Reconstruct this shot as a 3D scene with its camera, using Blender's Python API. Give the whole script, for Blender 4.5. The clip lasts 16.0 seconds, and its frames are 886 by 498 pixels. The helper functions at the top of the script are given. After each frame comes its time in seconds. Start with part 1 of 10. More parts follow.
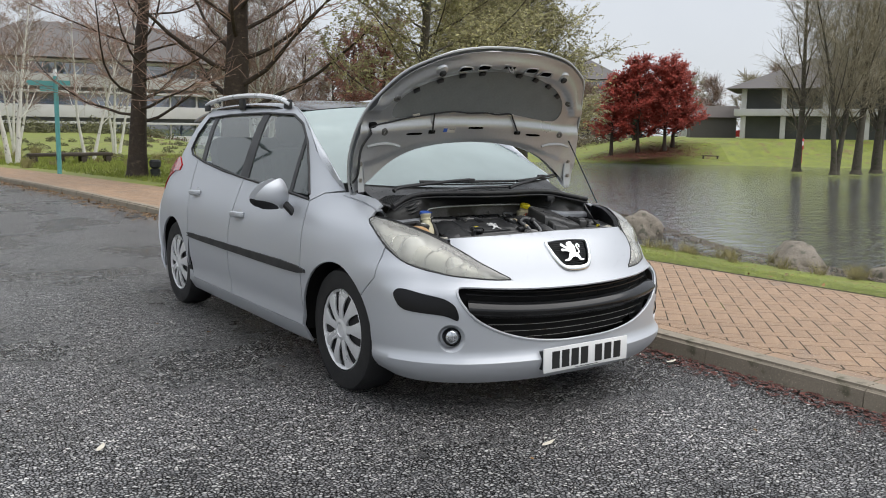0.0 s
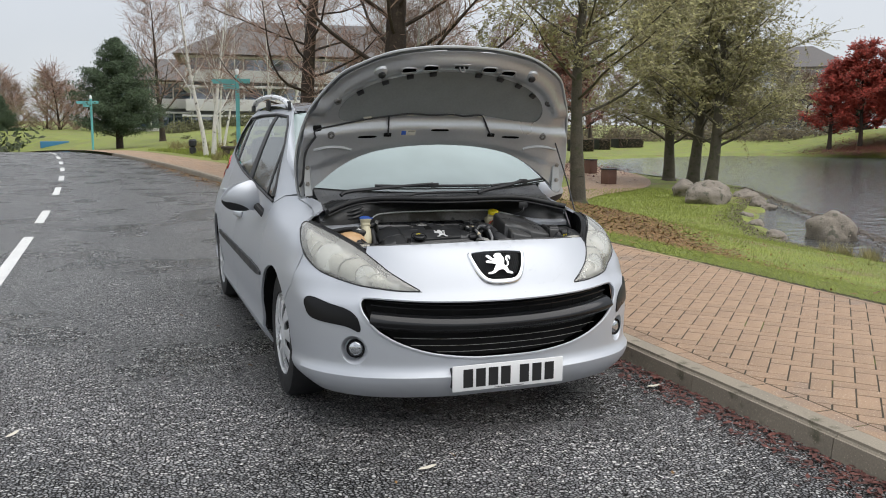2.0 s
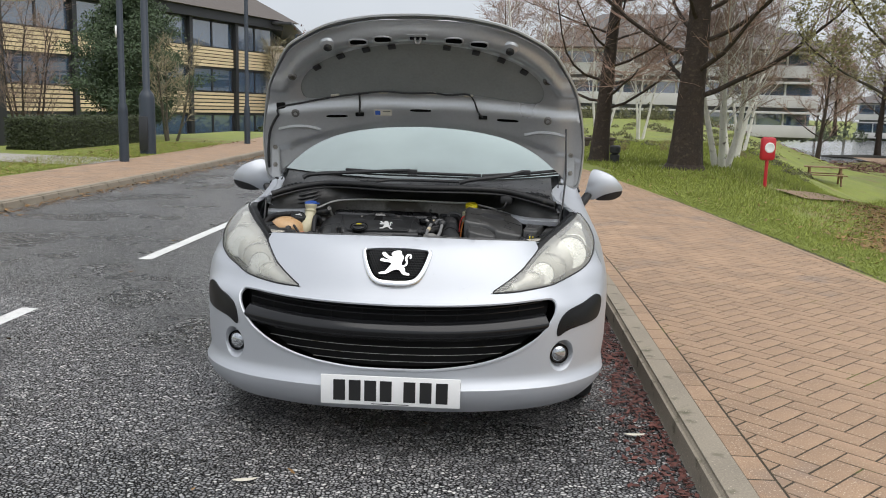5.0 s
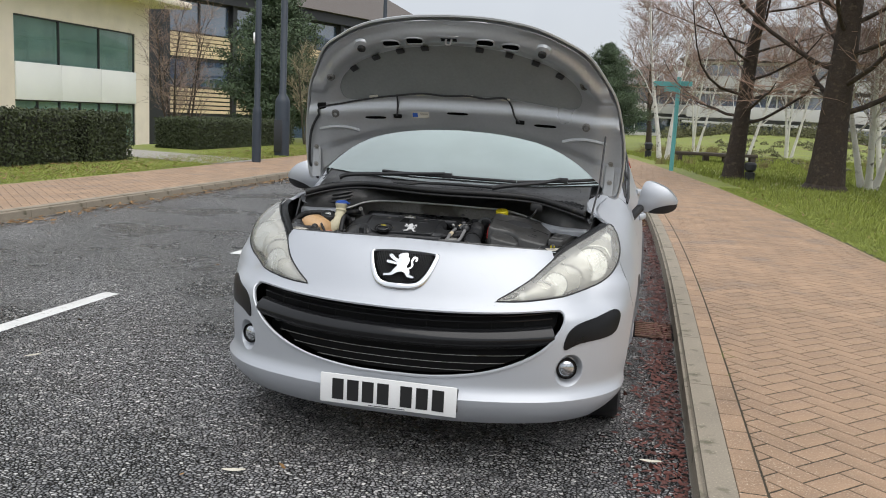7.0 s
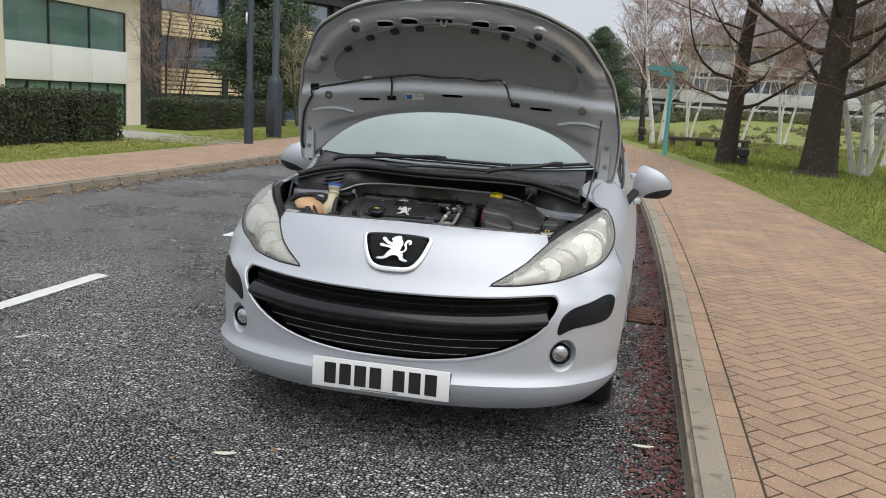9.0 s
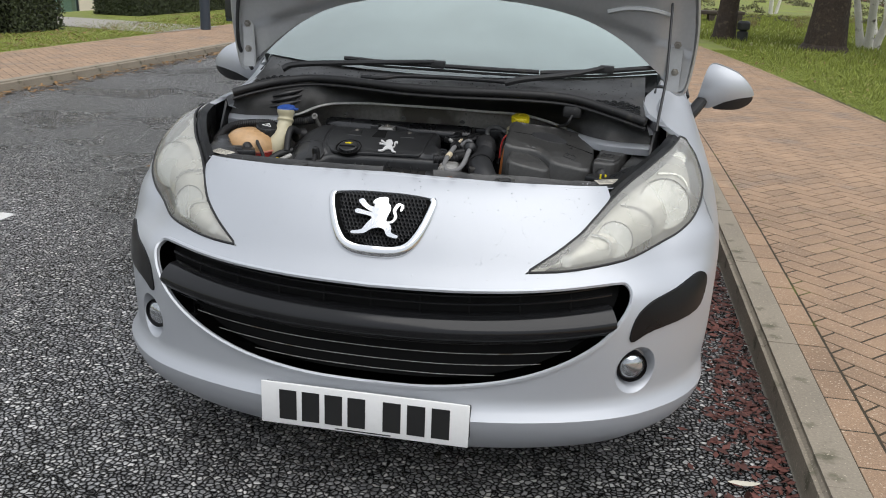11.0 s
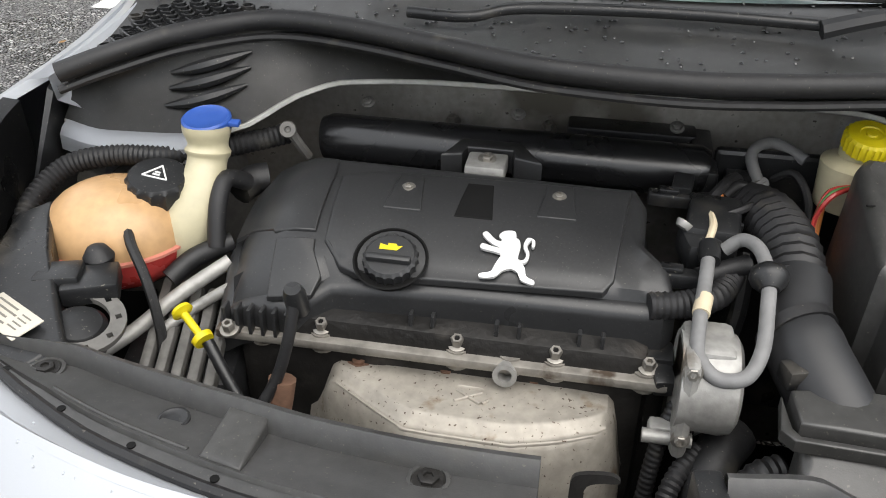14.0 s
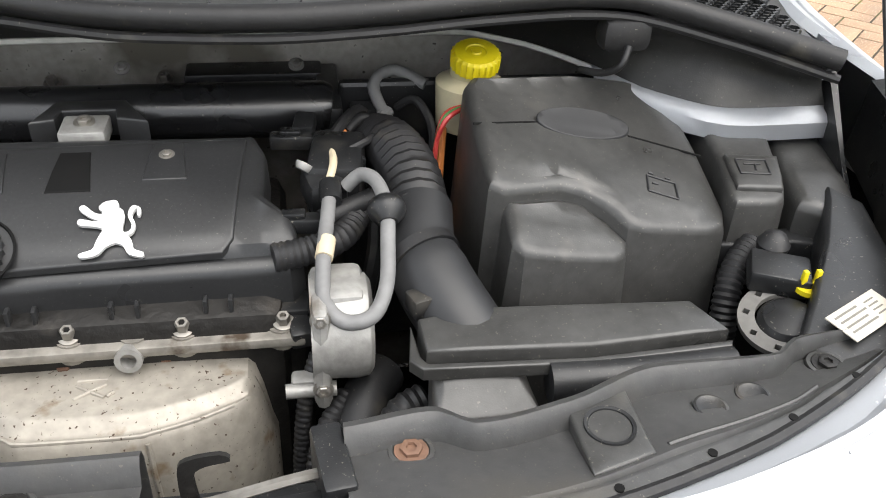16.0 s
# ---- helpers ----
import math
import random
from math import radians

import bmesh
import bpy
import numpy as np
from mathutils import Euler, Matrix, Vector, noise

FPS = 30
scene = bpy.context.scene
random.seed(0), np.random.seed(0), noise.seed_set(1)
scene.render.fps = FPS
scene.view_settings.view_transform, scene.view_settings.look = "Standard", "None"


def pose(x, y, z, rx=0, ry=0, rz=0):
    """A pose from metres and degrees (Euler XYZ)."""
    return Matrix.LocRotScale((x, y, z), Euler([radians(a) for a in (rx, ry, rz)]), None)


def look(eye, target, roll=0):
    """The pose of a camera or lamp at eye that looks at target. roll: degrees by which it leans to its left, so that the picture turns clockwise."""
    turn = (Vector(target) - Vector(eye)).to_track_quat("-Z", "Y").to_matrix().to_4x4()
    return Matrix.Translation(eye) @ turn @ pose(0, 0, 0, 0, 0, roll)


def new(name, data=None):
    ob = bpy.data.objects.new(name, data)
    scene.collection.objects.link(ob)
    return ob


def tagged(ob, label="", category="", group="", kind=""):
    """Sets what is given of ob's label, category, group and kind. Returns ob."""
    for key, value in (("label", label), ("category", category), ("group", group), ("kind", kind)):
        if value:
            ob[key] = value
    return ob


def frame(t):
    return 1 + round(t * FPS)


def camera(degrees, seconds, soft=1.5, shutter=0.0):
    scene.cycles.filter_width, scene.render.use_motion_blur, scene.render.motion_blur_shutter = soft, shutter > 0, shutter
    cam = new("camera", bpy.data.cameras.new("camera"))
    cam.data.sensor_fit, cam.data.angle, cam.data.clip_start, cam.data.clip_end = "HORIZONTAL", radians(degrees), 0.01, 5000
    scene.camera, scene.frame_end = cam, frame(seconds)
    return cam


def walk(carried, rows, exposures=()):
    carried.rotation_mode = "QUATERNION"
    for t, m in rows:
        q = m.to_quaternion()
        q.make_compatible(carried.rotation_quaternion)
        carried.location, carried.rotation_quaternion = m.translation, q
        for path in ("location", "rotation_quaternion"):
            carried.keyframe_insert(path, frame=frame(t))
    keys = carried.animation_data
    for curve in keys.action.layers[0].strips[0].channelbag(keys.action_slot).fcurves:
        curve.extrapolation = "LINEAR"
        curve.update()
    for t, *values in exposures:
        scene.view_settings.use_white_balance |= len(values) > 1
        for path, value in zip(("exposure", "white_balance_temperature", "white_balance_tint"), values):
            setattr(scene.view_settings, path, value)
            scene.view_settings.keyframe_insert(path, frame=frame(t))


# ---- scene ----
cam = camera(54.4, 16.0, soft=1.0)
PATH = [
    (0, (-2.731, -2.849, 1.262), (-1.614, -1.213, 0.993), 0.7),
    (0.5, (-2.501, -3.071, 1.296), (-1.462, -1.386, 1.012), 0.5),
    (1, (-2.152, -3.06, 1.294), (-1.224, -1.312, 1.008), 0.4),
    (1.5, (-1.862, -3.134, 1.3), (-1.046, -1.33, 1.016), 0.4),
    (2, (-1.535, -3.286, 1.328), (-0.837, -1.435, 1.036), 0.5),
    (2.5, (-1.169, -3.195, 1.311), (-0.61, -1.297, 1.021), 0.6),
    (3, (-0.852, -3.155, 1.33), (-0.424, -1.224, 1.033), 0.7),
    (5.5, (0.578, -3.042, 1.294), (0.342, -1.082, 0.969), 1.9),
    (6, (0.732, -2.995, 1.31), (0.393, -1.05, 0.995), 2.4),
    (6.5, (0.824, -2.97, 1.295), (0.419, -1.036, 0.986), 2.7),
    (7, (0.844, -2.952, 1.283), (0.407, -1.025, 0.973), 2.9),
    (7.5, (0.841, -2.951, 1.28), (0.395, -1.027, 0.965), 3.0),
    (8, (0.836, -2.945, 1.283), (0.397, -1.02, 0.962), 3.2),
    (8.5, (0.835, -2.931, 1.281), (0.402, -1.006, 0.954), 3.2),
    (9, (0.832, -2.927, 1.279), (0.416, -1.001, 0.932), 3.4),
    (11.5, (0.359, -1.439, 1.285), (0.025, 0.41, 0.601), 1.9),
    (12, (0.221, -1.064, 1.288), (-0.135, 0.754, 0.535), 1.5),
    (12.5, (0.188, -0.682, 1.288), (-0.206, 1.089, 0.445), 1.2),
    (13, (0.136, -0.444, 1.272), (-0.255, 1.285, 0.345), 1.0),
    (13.5, (0.014, -0.24, 1.26), (-0.338, 1.457, 0.262), 1.2),
    (14, (-0.033, -0.159, 1.245), (-0.337, 1.52, 0.202), 0.7),
    (14.5, (-0.03, -0.139, 1.237), (-0.205, 1.533, 0.154), 0.8),
    (15, (0.022, -0.112, 1.234), (0.026, 1.541, 0.108), 1.4),
    (15.5, (0.06, -0.102, 1.225), (0.251, 1.537, 0.095), 2.4),
    (16, (0.071, -0.109, 1.227), (0.381, 1.508, 0.091), 3.0),
]
walk(cam, [(t, look(eye, target, roll)) for t, eye, target, roll in PATH],
     exposures=((0, 0.42, 6500, 10), (5.5, 0.42, 6500, 10), (9, 0.34, 6500, 10), (11.5, 0.28, 6450, 10), (12.2, 0.16, 6500, 10), (12.6, 0.22, 6750, 10), (13.2, 0.36, 6750, 10), (13.6, 0.75, 6750, 10), (14, 1.1, 6750, 10), (14.5, 1.3, 6750, 10), (15, 1.5, 6750, 10), (15.5, 1.58, 6750, 10), (16, 1.5, 6750, 10)))

# ---- light: an overcast late autumn day ----
world = bpy.data.worlds.new("overcast")
scene.world = world
world.use_nodes = True
_nt = world.node_tree
_nt.nodes.clear()
_out = _nt.nodes.new("ShaderNodeOutputWorld")
_bg = _nt.nodes.new("ShaderNodeBackground")
_sky = _nt.nodes.new("ShaderNodeTexSky")
_sky.sky_type = "NISHITA"
_sky.sun_disc = False
_sky.sun_elevation = radians(61)
_sky.sun_rotation = radians(135)
_tc = _nt.nodes.new("ShaderNodeTexCoord")
_cl = _nt.nodes.new("ShaderNodeTexNoise")
_cl.inputs["Scale"].default_value = 2.2
_cl.inputs["Detail"].default_value = 6
_rmp = _nt.nodes.new("ShaderNodeValToRGB")
_rmp.color_ramp.elements[0].position = 0.3
_rmp.color_ramp.elements[0].color = (6.1, 6.45, 7.0, 1)
_rmp.color_ramp.elements[1].position = 0.7
_rmp.color_ramp.elements[1].color = (7.7, 7.95, 8.3, 1)
_mx = _nt.nodes.new("ShaderNodeMix")
_mx.data_type = "RGBA"
_mx.inputs[0].default_value = 0.88
_nt.links.new(_tc.outputs["Generated"], _cl.inputs["Vector"])
_nt.links.new(_cl.outputs["Fac"], _rmp.inputs["Fac"])
_nt.links.new(_sky.outputs["Color"], _mx.inputs[6])
_nt.links.new(_rmp.outputs["Color"], _mx.inputs[7])
_sx = _nt.nodes.new("ShaderNodeSeparateXYZ")
_nt.links.new(_tc.outputs["Generated"], _sx.inputs[0])
_up = _nt.nodes.new("ShaderNodeMapRange")
_up.inputs[1].default_value, _up.inputs[2].default_value = 0.08, 0.65
_up.inputs[3].default_value, _up.inputs[4].default_value = 0.80, 1.14
_nt.links.new(_sx.outputs[2], _up.inputs[0])
_sc = _nt.nodes.new("ShaderNodeVectorMath")
_sc.operation = "SCALE"
_nt.links.new(_mx.outputs[2], _sc.inputs[0])
_nt.links.new(_up.outputs[0], _sc.inputs["Scale"])
_nt.links.new(_sc.outputs[0], _bg.inputs["Color"])
_bg.inputs["Strength"].default_value = 0.1
_nt.links.new(_bg.outputs["Background"], _out.inputs["Surface"])

sun = new("sun", bpy.data.lights.new("sun", "SUN"))
sun.data.energy = 1.7
sun.data.angle = radians(70)
sun.data.color = (1.0, 0.97, 0.93)
sun.matrix_world = look((7.0, -7.0, 18), (0, 0, 0))

# ---- materials ----
def nodes_of(m):
    m.use_nodes = True
    return m.node_tree, m.node_tree.nodes["Principled BSDF"]


def mat(name, base, rough=0.5, metal=0.0, var=0.12, scale=8.0, fine=90.0, bump=0.0, bump_scale=200.0, coat=0.0, rough_var=0.08,
        spots=None, spot_scale=14.0, spot_at=0.62, random_tint=0.0, transmission=0.0, spec=0.5, specks=None, speck_scale=260.0, speck_at=0.66):
    """A surface with broad and fine variation of colour and gloss, optional stains and relief."""
    m = bpy.data.materials.new(name)
    nt, b = nodes_of(m)
    L = nt.links.new
    tc = nt.nodes.new("ShaderNodeTexCoord")
    n1 = nt.nodes.new("ShaderNodeTexNoise")
    n1.inputs["Scale"].default_value = scale
    n1.inputs["Detail"].default_value = 4
    n2 = nt.nodes.new("ShaderNodeTexNoise")
    n2.inputs["Scale"].default_value = fine
    n2.inputs["Detail"].default_value = 3
    for n in (n1, n2):
        L(tc.outputs["Object"], n.inputs["Vector"])
    add = nt.nodes.new("ShaderNodeMath")
    add.operation = "ADD"
    L(n1.outputs["Fac"], add.inputs[0])
    L(n2.outputs["Fac"], add.inputs[1])
    mr = nt.nodes.new("ShaderNodeMapRange")
    mr.inputs[1].default_value, mr.inputs[2].default_value = 0.6, 1.4
    mr.inputs[3].default_value, mr.inputs[4].default_value = 1 - var, 1 + var
    L(add.outputs[0], mr.inputs[0])
    last = mr.outputs[0]
    if random_tint:
        oi = nt.nodes.new("ShaderNodeObjectInfo")
        geo = nt.nodes.new("ShaderNodeNewGeometry")
        ad = nt.nodes.new("ShaderNodeMath")
        ad.operation = "ADD"
        L(oi.outputs["Random"], ad.inputs[0])
        L(geo.outputs["Random Per Island"], ad.inputs[1])
        fr = nt.nodes.new("ShaderNodeMath")
        fr.operation = "FRACT"
        L(ad.outputs[0], fr.inputs[0])
        m2 = nt.nodes.new("ShaderNodeMapRange")
        m2.inputs[3].default_value, m2.inputs[4].default_value = 1 - random_tint, 1 + random_tint
        L(fr.outputs[0], m2.inputs[0])
        mu = nt.nodes.new("ShaderNodeMath")
        mu.operation = "MULTIPLY"
        L(last, mu.inputs[0])
        L(m2.outputs[0], mu.inputs[1])
        last = mu.outputs[0]
    vm = nt.nodes.new("ShaderNodeVectorMath")
    vm.operation = "SCALE"
    vm.inputs[0].default_value = base
    L(last, vm.inputs["Scale"])
    col = vm.outputs[0]
    if spots:
        n3 = nt.nodes.new("ShaderNodeTexNoise")
        n3.inputs["Scale"].default_value = spot_scale
        n3.inputs["Detail"].default_value = 5
        L(tc.outputs["Object"], n3.inputs["Vector"])
        r3 = nt.nodes.new("ShaderNodeMapRange")
        r3.inputs[1].default_value, r3.inputs[2].default_value = spot_at, spot_at + 0.1
        L(n3.outputs["Fac"], r3.inputs[0])
        mx = nt.nodes.new("ShaderNodeMix")
        mx.data_type = "RGBA"
        mx.inputs[7].default_value = (*spots, 1)
        L(r3.outputs[0], mx.inputs[0])
        L(col, mx.inputs[6])
        col = mx.outputs[2]
    if specks:
        n5 = nt.nodes.new("ShaderNodeTexNoise")
        n5.inputs["Scale"].default_value = speck_scale
        n5.inputs["Detail"].default_value = 2
        L(tc.outputs["Object"], n5.inputs["Vector"])
        r5 = nt.nodes.new("ShaderNodeMapRange")
        r5.inputs[1].default_value, r5.inputs[2].default_value = speck_at, speck_at + 0.06
        L(n5.outputs["Fac"], r5.inputs[0])
        mx5 = nt.nodes.new("ShaderNodeMix")
        mx5.data_type = "RGBA"
        mx5.inputs[7].default_value = (*specks, 1)
        L(r5.outputs[0], mx5.inputs[0])
        L(col, mx5.inputs[6])
        col = mx5.outputs[2]
    L(col, b.inputs["Base Color"])
    r = nt.nodes.new("ShaderNodeMapRange")
    r.inputs[1].default_value, r.inputs[2].default_value = 0.3, 0.7
    r.inputs[3].default_value, r.inputs[4].default_value = max(0.02, rough - rough_var), min(1, rough + rough_var)
    L(n1.outputs["Fac"], r.inputs[0])
    L(r.outputs[0], b.inputs["Roughness"])
    b.inputs["Metallic"].default_value = metal
    b.inputs["Coat Weight"].default_value = coat
    b.inputs["Coat Roughness"].default_value = 0.06
    b.inputs["Transmission Weight"].default_value = transmission
    b.inputs["Specular IOR Level"].default_value = spec
    if bump:
        n4 = nt.nodes.new("ShaderNodeTexNoise")
        n4.inputs["Scale"].default_value = bump_scale
        n4.inputs["Detail"].default_value = 3
        L(tc.outputs["Object"], n4.inputs["Vector"])
        bp = nt.nodes.new("ShaderNodeBump")
        bp.inputs["Strength"].default_value = bump
        bp.inputs["Distance"].default_value = 0.3 / bump_scale
        L(n4.outputs["Fac"], bp.inputs["Height"])
        L(bp.outputs[0], b.inputs["Normal"])
    return m


def glass(name, tint=(0.9, 0.95, 0.93), rough=0.02, clear=0.85, ior=1.7, film=0.0, film_colour=(0.7, 0.7, 0.68), scale=20):
    """A thin pane: clear, with the mirror of the sky on top and a diffuse film: haze, dirt, and on windows painted
    brightness.
    """
    m = bpy.data.materials.new(name)
    m.use_nodes = True
    nt = m.node_tree
    nt.nodes.clear()
    L = nt.links.new
    out = nt.nodes.new("ShaderNodeOutputMaterial")
    tr = nt.nodes.new("ShaderNodeBsdfTransparent")
    tr.inputs["Color"].default_value = (*[c * clear for c in tint], 1)
    gl = nt.nodes.new("ShaderNodeBsdfGlossy")
    gl.inputs["Roughness"].default_value = rough
    fr = nt.nodes.new("ShaderNodeFresnel")
    fr.inputs["IOR"].default_value = ior
    mx = nt.nodes.new("ShaderNodeMixShader")
    L(fr.outputs[0], mx.inputs[0])
    last = tr.outputs[0]
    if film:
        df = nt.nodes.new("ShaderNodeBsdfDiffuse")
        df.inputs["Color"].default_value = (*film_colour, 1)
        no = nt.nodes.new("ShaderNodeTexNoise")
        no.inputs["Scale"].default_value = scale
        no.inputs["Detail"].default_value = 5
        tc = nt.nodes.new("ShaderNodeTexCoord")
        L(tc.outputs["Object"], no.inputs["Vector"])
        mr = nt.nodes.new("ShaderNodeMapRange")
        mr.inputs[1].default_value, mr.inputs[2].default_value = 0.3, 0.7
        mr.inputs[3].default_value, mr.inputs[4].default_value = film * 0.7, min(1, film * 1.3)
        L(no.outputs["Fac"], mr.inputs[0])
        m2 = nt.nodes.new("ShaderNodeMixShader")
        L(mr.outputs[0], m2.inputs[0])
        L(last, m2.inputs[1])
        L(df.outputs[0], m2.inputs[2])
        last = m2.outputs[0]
    L(last, mx.inputs[1])
    L(gl.outputs[0], mx.inputs[2])
    L(mx.outputs[0], out.inputs["Surface"])
    return m


PAINT = mat("silver_paint", (0.485, 0.505, 0.537), 0.46, 0.45, var=0.03, scale=1.5, fine=900, coat=0.22, rough_var=0.03, bump=0.02, bump_scale=1500)
HOOD_IN = mat("silver_underside", (0.45, 0.46, 0.47), 0.34, 0.65, var=0.06, scale=4, bump=0.02)
BLACK = mat("black_plastic", (0.014, 0.0145, 0.016), 0.42, var=0.25, scale=10, bump=0.12, bump_scale=900, spots=(0.05, 0.048, 0.045), spot_scale=9, spot_at=0.66)
GLOSS = mat("gloss_black", (0.004, 0.004, 0.005), 0.14, var=0.2, spec=0.4)
TRIM = mat("grey_black_trim", (0.016, 0.0165, 0.018), 0.5, var=0.15, bump=0.1, bump_scale=700)
RUBBER = mat("rubber", (0.011, 0.011, 0.012), 0.55, var=0.4, scale=14, bump=0.2, spots=(0.04, 0.037, 0.032), spot_scale=22, spot_at=0.6, specks=(0.10, 0.09, 0.075), speck_scale=300, speck_at=0.69)
TYRE = mat("tyre_rubber", (0.011, 0.011, 0.012), 0.65, var=0.3, scale=9, bump=0.2, bump_scale=160)
SILVER = mat("bright_silver_plastic", (0.55, 0.55, 0.55), 0.28, 0.7, var=0.03)
CHROME = mat("chrome", (0.82, 0.83, 0.84), 0.12, 1.0, var=0.03)
ALLOY = mat("silver_wheel_paint", (0.70, 0.71, 0.72), 0.32, 0.35, var=0.06)
# near-black that stands for shade in hollows; also on some black parts
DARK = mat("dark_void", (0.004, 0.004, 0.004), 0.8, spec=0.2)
GLASS = glass("window_glass", (0.85, 0.96, 0.94), clear=0.6, ior=1.8, film=0.10, film_colour=(0.5, 0.6, 0.58), scale=1)
# teal film: some dust, mostly the sky's reflection put into colour
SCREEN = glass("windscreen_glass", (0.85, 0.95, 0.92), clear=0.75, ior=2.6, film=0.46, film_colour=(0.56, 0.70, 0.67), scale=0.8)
LENS = glass("clouded_lens", (0.97, 0.97, 0.92), 0.1, 0.95, 1.5, film=0.27, film_colour=(0.86, 0.85, 0.79), scale=7)
WHITE = mat("white_plate", (0.78, 0.78, 0.77), 0.4, var=0.03)
INK = mat("black_ink", (0.012, 0.012, 0.012), 0.5)
CABIN = mat("cabin_grey", (0.05, 0.052, 0.055), 0.8, var=0.2)
REDLENS = mat("red_lamp_lens", (0.45, 0.012, 0.012), 0.15, var=0.1, coat=0.5)
COVER = mat("engine_cover_plastic", (0.022, 0.0225, 0.0235), 0.36, var=0.25, scale=6, fine=300, bump=0.22, bump_scale=1100, rough_var=0.10, spec=0.5, specks=(0.07, 0.068, 0.06), speck_scale=420, speck_at=0.68)
BAYBLACK = mat("bay_plastic", (0.013, 0.0135, 0.0145), 0.38, var=0.35, scale=12, bump=0.25, bump_scale=600, spots=(0.05, 0.046, 0.04), spot_scale=11, spot_at=0.62, spec=0.5, rough_var=0.14, specks=(0.13, 0.12, 0.10), speck_scale=330, speck_at=0.67)
ALU = mat("dull_aluminium", (0.34, 0.335, 0.32), 0.52, 0.45, var=0.3, scale=25, bump=0.25, bump_scale=180, spots=(0.16, 0.13, 0.10), spot_scale=18, spot_at=0.58)
SHIELD = mat("heat_shield_steel", (0.33, 0.305, 0.265), 0.5, 0.35, var=0.25, scale=14, bump=0.12, bump_scale=260, spots=(0.20, 0.15, 0.10), spot_scale=30, spot_at=0.64, specks=(0.07, 0.045, 0.03), speck_scale=230, speck_at=0.66)
BOLT = mat("bolt_steel", (0.30, 0.285, 0.26), 0.45, 0.8, var=0.25, scale=60)
RUST = mat("rusty_steel", (0.16, 0.09, 0.06), 0.7, 0.3, var=0.4, scale=60, bump=0.3)
CREAM = mat("cream_plastic", (0.50, 0.455, 0.31), 0.4, var=0.1, scale=12)
TANK = mat("amber_tank_plastic", (0.50, 0.31, 0.155), 0.32, var=0.16, scale=14, spots=(0.42, 0.2, 0.08), spot_scale=10, spot_at=0.66)
COOLANT = mat("red_coolant_tank", (0.50, 0.055, 0.05), 0.3, var=0.2, scale=15)
BLUE = mat("blue_plastic", (0.03, 0.09, 0.36), 0.4, var=0.1)
YELLOW = mat("yellow_plastic", (0.62, 0.51, 0.01), 0.42, var=0.08)
BULK = mat("dirty_bulkhead_paint", (0.27, 0.255, 0.23), 0.6, 0.1, var=0.3, scale=9, spots=(0.10, 0.09, 0.07), spot_scale=5, spot_at=0.56, specks=(0.06, 0.05, 0.04), speck_scale=90, speck_at=0.66)
# oily metal, base darkened further for the shade below the engine cover
GRIME = mat("oily_casting", (0.016, 0.015, 0.014), 0.5, 0.3, var=0.5, scale=14, bump=0.5, bump_scale=120, spots=(0.05, 0.045, 0.04), spot_scale=16, spot_at=0.6)
HOSE = mat("grey_hose", (0.17, 0.17, 0.17), 0.6, var=0.2, scale=40, bump=0.3, bump_scale=500)
DIRTY = mat("dirty_painted_steel", (0.14, 0.136, 0.128), 0.6, 0.2, var=0.3, scale=9, spots=(0.06, 0.055, 0.045), spot_scale=6, spot_at=0.55)
DROPS = mat("rain_drops", (0.03, 0.03, 0.032), 0.04, var=0.1, spec=0.9)
PRINT = mat("faded_print", (0.16, 0.15, 0.13), 0.6)
LABEL = mat("paper_label", (0.50, 0.47, 0.40), 0.6, var=0.06)
BEIGE = mat("beige_tape", (0.55, 0.47, 0.33), 0.7, var=0.1)
ORANGE = mat("orange_wire", (0.6, 0.2, 0.05), 0.6)

# ---- building tools ----
from mathutils.geometry import delaunay_2d_cdt


def mesh_ob(name, bm, material, parent=None, smooth=True):
    me = bpy.data.meshes.new(name)
    bm.to_mesh(me)
    bm.free()
    me.materials.append(material)
    if smooth:
        me.shade_smooth()
        me.set_sharp_from_angle(angle=radians(38))
    ob = new(name, me)
    if parent is not None:
        ob.parent = parent
    return ob


def part(name, bm, material, parent, label="", smooth=True):
    ob = mesh_ob(name, bm, material, parent, smooth)
    if label:
        ob["label"] = label
    return ob


def thing(name, bm, material, label, category, group="", kind="", smooth=True):
    return tagged(mesh_ob(name, bm, material, None, smooth), label, category, group, kind)


def base(name, x, y, z, rz, label, category, group=""):
    ob = new(name)
    ob.matrix_basis = pose(x, y, z, 0, 0, rz)
    return tagged(ob, label, category, group)


def box(bm, x0, x1, y0, y1, z0, z1, bevel=0.0, seg=2, m=None):
    r = bmesh.ops.create_cube(bm, size=1)
    vs = r["verts"]
    t = Matrix.Translation(((x0 + x1) / 2, (y0 + y1) / 2, (z0 + z1) / 2)) @ Matrix.Diagonal((x1 - x0, y1 - y0, z1 - z0, 1))
    bmesh.ops.transform(bm, matrix=t, verts=vs)
    if bevel:
        es = list({e for v in vs for e in v.link_edges})
        r = bmesh.ops.bevel(bm, geom=es, offset=bevel, segments=seg, affect="EDGES", profile=0.5)
        vs = list({v for f in r["faces"] for v in f.verts} | {v for v in vs if v.is_valid})
    if m is not None:
        bmesh.ops.transform(bm, matrix=m, verts=vs)
    return vs


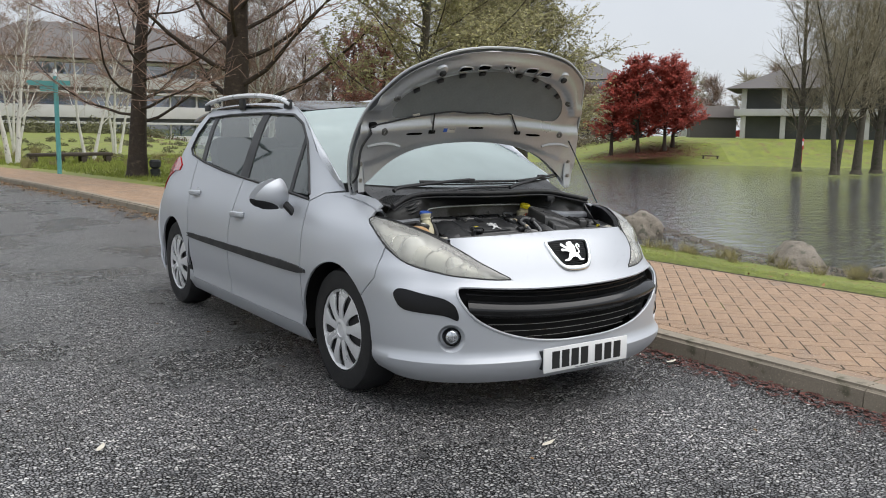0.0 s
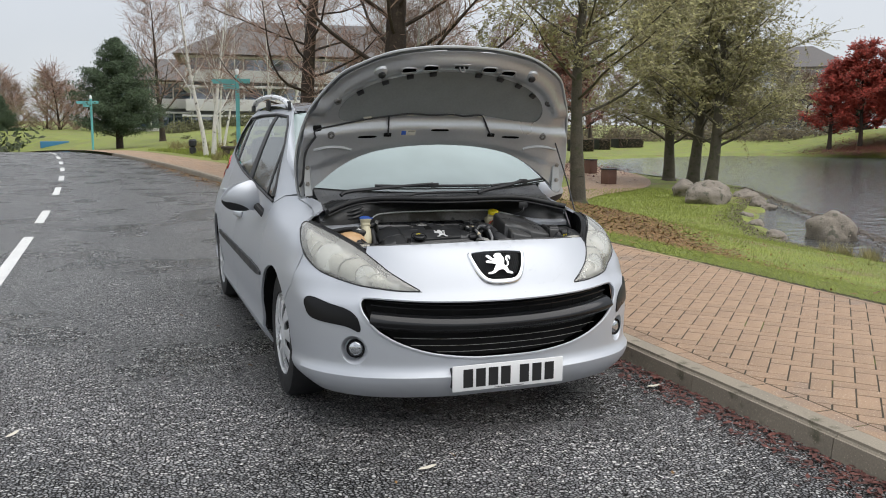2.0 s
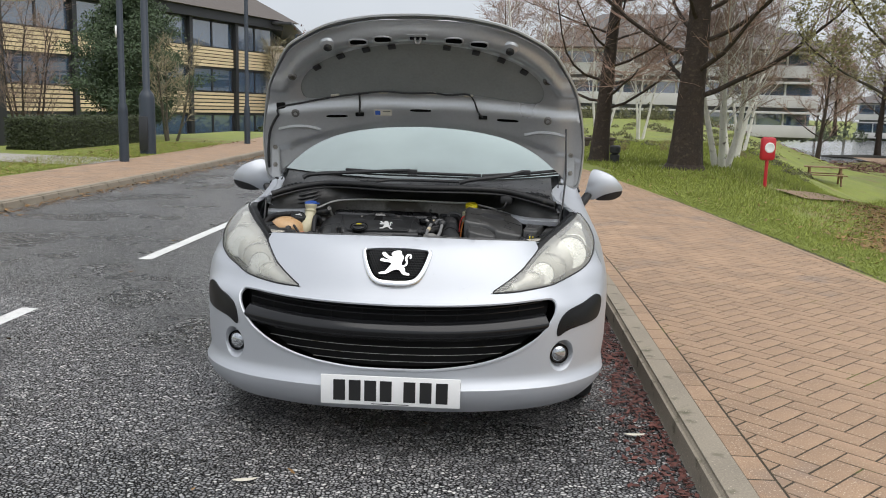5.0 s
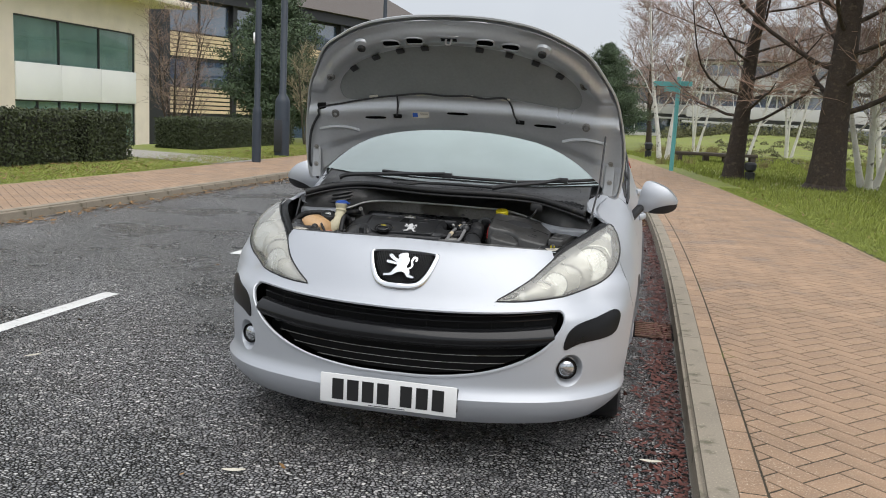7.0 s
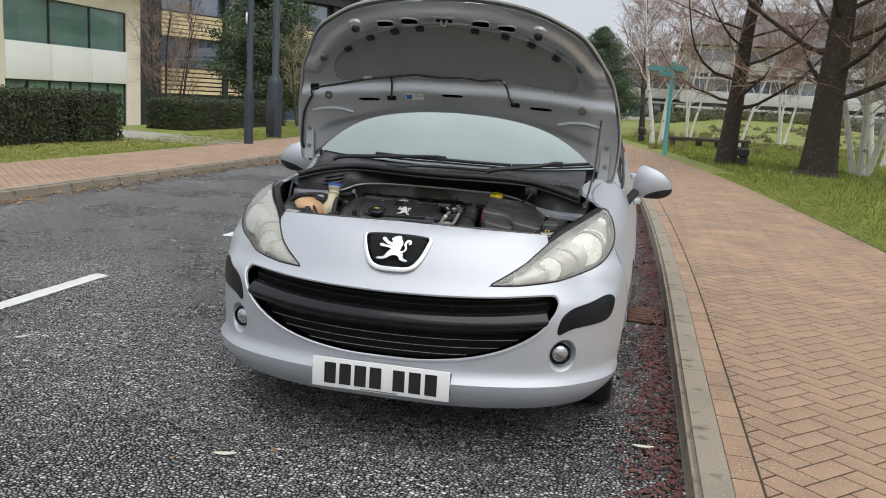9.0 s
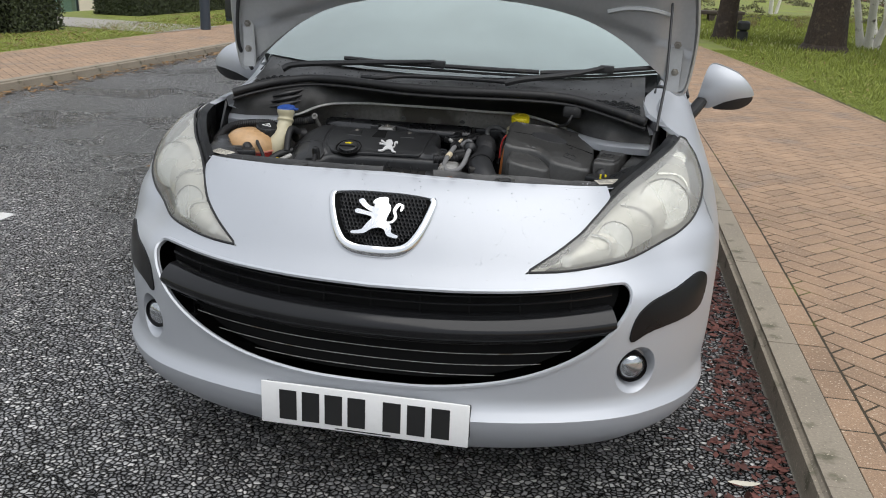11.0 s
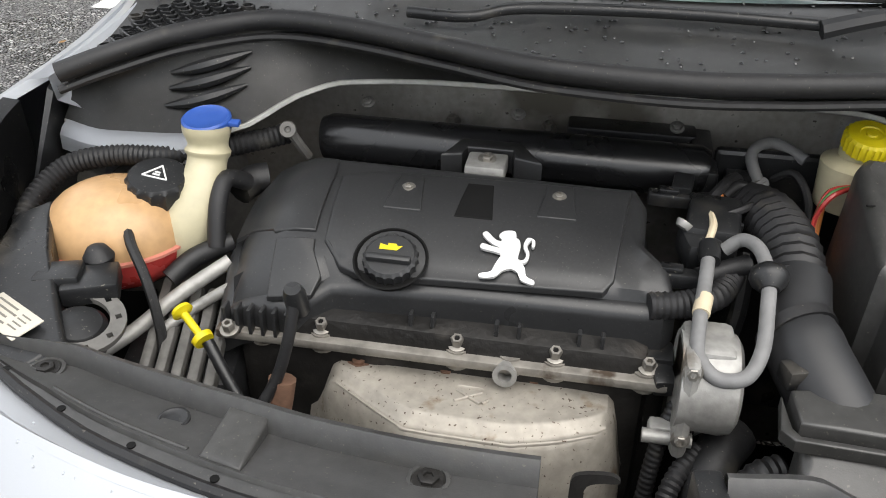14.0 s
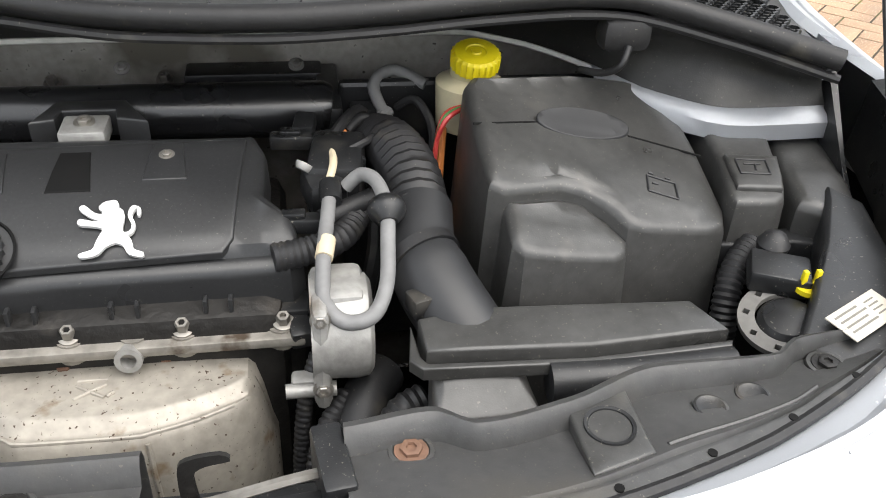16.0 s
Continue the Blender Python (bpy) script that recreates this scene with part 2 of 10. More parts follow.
def cyl(bm, p, q, r0, r1=None, n=16, cap=True):
    """A cylinder or cone from p to q."""
    p, q = Vector(p), Vector(q)
    d = q - p
    m = Matrix.Translation((p + q) / 2) @ d.to_track_quat("Z", "Y").to_matrix().to_4x4()
    return bmesh.ops.create_cone(bm, cap_ends=cap, segments=n, radius1=r0, radius2=r0 if r1 is None else r1, depth=d.length, matrix=m)["verts"]


def spline(pts, n=6, closed=False):
    """Points along a smooth curve through pts, n to a span."""
    P = [Vector(p) for p in pts]
    out = []
    N = len(P)
    for i in range(N if closed else N - 1):
        a, b, c, d = (P[(i - 1) % N], P[i], P[(i + 1) % N], P[(i + 2) % N]) if closed else (P[max(i - 1, 0)], P[i], P[i + 1], P[min(i + 2, N - 1)])
        for k in range(n):
            t = k / n
            out.append(0.5 * (2 * b + (c - a) * t + (2 * a - 5 * b + 4 * c - d) * t * t + (3 * b - a - 3 * c + d) * t ** 3))
    if not closed:
        out.append(P[-1])
    return out


def tube(bm, pts, r, n=8, cap=True, wob=None, ellipse=1.0):
    """A tube along points; r is a number or a function of 0..1; ellipse flattens it along its own up."""
    P = [Vector(p) for p in pts]
    rings = []
    side = None
    for i, p in enumerate(P):
        d = (P[min(i + 1, len(P) - 1)] - P[max(i - 1, 0)]).normalized()
        ref = side if side is not None else (Vector((0, 0, 1)) if abs(d.z) < 0.9 else Vector((1, 0, 0)))
        a = ref - d * ref.dot(d)
        if a.length < 1e-6:
            a = d.orthogonal()
        a.normalize()
        side = a
        b = d.cross(a)
        u = i / max(1, len(P) - 1)
        rr = r(u) if callable(r) else r
        rings.append([bm.verts.new(p + rr * (ellipse * a * math.cos(k * 2 * math.pi / n) + b * math.sin(k * 2 * math.pi / n))) for k in range(n)])
    for g, h in zip(rings, rings[1:]):
        for k in range(n):
            bm.faces.new((g[k], g[(k + 1) % n], h[(k + 1) % n], h[k]))
    if cap:
        bm.faces.new(rings[0][::-1])
        bm.faces.new(rings[-1])
    return [v for ring in rings for v in ring]


def lathe(bm, prof, n=24, m=None):
    """A body of revolution about z; prof: (radius, z) pairs."""
    rings = []
    for r, z in prof:
        rings.append([bm.verts.new((r * math.cos(k * 2 * math.pi / n), r * math.sin(k * 2 * math.pi / n), z)) for k in range(n)])
    for g, h in zip(rings, rings[1:]):
        for k in range(n):
            bm.faces.new((g[k], g[(k + 1) % n], h[(k + 1) % n], h[k]))
    bm.faces.new(rings[0][::-1])
    bm.faces.new(rings[-1])
    vs = [v for ring in rings for v in ring]
    if m is not None:
        bmesh.ops.transform(bm, matrix=m, verts=vs)
    return vs


def densify(poly, step):
    out = []
    for a, b in zip(poly, poly[1:] + poly[:1]):
        n = max(1, int(math.dist(a, b) / step))
        out += [(a[0] + (b[0] - a[0]) * k / n, a[1] + (b[1] - a[1]) * k / n) for k in range(n)]
    return out


def smooth_poly(poly, n=5):
    return [(p[0], p[1]) for p in spline([(a, b, 0) for a, b in poly], n, True)]


def inside(p, poly):
    c = False
    x, y = p
    for (x1, y1), (x2, y2) in zip(poly, poly[1:] + poly[:1]):
        if (y1 > y) != (y2 > y) and x < (x2 - x1) * (y - y1) / (y2 - y1) + x1:
            c = not c
    return c


def sheet(bm, outline, place, step, holes=(), thick=0.0, inner=None):
    """A plate cut from the plane by its outline and holes, filled with small faces and bent by place(u, v).
    thick: its depth, against the direction of its normals."""
    rings = [densify(list(outline), step)] + [densify(list(h), step) for h in holes]
    pts, edges = [], []
    for ring in rings:
        o = len(pts)
        pts += ring
        edges += [(o + i, o + (i + 1) % len(ring)) for i in range(len(ring))]
    us, vs_ = [p[0] for p in rings[0]], [p[1] for p in rings[0]]
    st = inner or step
    nu, nv = int((max(us) - min(us)) / st), int((max(vs_) - min(vs_)) / st)
    arr = [np.array(r) for r in rings]
    for i in range(1, nu + 1):
        for j in range(1, nv + 1):
            p = (min(us) + (i + 0.25 * (j % 2)) * (max(us) - min(us)) / (nu + 1), min(vs_) + j * (max(vs_) - min(vs_)) / (nv + 1))
            if inside(p, rings[0]) and not any(inside(p, r) for r in rings[1:]):
                if all(np.min((a[:, 0] - p[0]) ** 2 + (a[:, 1] - p[1]) ** 2) > (0.4 * st) ** 2 for a in arr):
                    pts.append(p)
    v2, _, f2, _, _, _ = delaunay_2d_cdt([Vector(p) for p in pts], edges, [], 0, 1e-6)
    vs = [bm.verts.new(place(v.x, v.y)) for v in v2]
    faces = []
    for f in f2:
        c = (sum(v2[i].x for i in f) / len(f), sum(v2[i].y for i in f) / len(f))
        if inside(c, rings[0]) and not any(inside(c, r) for r in rings[1:]):
            try:
                faces.append(bm.faces.new([vs[i] for i in f]))
            except ValueError:
                pass
    bmesh.ops.delete(bm, geom=[v for v in vs if not v.link_faces], context="VERTS")
    if thick and faces:
        bm.normal_update()
        live = [v for v in vs if v.is_valid]
        back = {v: bm.verts.new(v.co - v.normal * thick) for v in live}
        rim = [e for f in faces for e in f.edges if len(e.link_faces) == 1]
        for f in faces:
            bm.faces.new([back[v] for v in reversed(f.verts)])
        for e in rim:
            f = e.link_faces[0]
            a, b = e.verts
            for l in f.loops:
                if l.edge == e:
                    a, b = l.vert, l.link_loop_next.vert
            bm.faces.new((b, a, back[a], back[b]))
    return vs


def thicken(bm, thick):
    """Gives an open sheet its depth, against its normals."""
    bm.normal_update()
    faces = list(bm.faces)
    even = {v: sum((e.other_vert(v).normal for e in v.link_edges), v.normal.copy()).normalized() for v in bm.verts}
    back = {v: bm.verts.new(v.co - n * thick) for v, n in even.items()}
    rim = [(l.vert, l.link_loop_next.vert) for f in faces for l in f.loops if len(l.edge.link_faces) == 1]
    for f in faces:
        bm.faces.new([back[v] for v in reversed(f.verts)])
    for a, b in rim:
        bm.faces.new((b, a, back[a], back[b]))


def curve_table(pairs):
    """A smooth function through (x, y) pairs, with no overshoot."""
    xs, ys = np.array([p[0] for p in pairs], float), np.array([p[1] for p in pairs], float)
    h, d = np.diff(xs), np.diff(ys) / np.diff(xs)
    m = np.zeros(len(xs))
    m[0], m[-1] = d[0], d[-1]
    for i in range(1, len(xs) - 1):
        if d[i - 1] * d[i] > 0:
            w1, w2 = 2 * h[i] + h[i - 1], h[i] + 2 * h[i - 1]
            m[i] = (w1 + w2) / (w1 / d[i - 1] + w2 / d[i])

    def f(x):
        if x <= xs[0]:
            return float(ys[0] + m[0] * (x - xs[0]))
        if x >= xs[-1]:
            return float(ys[-1] + m[-1] * (x - xs[-1]))
        i = int(np.searchsorted(xs, x)) - 1
        t = (x - xs[i]) / h[i]
        return float((2 * t ** 3 - 3 * t * t + 1) * ys[i] + (t ** 3 - 2 * t * t + t) * h[i] * m[i] + (3 * t * t - 2 * t ** 3) * ys[i + 1] + (t ** 3 - t * t) * h[i] * m[i + 1])
    return f


def ease(a, b, x):
    t = min(1, max(0, (x - a) / (b - a)))
    return t * t * (3 - 2 * t)

# ---- ground, road, kerbs, pond ----
def road_mat():
    m = bpy.data.materials.new("asphalt")
    nt, b = nodes_of(m)
    L = nt.links.new
    tc = nt.nodes.new("ShaderNodeTexCoord")
    vo = nt.nodes.new("ShaderNodeTexVoronoi")
    vo.inputs["Scale"].default_value = 64
    vo.inputs["Randomness"].default_value = 1
    no = nt.nodes.new("ShaderNodeTexNoise")
    no.inputs["Scale"].default_value = 0.9
    no.inputs["Detail"].default_value = 6
    nf = nt.nodes.new("ShaderNodeTexNoise")
    nf.inputs["Scale"].default_value = 160
    for n in (no, nf):
        L(tc.outputs["Object"], n.inputs["Vector"])
    nw = nt.nodes.new("ShaderNodeTexNoise")
    nw.inputs["Scale"].default_value = 45
    L(tc.outputs["Object"], nw.inputs["Vector"])
    wr = nt.nodes.new("ShaderNodeVectorMath")
    wr.operation = "MULTIPLY_ADD"
    wr.inputs[1].default_value = (0.014, 0.014, 0.014)
    L(nw.outputs["Color"], wr.inputs[0])
    L(tc.outputs["Object"], wr.inputs[2])
    L(wr.outputs[0], vo.inputs["Vector"])
    sep = nt.nodes.new("ShaderNodeSeparateColor")
    L(vo.outputs["Color"], sep.inputs[0])
    ramp = nt.nodes.new("ShaderNodeValToRGB")
    e = ramp.color_ramp.elements
    # stone colours raised to stand for the wet road's sky sheen
    e[0].position, e[0].color = 0.0, (0.105, 0.105, 0.108, 1)
    e[1].position, e[1].color = 1.0, (0.66, 0.645, 0.62, 1)
    mid = e.new(0.75)
    mid.color = (0.33, 0.328, 0.325, 1)
    L(sep.outputs[0], ramp.inputs[0])
    ed = nt.nodes.new("ShaderNodeTexVoronoi")
    ed.feature = "DISTANCE_TO_EDGE"
    L(wr.outputs[0], ed.inputs["Vector"])
    ed.inputs["Scale"].default_value = 64
    # gaps between stones go near-black and lose gloss, as cavity shade
    dk = nt.nodes.new("ShaderNodeMapRange")
    dk.inputs[1].default_value, dk.inputs[2].default_value = 0.03, 0.22
    dk.inputs[3].default_value, dk.inputs[4].default_value = 0.02, 1.0
    L(ed.outputs["Distance"], dk.inputs[0])
    sp = nt.nodes.new("ShaderNodeMath")
    sp.operation = "MULTIPLY"
    sp.inputs[1].default_value = 0.8
    L(dk.outputs[0], sp.inputs[0])
    L(sp.outputs[0], b.inputs["Specular IOR Level"])
    mr = nt.nodes.new("ShaderNodeMapRange")
    mr.inputs[1].default_value, mr.inputs[2].default_value = 0.3, 0.7
    mr.inputs[3].default_value, mr.inputs[4].default_value = 0.7, 1.3
    L(no.outputs["Fac"], mr.inputs[0])
    mu = nt.nodes.new("ShaderNodeMath")
    mu.operation = "MULTIPLY"
    L(dk.outputs[0], mu.inputs[0])
    L(mr.outputs[0], mu.inputs[1])
    vm = nt.nodes.new("ShaderNodeVectorMath")
    vm.operation = "SCALE"
    L(ramp.outputs[0], vm.inputs[0])
    L(mu.outputs[0], vm.inputs["Scale"])
    L(vm.outputs[0], b.inputs["Base Color"])
    rr = nt.nodes.new("ShaderNodeMapRange")
    rr.inputs[1].default_value, rr.inputs[2].default_value = 0.35, 0.7
    rr.inputs[3].default_value, rr.inputs[4].default_value = 0.22, 0.42
    L(no.outputs["Fac"], rr.inputs[0])
    L(rr.outputs[0], b.inputs["Roughness"])
    h = nt.nodes.new("ShaderNodeMath")
    h.operation = "MULTIPLY_ADD"
    h.inputs[1].default_value = 0.35
    L(nf.outputs["Fac"], h.inputs[0])
    L(dk.outputs[0], h.inputs[2])
    bp = nt.nodes.new("ShaderNodeBump")
    bp.inputs["Strength"].default_value = 1.0
    bp.inputs["Distance"].default_value = 0.008
    L(h.outputs[0], bp.inputs["Height"])
    L(bp.outputs[0], b.inputs["Normal"])
    return m


ASPHALT = road_mat()
GRASS = mat("wet_lawn", (0.170, 0.205, 0.028), 0.75, var=0.5, scale=0.8, fine=30, bump=0.7, bump_scale=60, spots=(0.17, 0.135, 0.045), spot_scale=0.7, spot_at=0.58, specks=(0.26, 0.22, 0.09), speck_scale=14, speck_at=0.60)
KERB = mat("concrete_kerb", (0.25, 0.215, 0.165), 0.8, var=0.25, scale=3, fine=120, bump=0.4, bump_scale=160, spots=(0.11, 0.10, 0.065), spot_scale=9, spot_at=0.62, specks=(0.42, 0.36, 0.28), speck_scale=110, speck_at=0.64, random_tint=0.05)
BRICK = mat("clay_paver", (0.30, 0.196, 0.122), 0.72, var=0.42, scale=3, fine=230, bump=0.35, bump_scale=220, random_tint=0.09, spots=(0.23, 0.165, 0.12), spot_scale=2.0, spot_at=0.58, specks=(0.55, 0.44, 0.33), speck_scale=130, speck_at=0.62)
JOINT = mat("sandy_joint", (0.040, 0.030, 0.016), 0.9, var=0.3, spots=(0.10, 0.11, 0.015), spot_scale=4, spot_at=0.60)
LINE = mat("road_paint", (0.62, 0.62, 0.60), 0.6, var=0.2, scale=4, fine=120, bump=0.5, bump_scale=200, spots=(0.25, 0.25, 0.24), spot_scale=30, spot_at=0.62)


def kerb_x(y):
    return 1.105 - 0.0035 * max(0, y - 2) ** 2 + 0.002 * min(0, y) ** 2


def lkerb_x(y):
    return -5.3 - 0.0025 * max(0, y - 8) ** 2


def path_x(y):
    return max(3.42 - 0.03 * y - 0.003 * y * max(y, 0), kerb_x(y) + 1.55)


def lpath_x(y):
    return lkerb_x(y) - 1.85


YS = [-60 + 4 * i for i in range(13)] + [-8 + i for i in range(40)] + [32 + 4 * i for i in range(18)]
SHORE = smooth_poly([(14.6, 2), (14.0, 8), (14.6, 13), (17.0, 18), (19.2, 21.6), (22.8, 25.5), (28.5, 32), (30.5, 38), (31.8, 43), (32.5, 50), (34.0, 57), (35.5, 63), (42, 69), (52, 73), (61, 75), (74, 73), (88, 64), (102, 54), (112, 36), (104, 4), (72, -24), (34, -22), (18, -8)], 5)
SHORE_FAR = smooth_poly([(24, 67), (30, 66.5), (34, 67.5), (36, 72), (41, 80), (47, 92), (58, 112), (75, 138), (58, 146), (46, 134), (34, 105), (27, 84)], 4)
WATER_Z = -2.12


def road_z(y):
    """The road runs level past the car and falls away beyond the crest."""
    return -2.2 * ease(30, 84, y)


def strip(bm, fa, fb, za, zb, ys):
    a = [bm.verts.new((fa(y), y, za + road_z(y))) for y in ys]
    b = [bm.verts.new((fb(y), y, zb + road_z(y))) for y in ys]
    for i in range(len(ys) - 1):
        bm.faces.new((a[i], b[i], b[i + 1], a[i + 1]))


bm = bmesh.new()
strip(bm, lkerb_x, kerb_x, 0, 0, YS)
thing("road", bm, ASPHALT, "dark damp asphalt road with coarse worn aggregate", "road", kind="structure", smooth=False)


def lawn_z(x, y):
    """The lawn falls from the footpath to the pond, levels out, and rises again on the far shore."""
    v = x - path_x(y)
    lin = 2.05 * (1 - math.exp(-((max(0, v - 0.3) * 0.085) ** 1.15) * 1.9))
    d = lin + (2.05 * ease(0.8, 15, v) - lin) * ease(6, 15, y)
    bearing = math.degrees(math.atan2(x + 0.9, max(0.1, y + 3.1)))
    k = ease(48, 60, y)
    d *= ease(16 - 3 * k, 25 - 5 * k, bearing)
    r, deep = math.hypot(x, y), min(1, d / 2.05)
    east = ease(40, 48, bearing)
    far = (1.5 * ease(86, 110, r) + 1.35 * ease(100, 114, r)) * deep * east
    far += 1.05 * ease(98, 134, r) * deep * (1 - east) * ease(27, 31, bearing)
    far += 0.8 * ease(30, 66, y) * ease(1, 12, v) * ease(1, 7, bearing) * (1 - ease(14 - 2 * k, 24 - 5 * k, bearing))
    return 0.1 - d + far + road_z(y) * (1 - ease(0, 7, v))


bm = bmesh.new()
near = [(path_x(y), y) for y in YS if -8 <= y <= 31] + [(30, 31), (30, -8)]
for poly, step in ((near, 1.0), ([(28, -6), (28, 29), (path_x(29), 29)] + [(path_x(y), y) for y in YS if y >= 31] + [(20, 180), (160, 180), (160, -60)] + [(path_x(y), y) for y in YS if y <= -8] + [(path_x(-6), -6)], 4.0)):
    sheet(bm, poly, lambda u, v: (u, v, lawn_z(u, v) - (0.07 if step > 2 and u < 30 and -8 < v < 31 else 0) + (0.02 * noise.noise((u * 0.6, v * 0.6, 3)) if u - path_x(v) > 0.5 else 0) - (1.2 * ease(0, 3, min(math.hypot(u - q[0], v - q[1]) for q in SHORE + SHORE_FAR)) if inside((u, v), SHORE) or inside((u, v), SHORE_FAR) else 0)), 1.0 if step == 1.0 else 3.0, inner=step)
left = [(lpath_x(y), y) for y in reversed(YS)] + [(-60, -60), (-60, 100)]
sheet(bm, left, lambda u, v: (u, v, 0.1 - 1.6 * ease(11.5, 24, -u) + road_z(v) * (1 - ease(11.5, 24, -u))), 4.0, inner=5.0)
strip(bm, lpath_x, path_x, -0.06, -0.06, [24 + 4 * i for i in range(21)])
# the far ground, to the horizon
for far in ([(-1500, 100), (1500, 100), (1500, 1500), (-1500, 1500)], [(160, -1500), (1500, -1500), (1500, 100), (160, 100)], [(-1500, -1500), (-60, -1500), (-60, 100), (-1500, 100)], [(-60, -1500), (160, -1500), (160, -60), (-60, -60)]):
    sheet(bm, far, lambda u, v: (u, v, -0.45 if u > 20 and v < 99 else -2.9), 100.0, inner=300)
bmesh.ops.recalc_face_normals(bm, faces=bm.faces)
thing("ground", bm, GRASS, "damp mown lawn strewn with fallen leaves", "lawn", kind="structure", smooth=False)

WATER = bpy.data.materials.new("pond_water")
_nt, _b = nodes_of(WATER)
_b.inputs["Base Color"].default_value = (0.085, 0.090, 0.090, 1)
_b.inputs["Roughness"].default_value = 0.05
_b.inputs["IOR"].default_value = 1.9
_w = _nt.nodes.new("ShaderNodeTexNoise")
_w.inputs["Scale"].default_value = 1.1
_w.inputs["Detail"].default_value = 5
_tc = _nt.nodes.new("ShaderNodeTexCoord")
_mp = _nt.nodes.new("ShaderNodeMapping")
_mp.inputs["Rotation"].default_value = (0, 0, radians(40))
_mp.inputs["Scale"].default_value = (1.0, 2.6, 1.0)
_nt.links.new(_tc.outputs["Object"], _mp.inputs["Vector"])
_nt.links.new(_mp.outputs[0], _w.inputs["Vector"])
_bp = _nt.nodes.new("ShaderNodeBump")
_bp.inputs["Strength"].default_value = 1.0
_bp.inputs["Distance"].default_value = 0.085
_nt.links.new(_w.outputs["Fac"], _bp.inputs["Height"])
_nt.links.new(_bp.outputs[0], _b.inputs["Normal"])
bm = bmesh.new()
sheet(bm, SHORE, lambda u, v: (u, v, WATER_Z), 2.0, inner=8)
thing("pond_water", bm, WATER, "grey rippled pond water reflecting the sky", "water", kind="structure", smooth=False)
bm = bmesh.new()
sheet(bm, SHORE_FAR, lambda u, v: (u, v, WATER_Z), 3.0, inner=10)
thing("pond_water", bm, WATER, "pale far arm of the pond behind the picnic lawn", "water", kind="structure", smooth=False)

# ---- the car ----
car = base("car", 0, 0, 0, 0, "silver estate car with open bonnet parked at the kerb", "car")

PLAN = spline([(0, -0.012, 0), (0.20, -0.004, 0), (0.40, 0.032, 0), (0.58, 0.10, 0), (0.70, 0.195, 0), (0.795, 0.33, 0), (0.845, 0.50, 0), (0.868, 0.80, 0),
               (0.874, 1.25, 0), (0.874, 2.0, 0), (0.872, 2.9, 0), (0.855, 3.5, 0), (0.80, 3.88, 0), (0.68, 4.06, 0), (0.40, 4.13, 0), (0, 4.15, 0)], 10)
_len = [0.0]
for _a, _c in zip(PLAN, PLAN[1:]):
    _len.append(_len[-1] + (_c - _a).length)
_len = np.array(_len)
_px, _py = np.array([p.x for p in PLAN]), np.array([p.y for p in PLAN])
S_CORNER, S_LAMP, S_FENDER, S_DOOR = 0.78, 1.06, 1.27, 1.95
D_NOSE = curve_table([(0.12, 0.12), (0.17, 0.035), (0.215, 0.012), (0.30, 0.0), (0.45, 0.0), (0.56, 0.012), (0.62, 0.05), (0.70, 0.098), (0.76, 0.145), (0.80, 0.20), (0.83, 0.29)])
D_CORNER = curve_table([(0.12, 0.14), (0.17, 0.045), (0.22, 0.012), (0.30, 0.004), (0.48, 0.0), (0.56, 0.014), (0.61, 0.062), (0.65, 0.088), (0.70, 0.132), (0.75, 0.178), (0.80, 0.225), (0.83, 0.265), (0.90, 0.38)])
D_LAMP = curve_table([(0.12, 0.13), (0.25, 0.02), (0.40, 0.002), (0.56, 0.0), (0.62, 0.006), (0.66, 0.016), (0.70, 0.038), (0.735, 0.052), (0.77, 0.066), (0.80, 0.09), (0.86, 0.16), (0.90, 0.25)])
D_FENDER = curve_table([(0.12, 0.12), (0.25, 0.03), (0.40, 0.004), (0.58, 0.0), (0.70, 0.022), (0.76, 0.042), (0.80, 0.062), (0.832, 0.09), (0.855, 0.128), (0.895, 0.205), (0.94, 0.29), (1.0, 0.45)])
D_DOOR = curve_table([(0.12, 0.12), (0.20, 0.035), (0.27, 0.012), (0.31, 0.02), (0.42, 0.004), (0.55, 0.0), (0.70, 0.018), (0.80, 0.048), (0.90, 0.087), (0.98, 0.118), (1.15, 0.188), (1.33, 0.278), (1.40, 0.345), (1.45, 0.46)])


def inset(s, z):
    d = z - 0.262
    lip = -0.026 * math.exp(-(d / (0.075 if d < 0 else 0.024)) ** 2) * ease(0.10, 0.24, s) * (1 - ease(S_FENDER - 0.35, S_FENDER - 0.05, s))
    if s < S_CORNER:
        w = ease(0.25, S_CORNER, s)
        return D_NOSE(z) * (1 - w) + D_CORNER(z) * w + lip
    if s < S_LAMP:
        w = ease(S_CORNER, S_LAMP, s)
        return D_CORNER(z) * (1 - w) + D_LAMP(z) * w + lip
    if s < S_FENDER:
        w = (s - S_LAMP) / (S_FENDER - S_LAMP)
        return D_LAMP(z) * (1 - w) + D_FENDER(z) * w + lip
    w = ease(S_FENDER, S_DOOR, s)
    return D_FENDER(z) * (1 - w) + D_DOOR(z) * w


def body(s, z, out=0.0):
    """A point of the car's skin on its x > 0 side, s along the plan outline from the nose, pushed out by `out`."""
    x, y = np.interp(s, _len, _px), np.interp(s, _len, _py)
    e = 0.01
    tx, ty = np.interp(s + e, _len, _px) - np.interp(max(0, s - e), _len, _px), np.interp(s + e, _len, _py) - np.interp(max(0, s - e), _len, _py)
    if s < e:
        tx, ty = 1, 0
    q = math.hypot(tx, ty)
    d = inset(s, z) - out
    return Vector((max(0, x - ty / q * d) if s > 0.02 else x, y + tx / q * d, z))


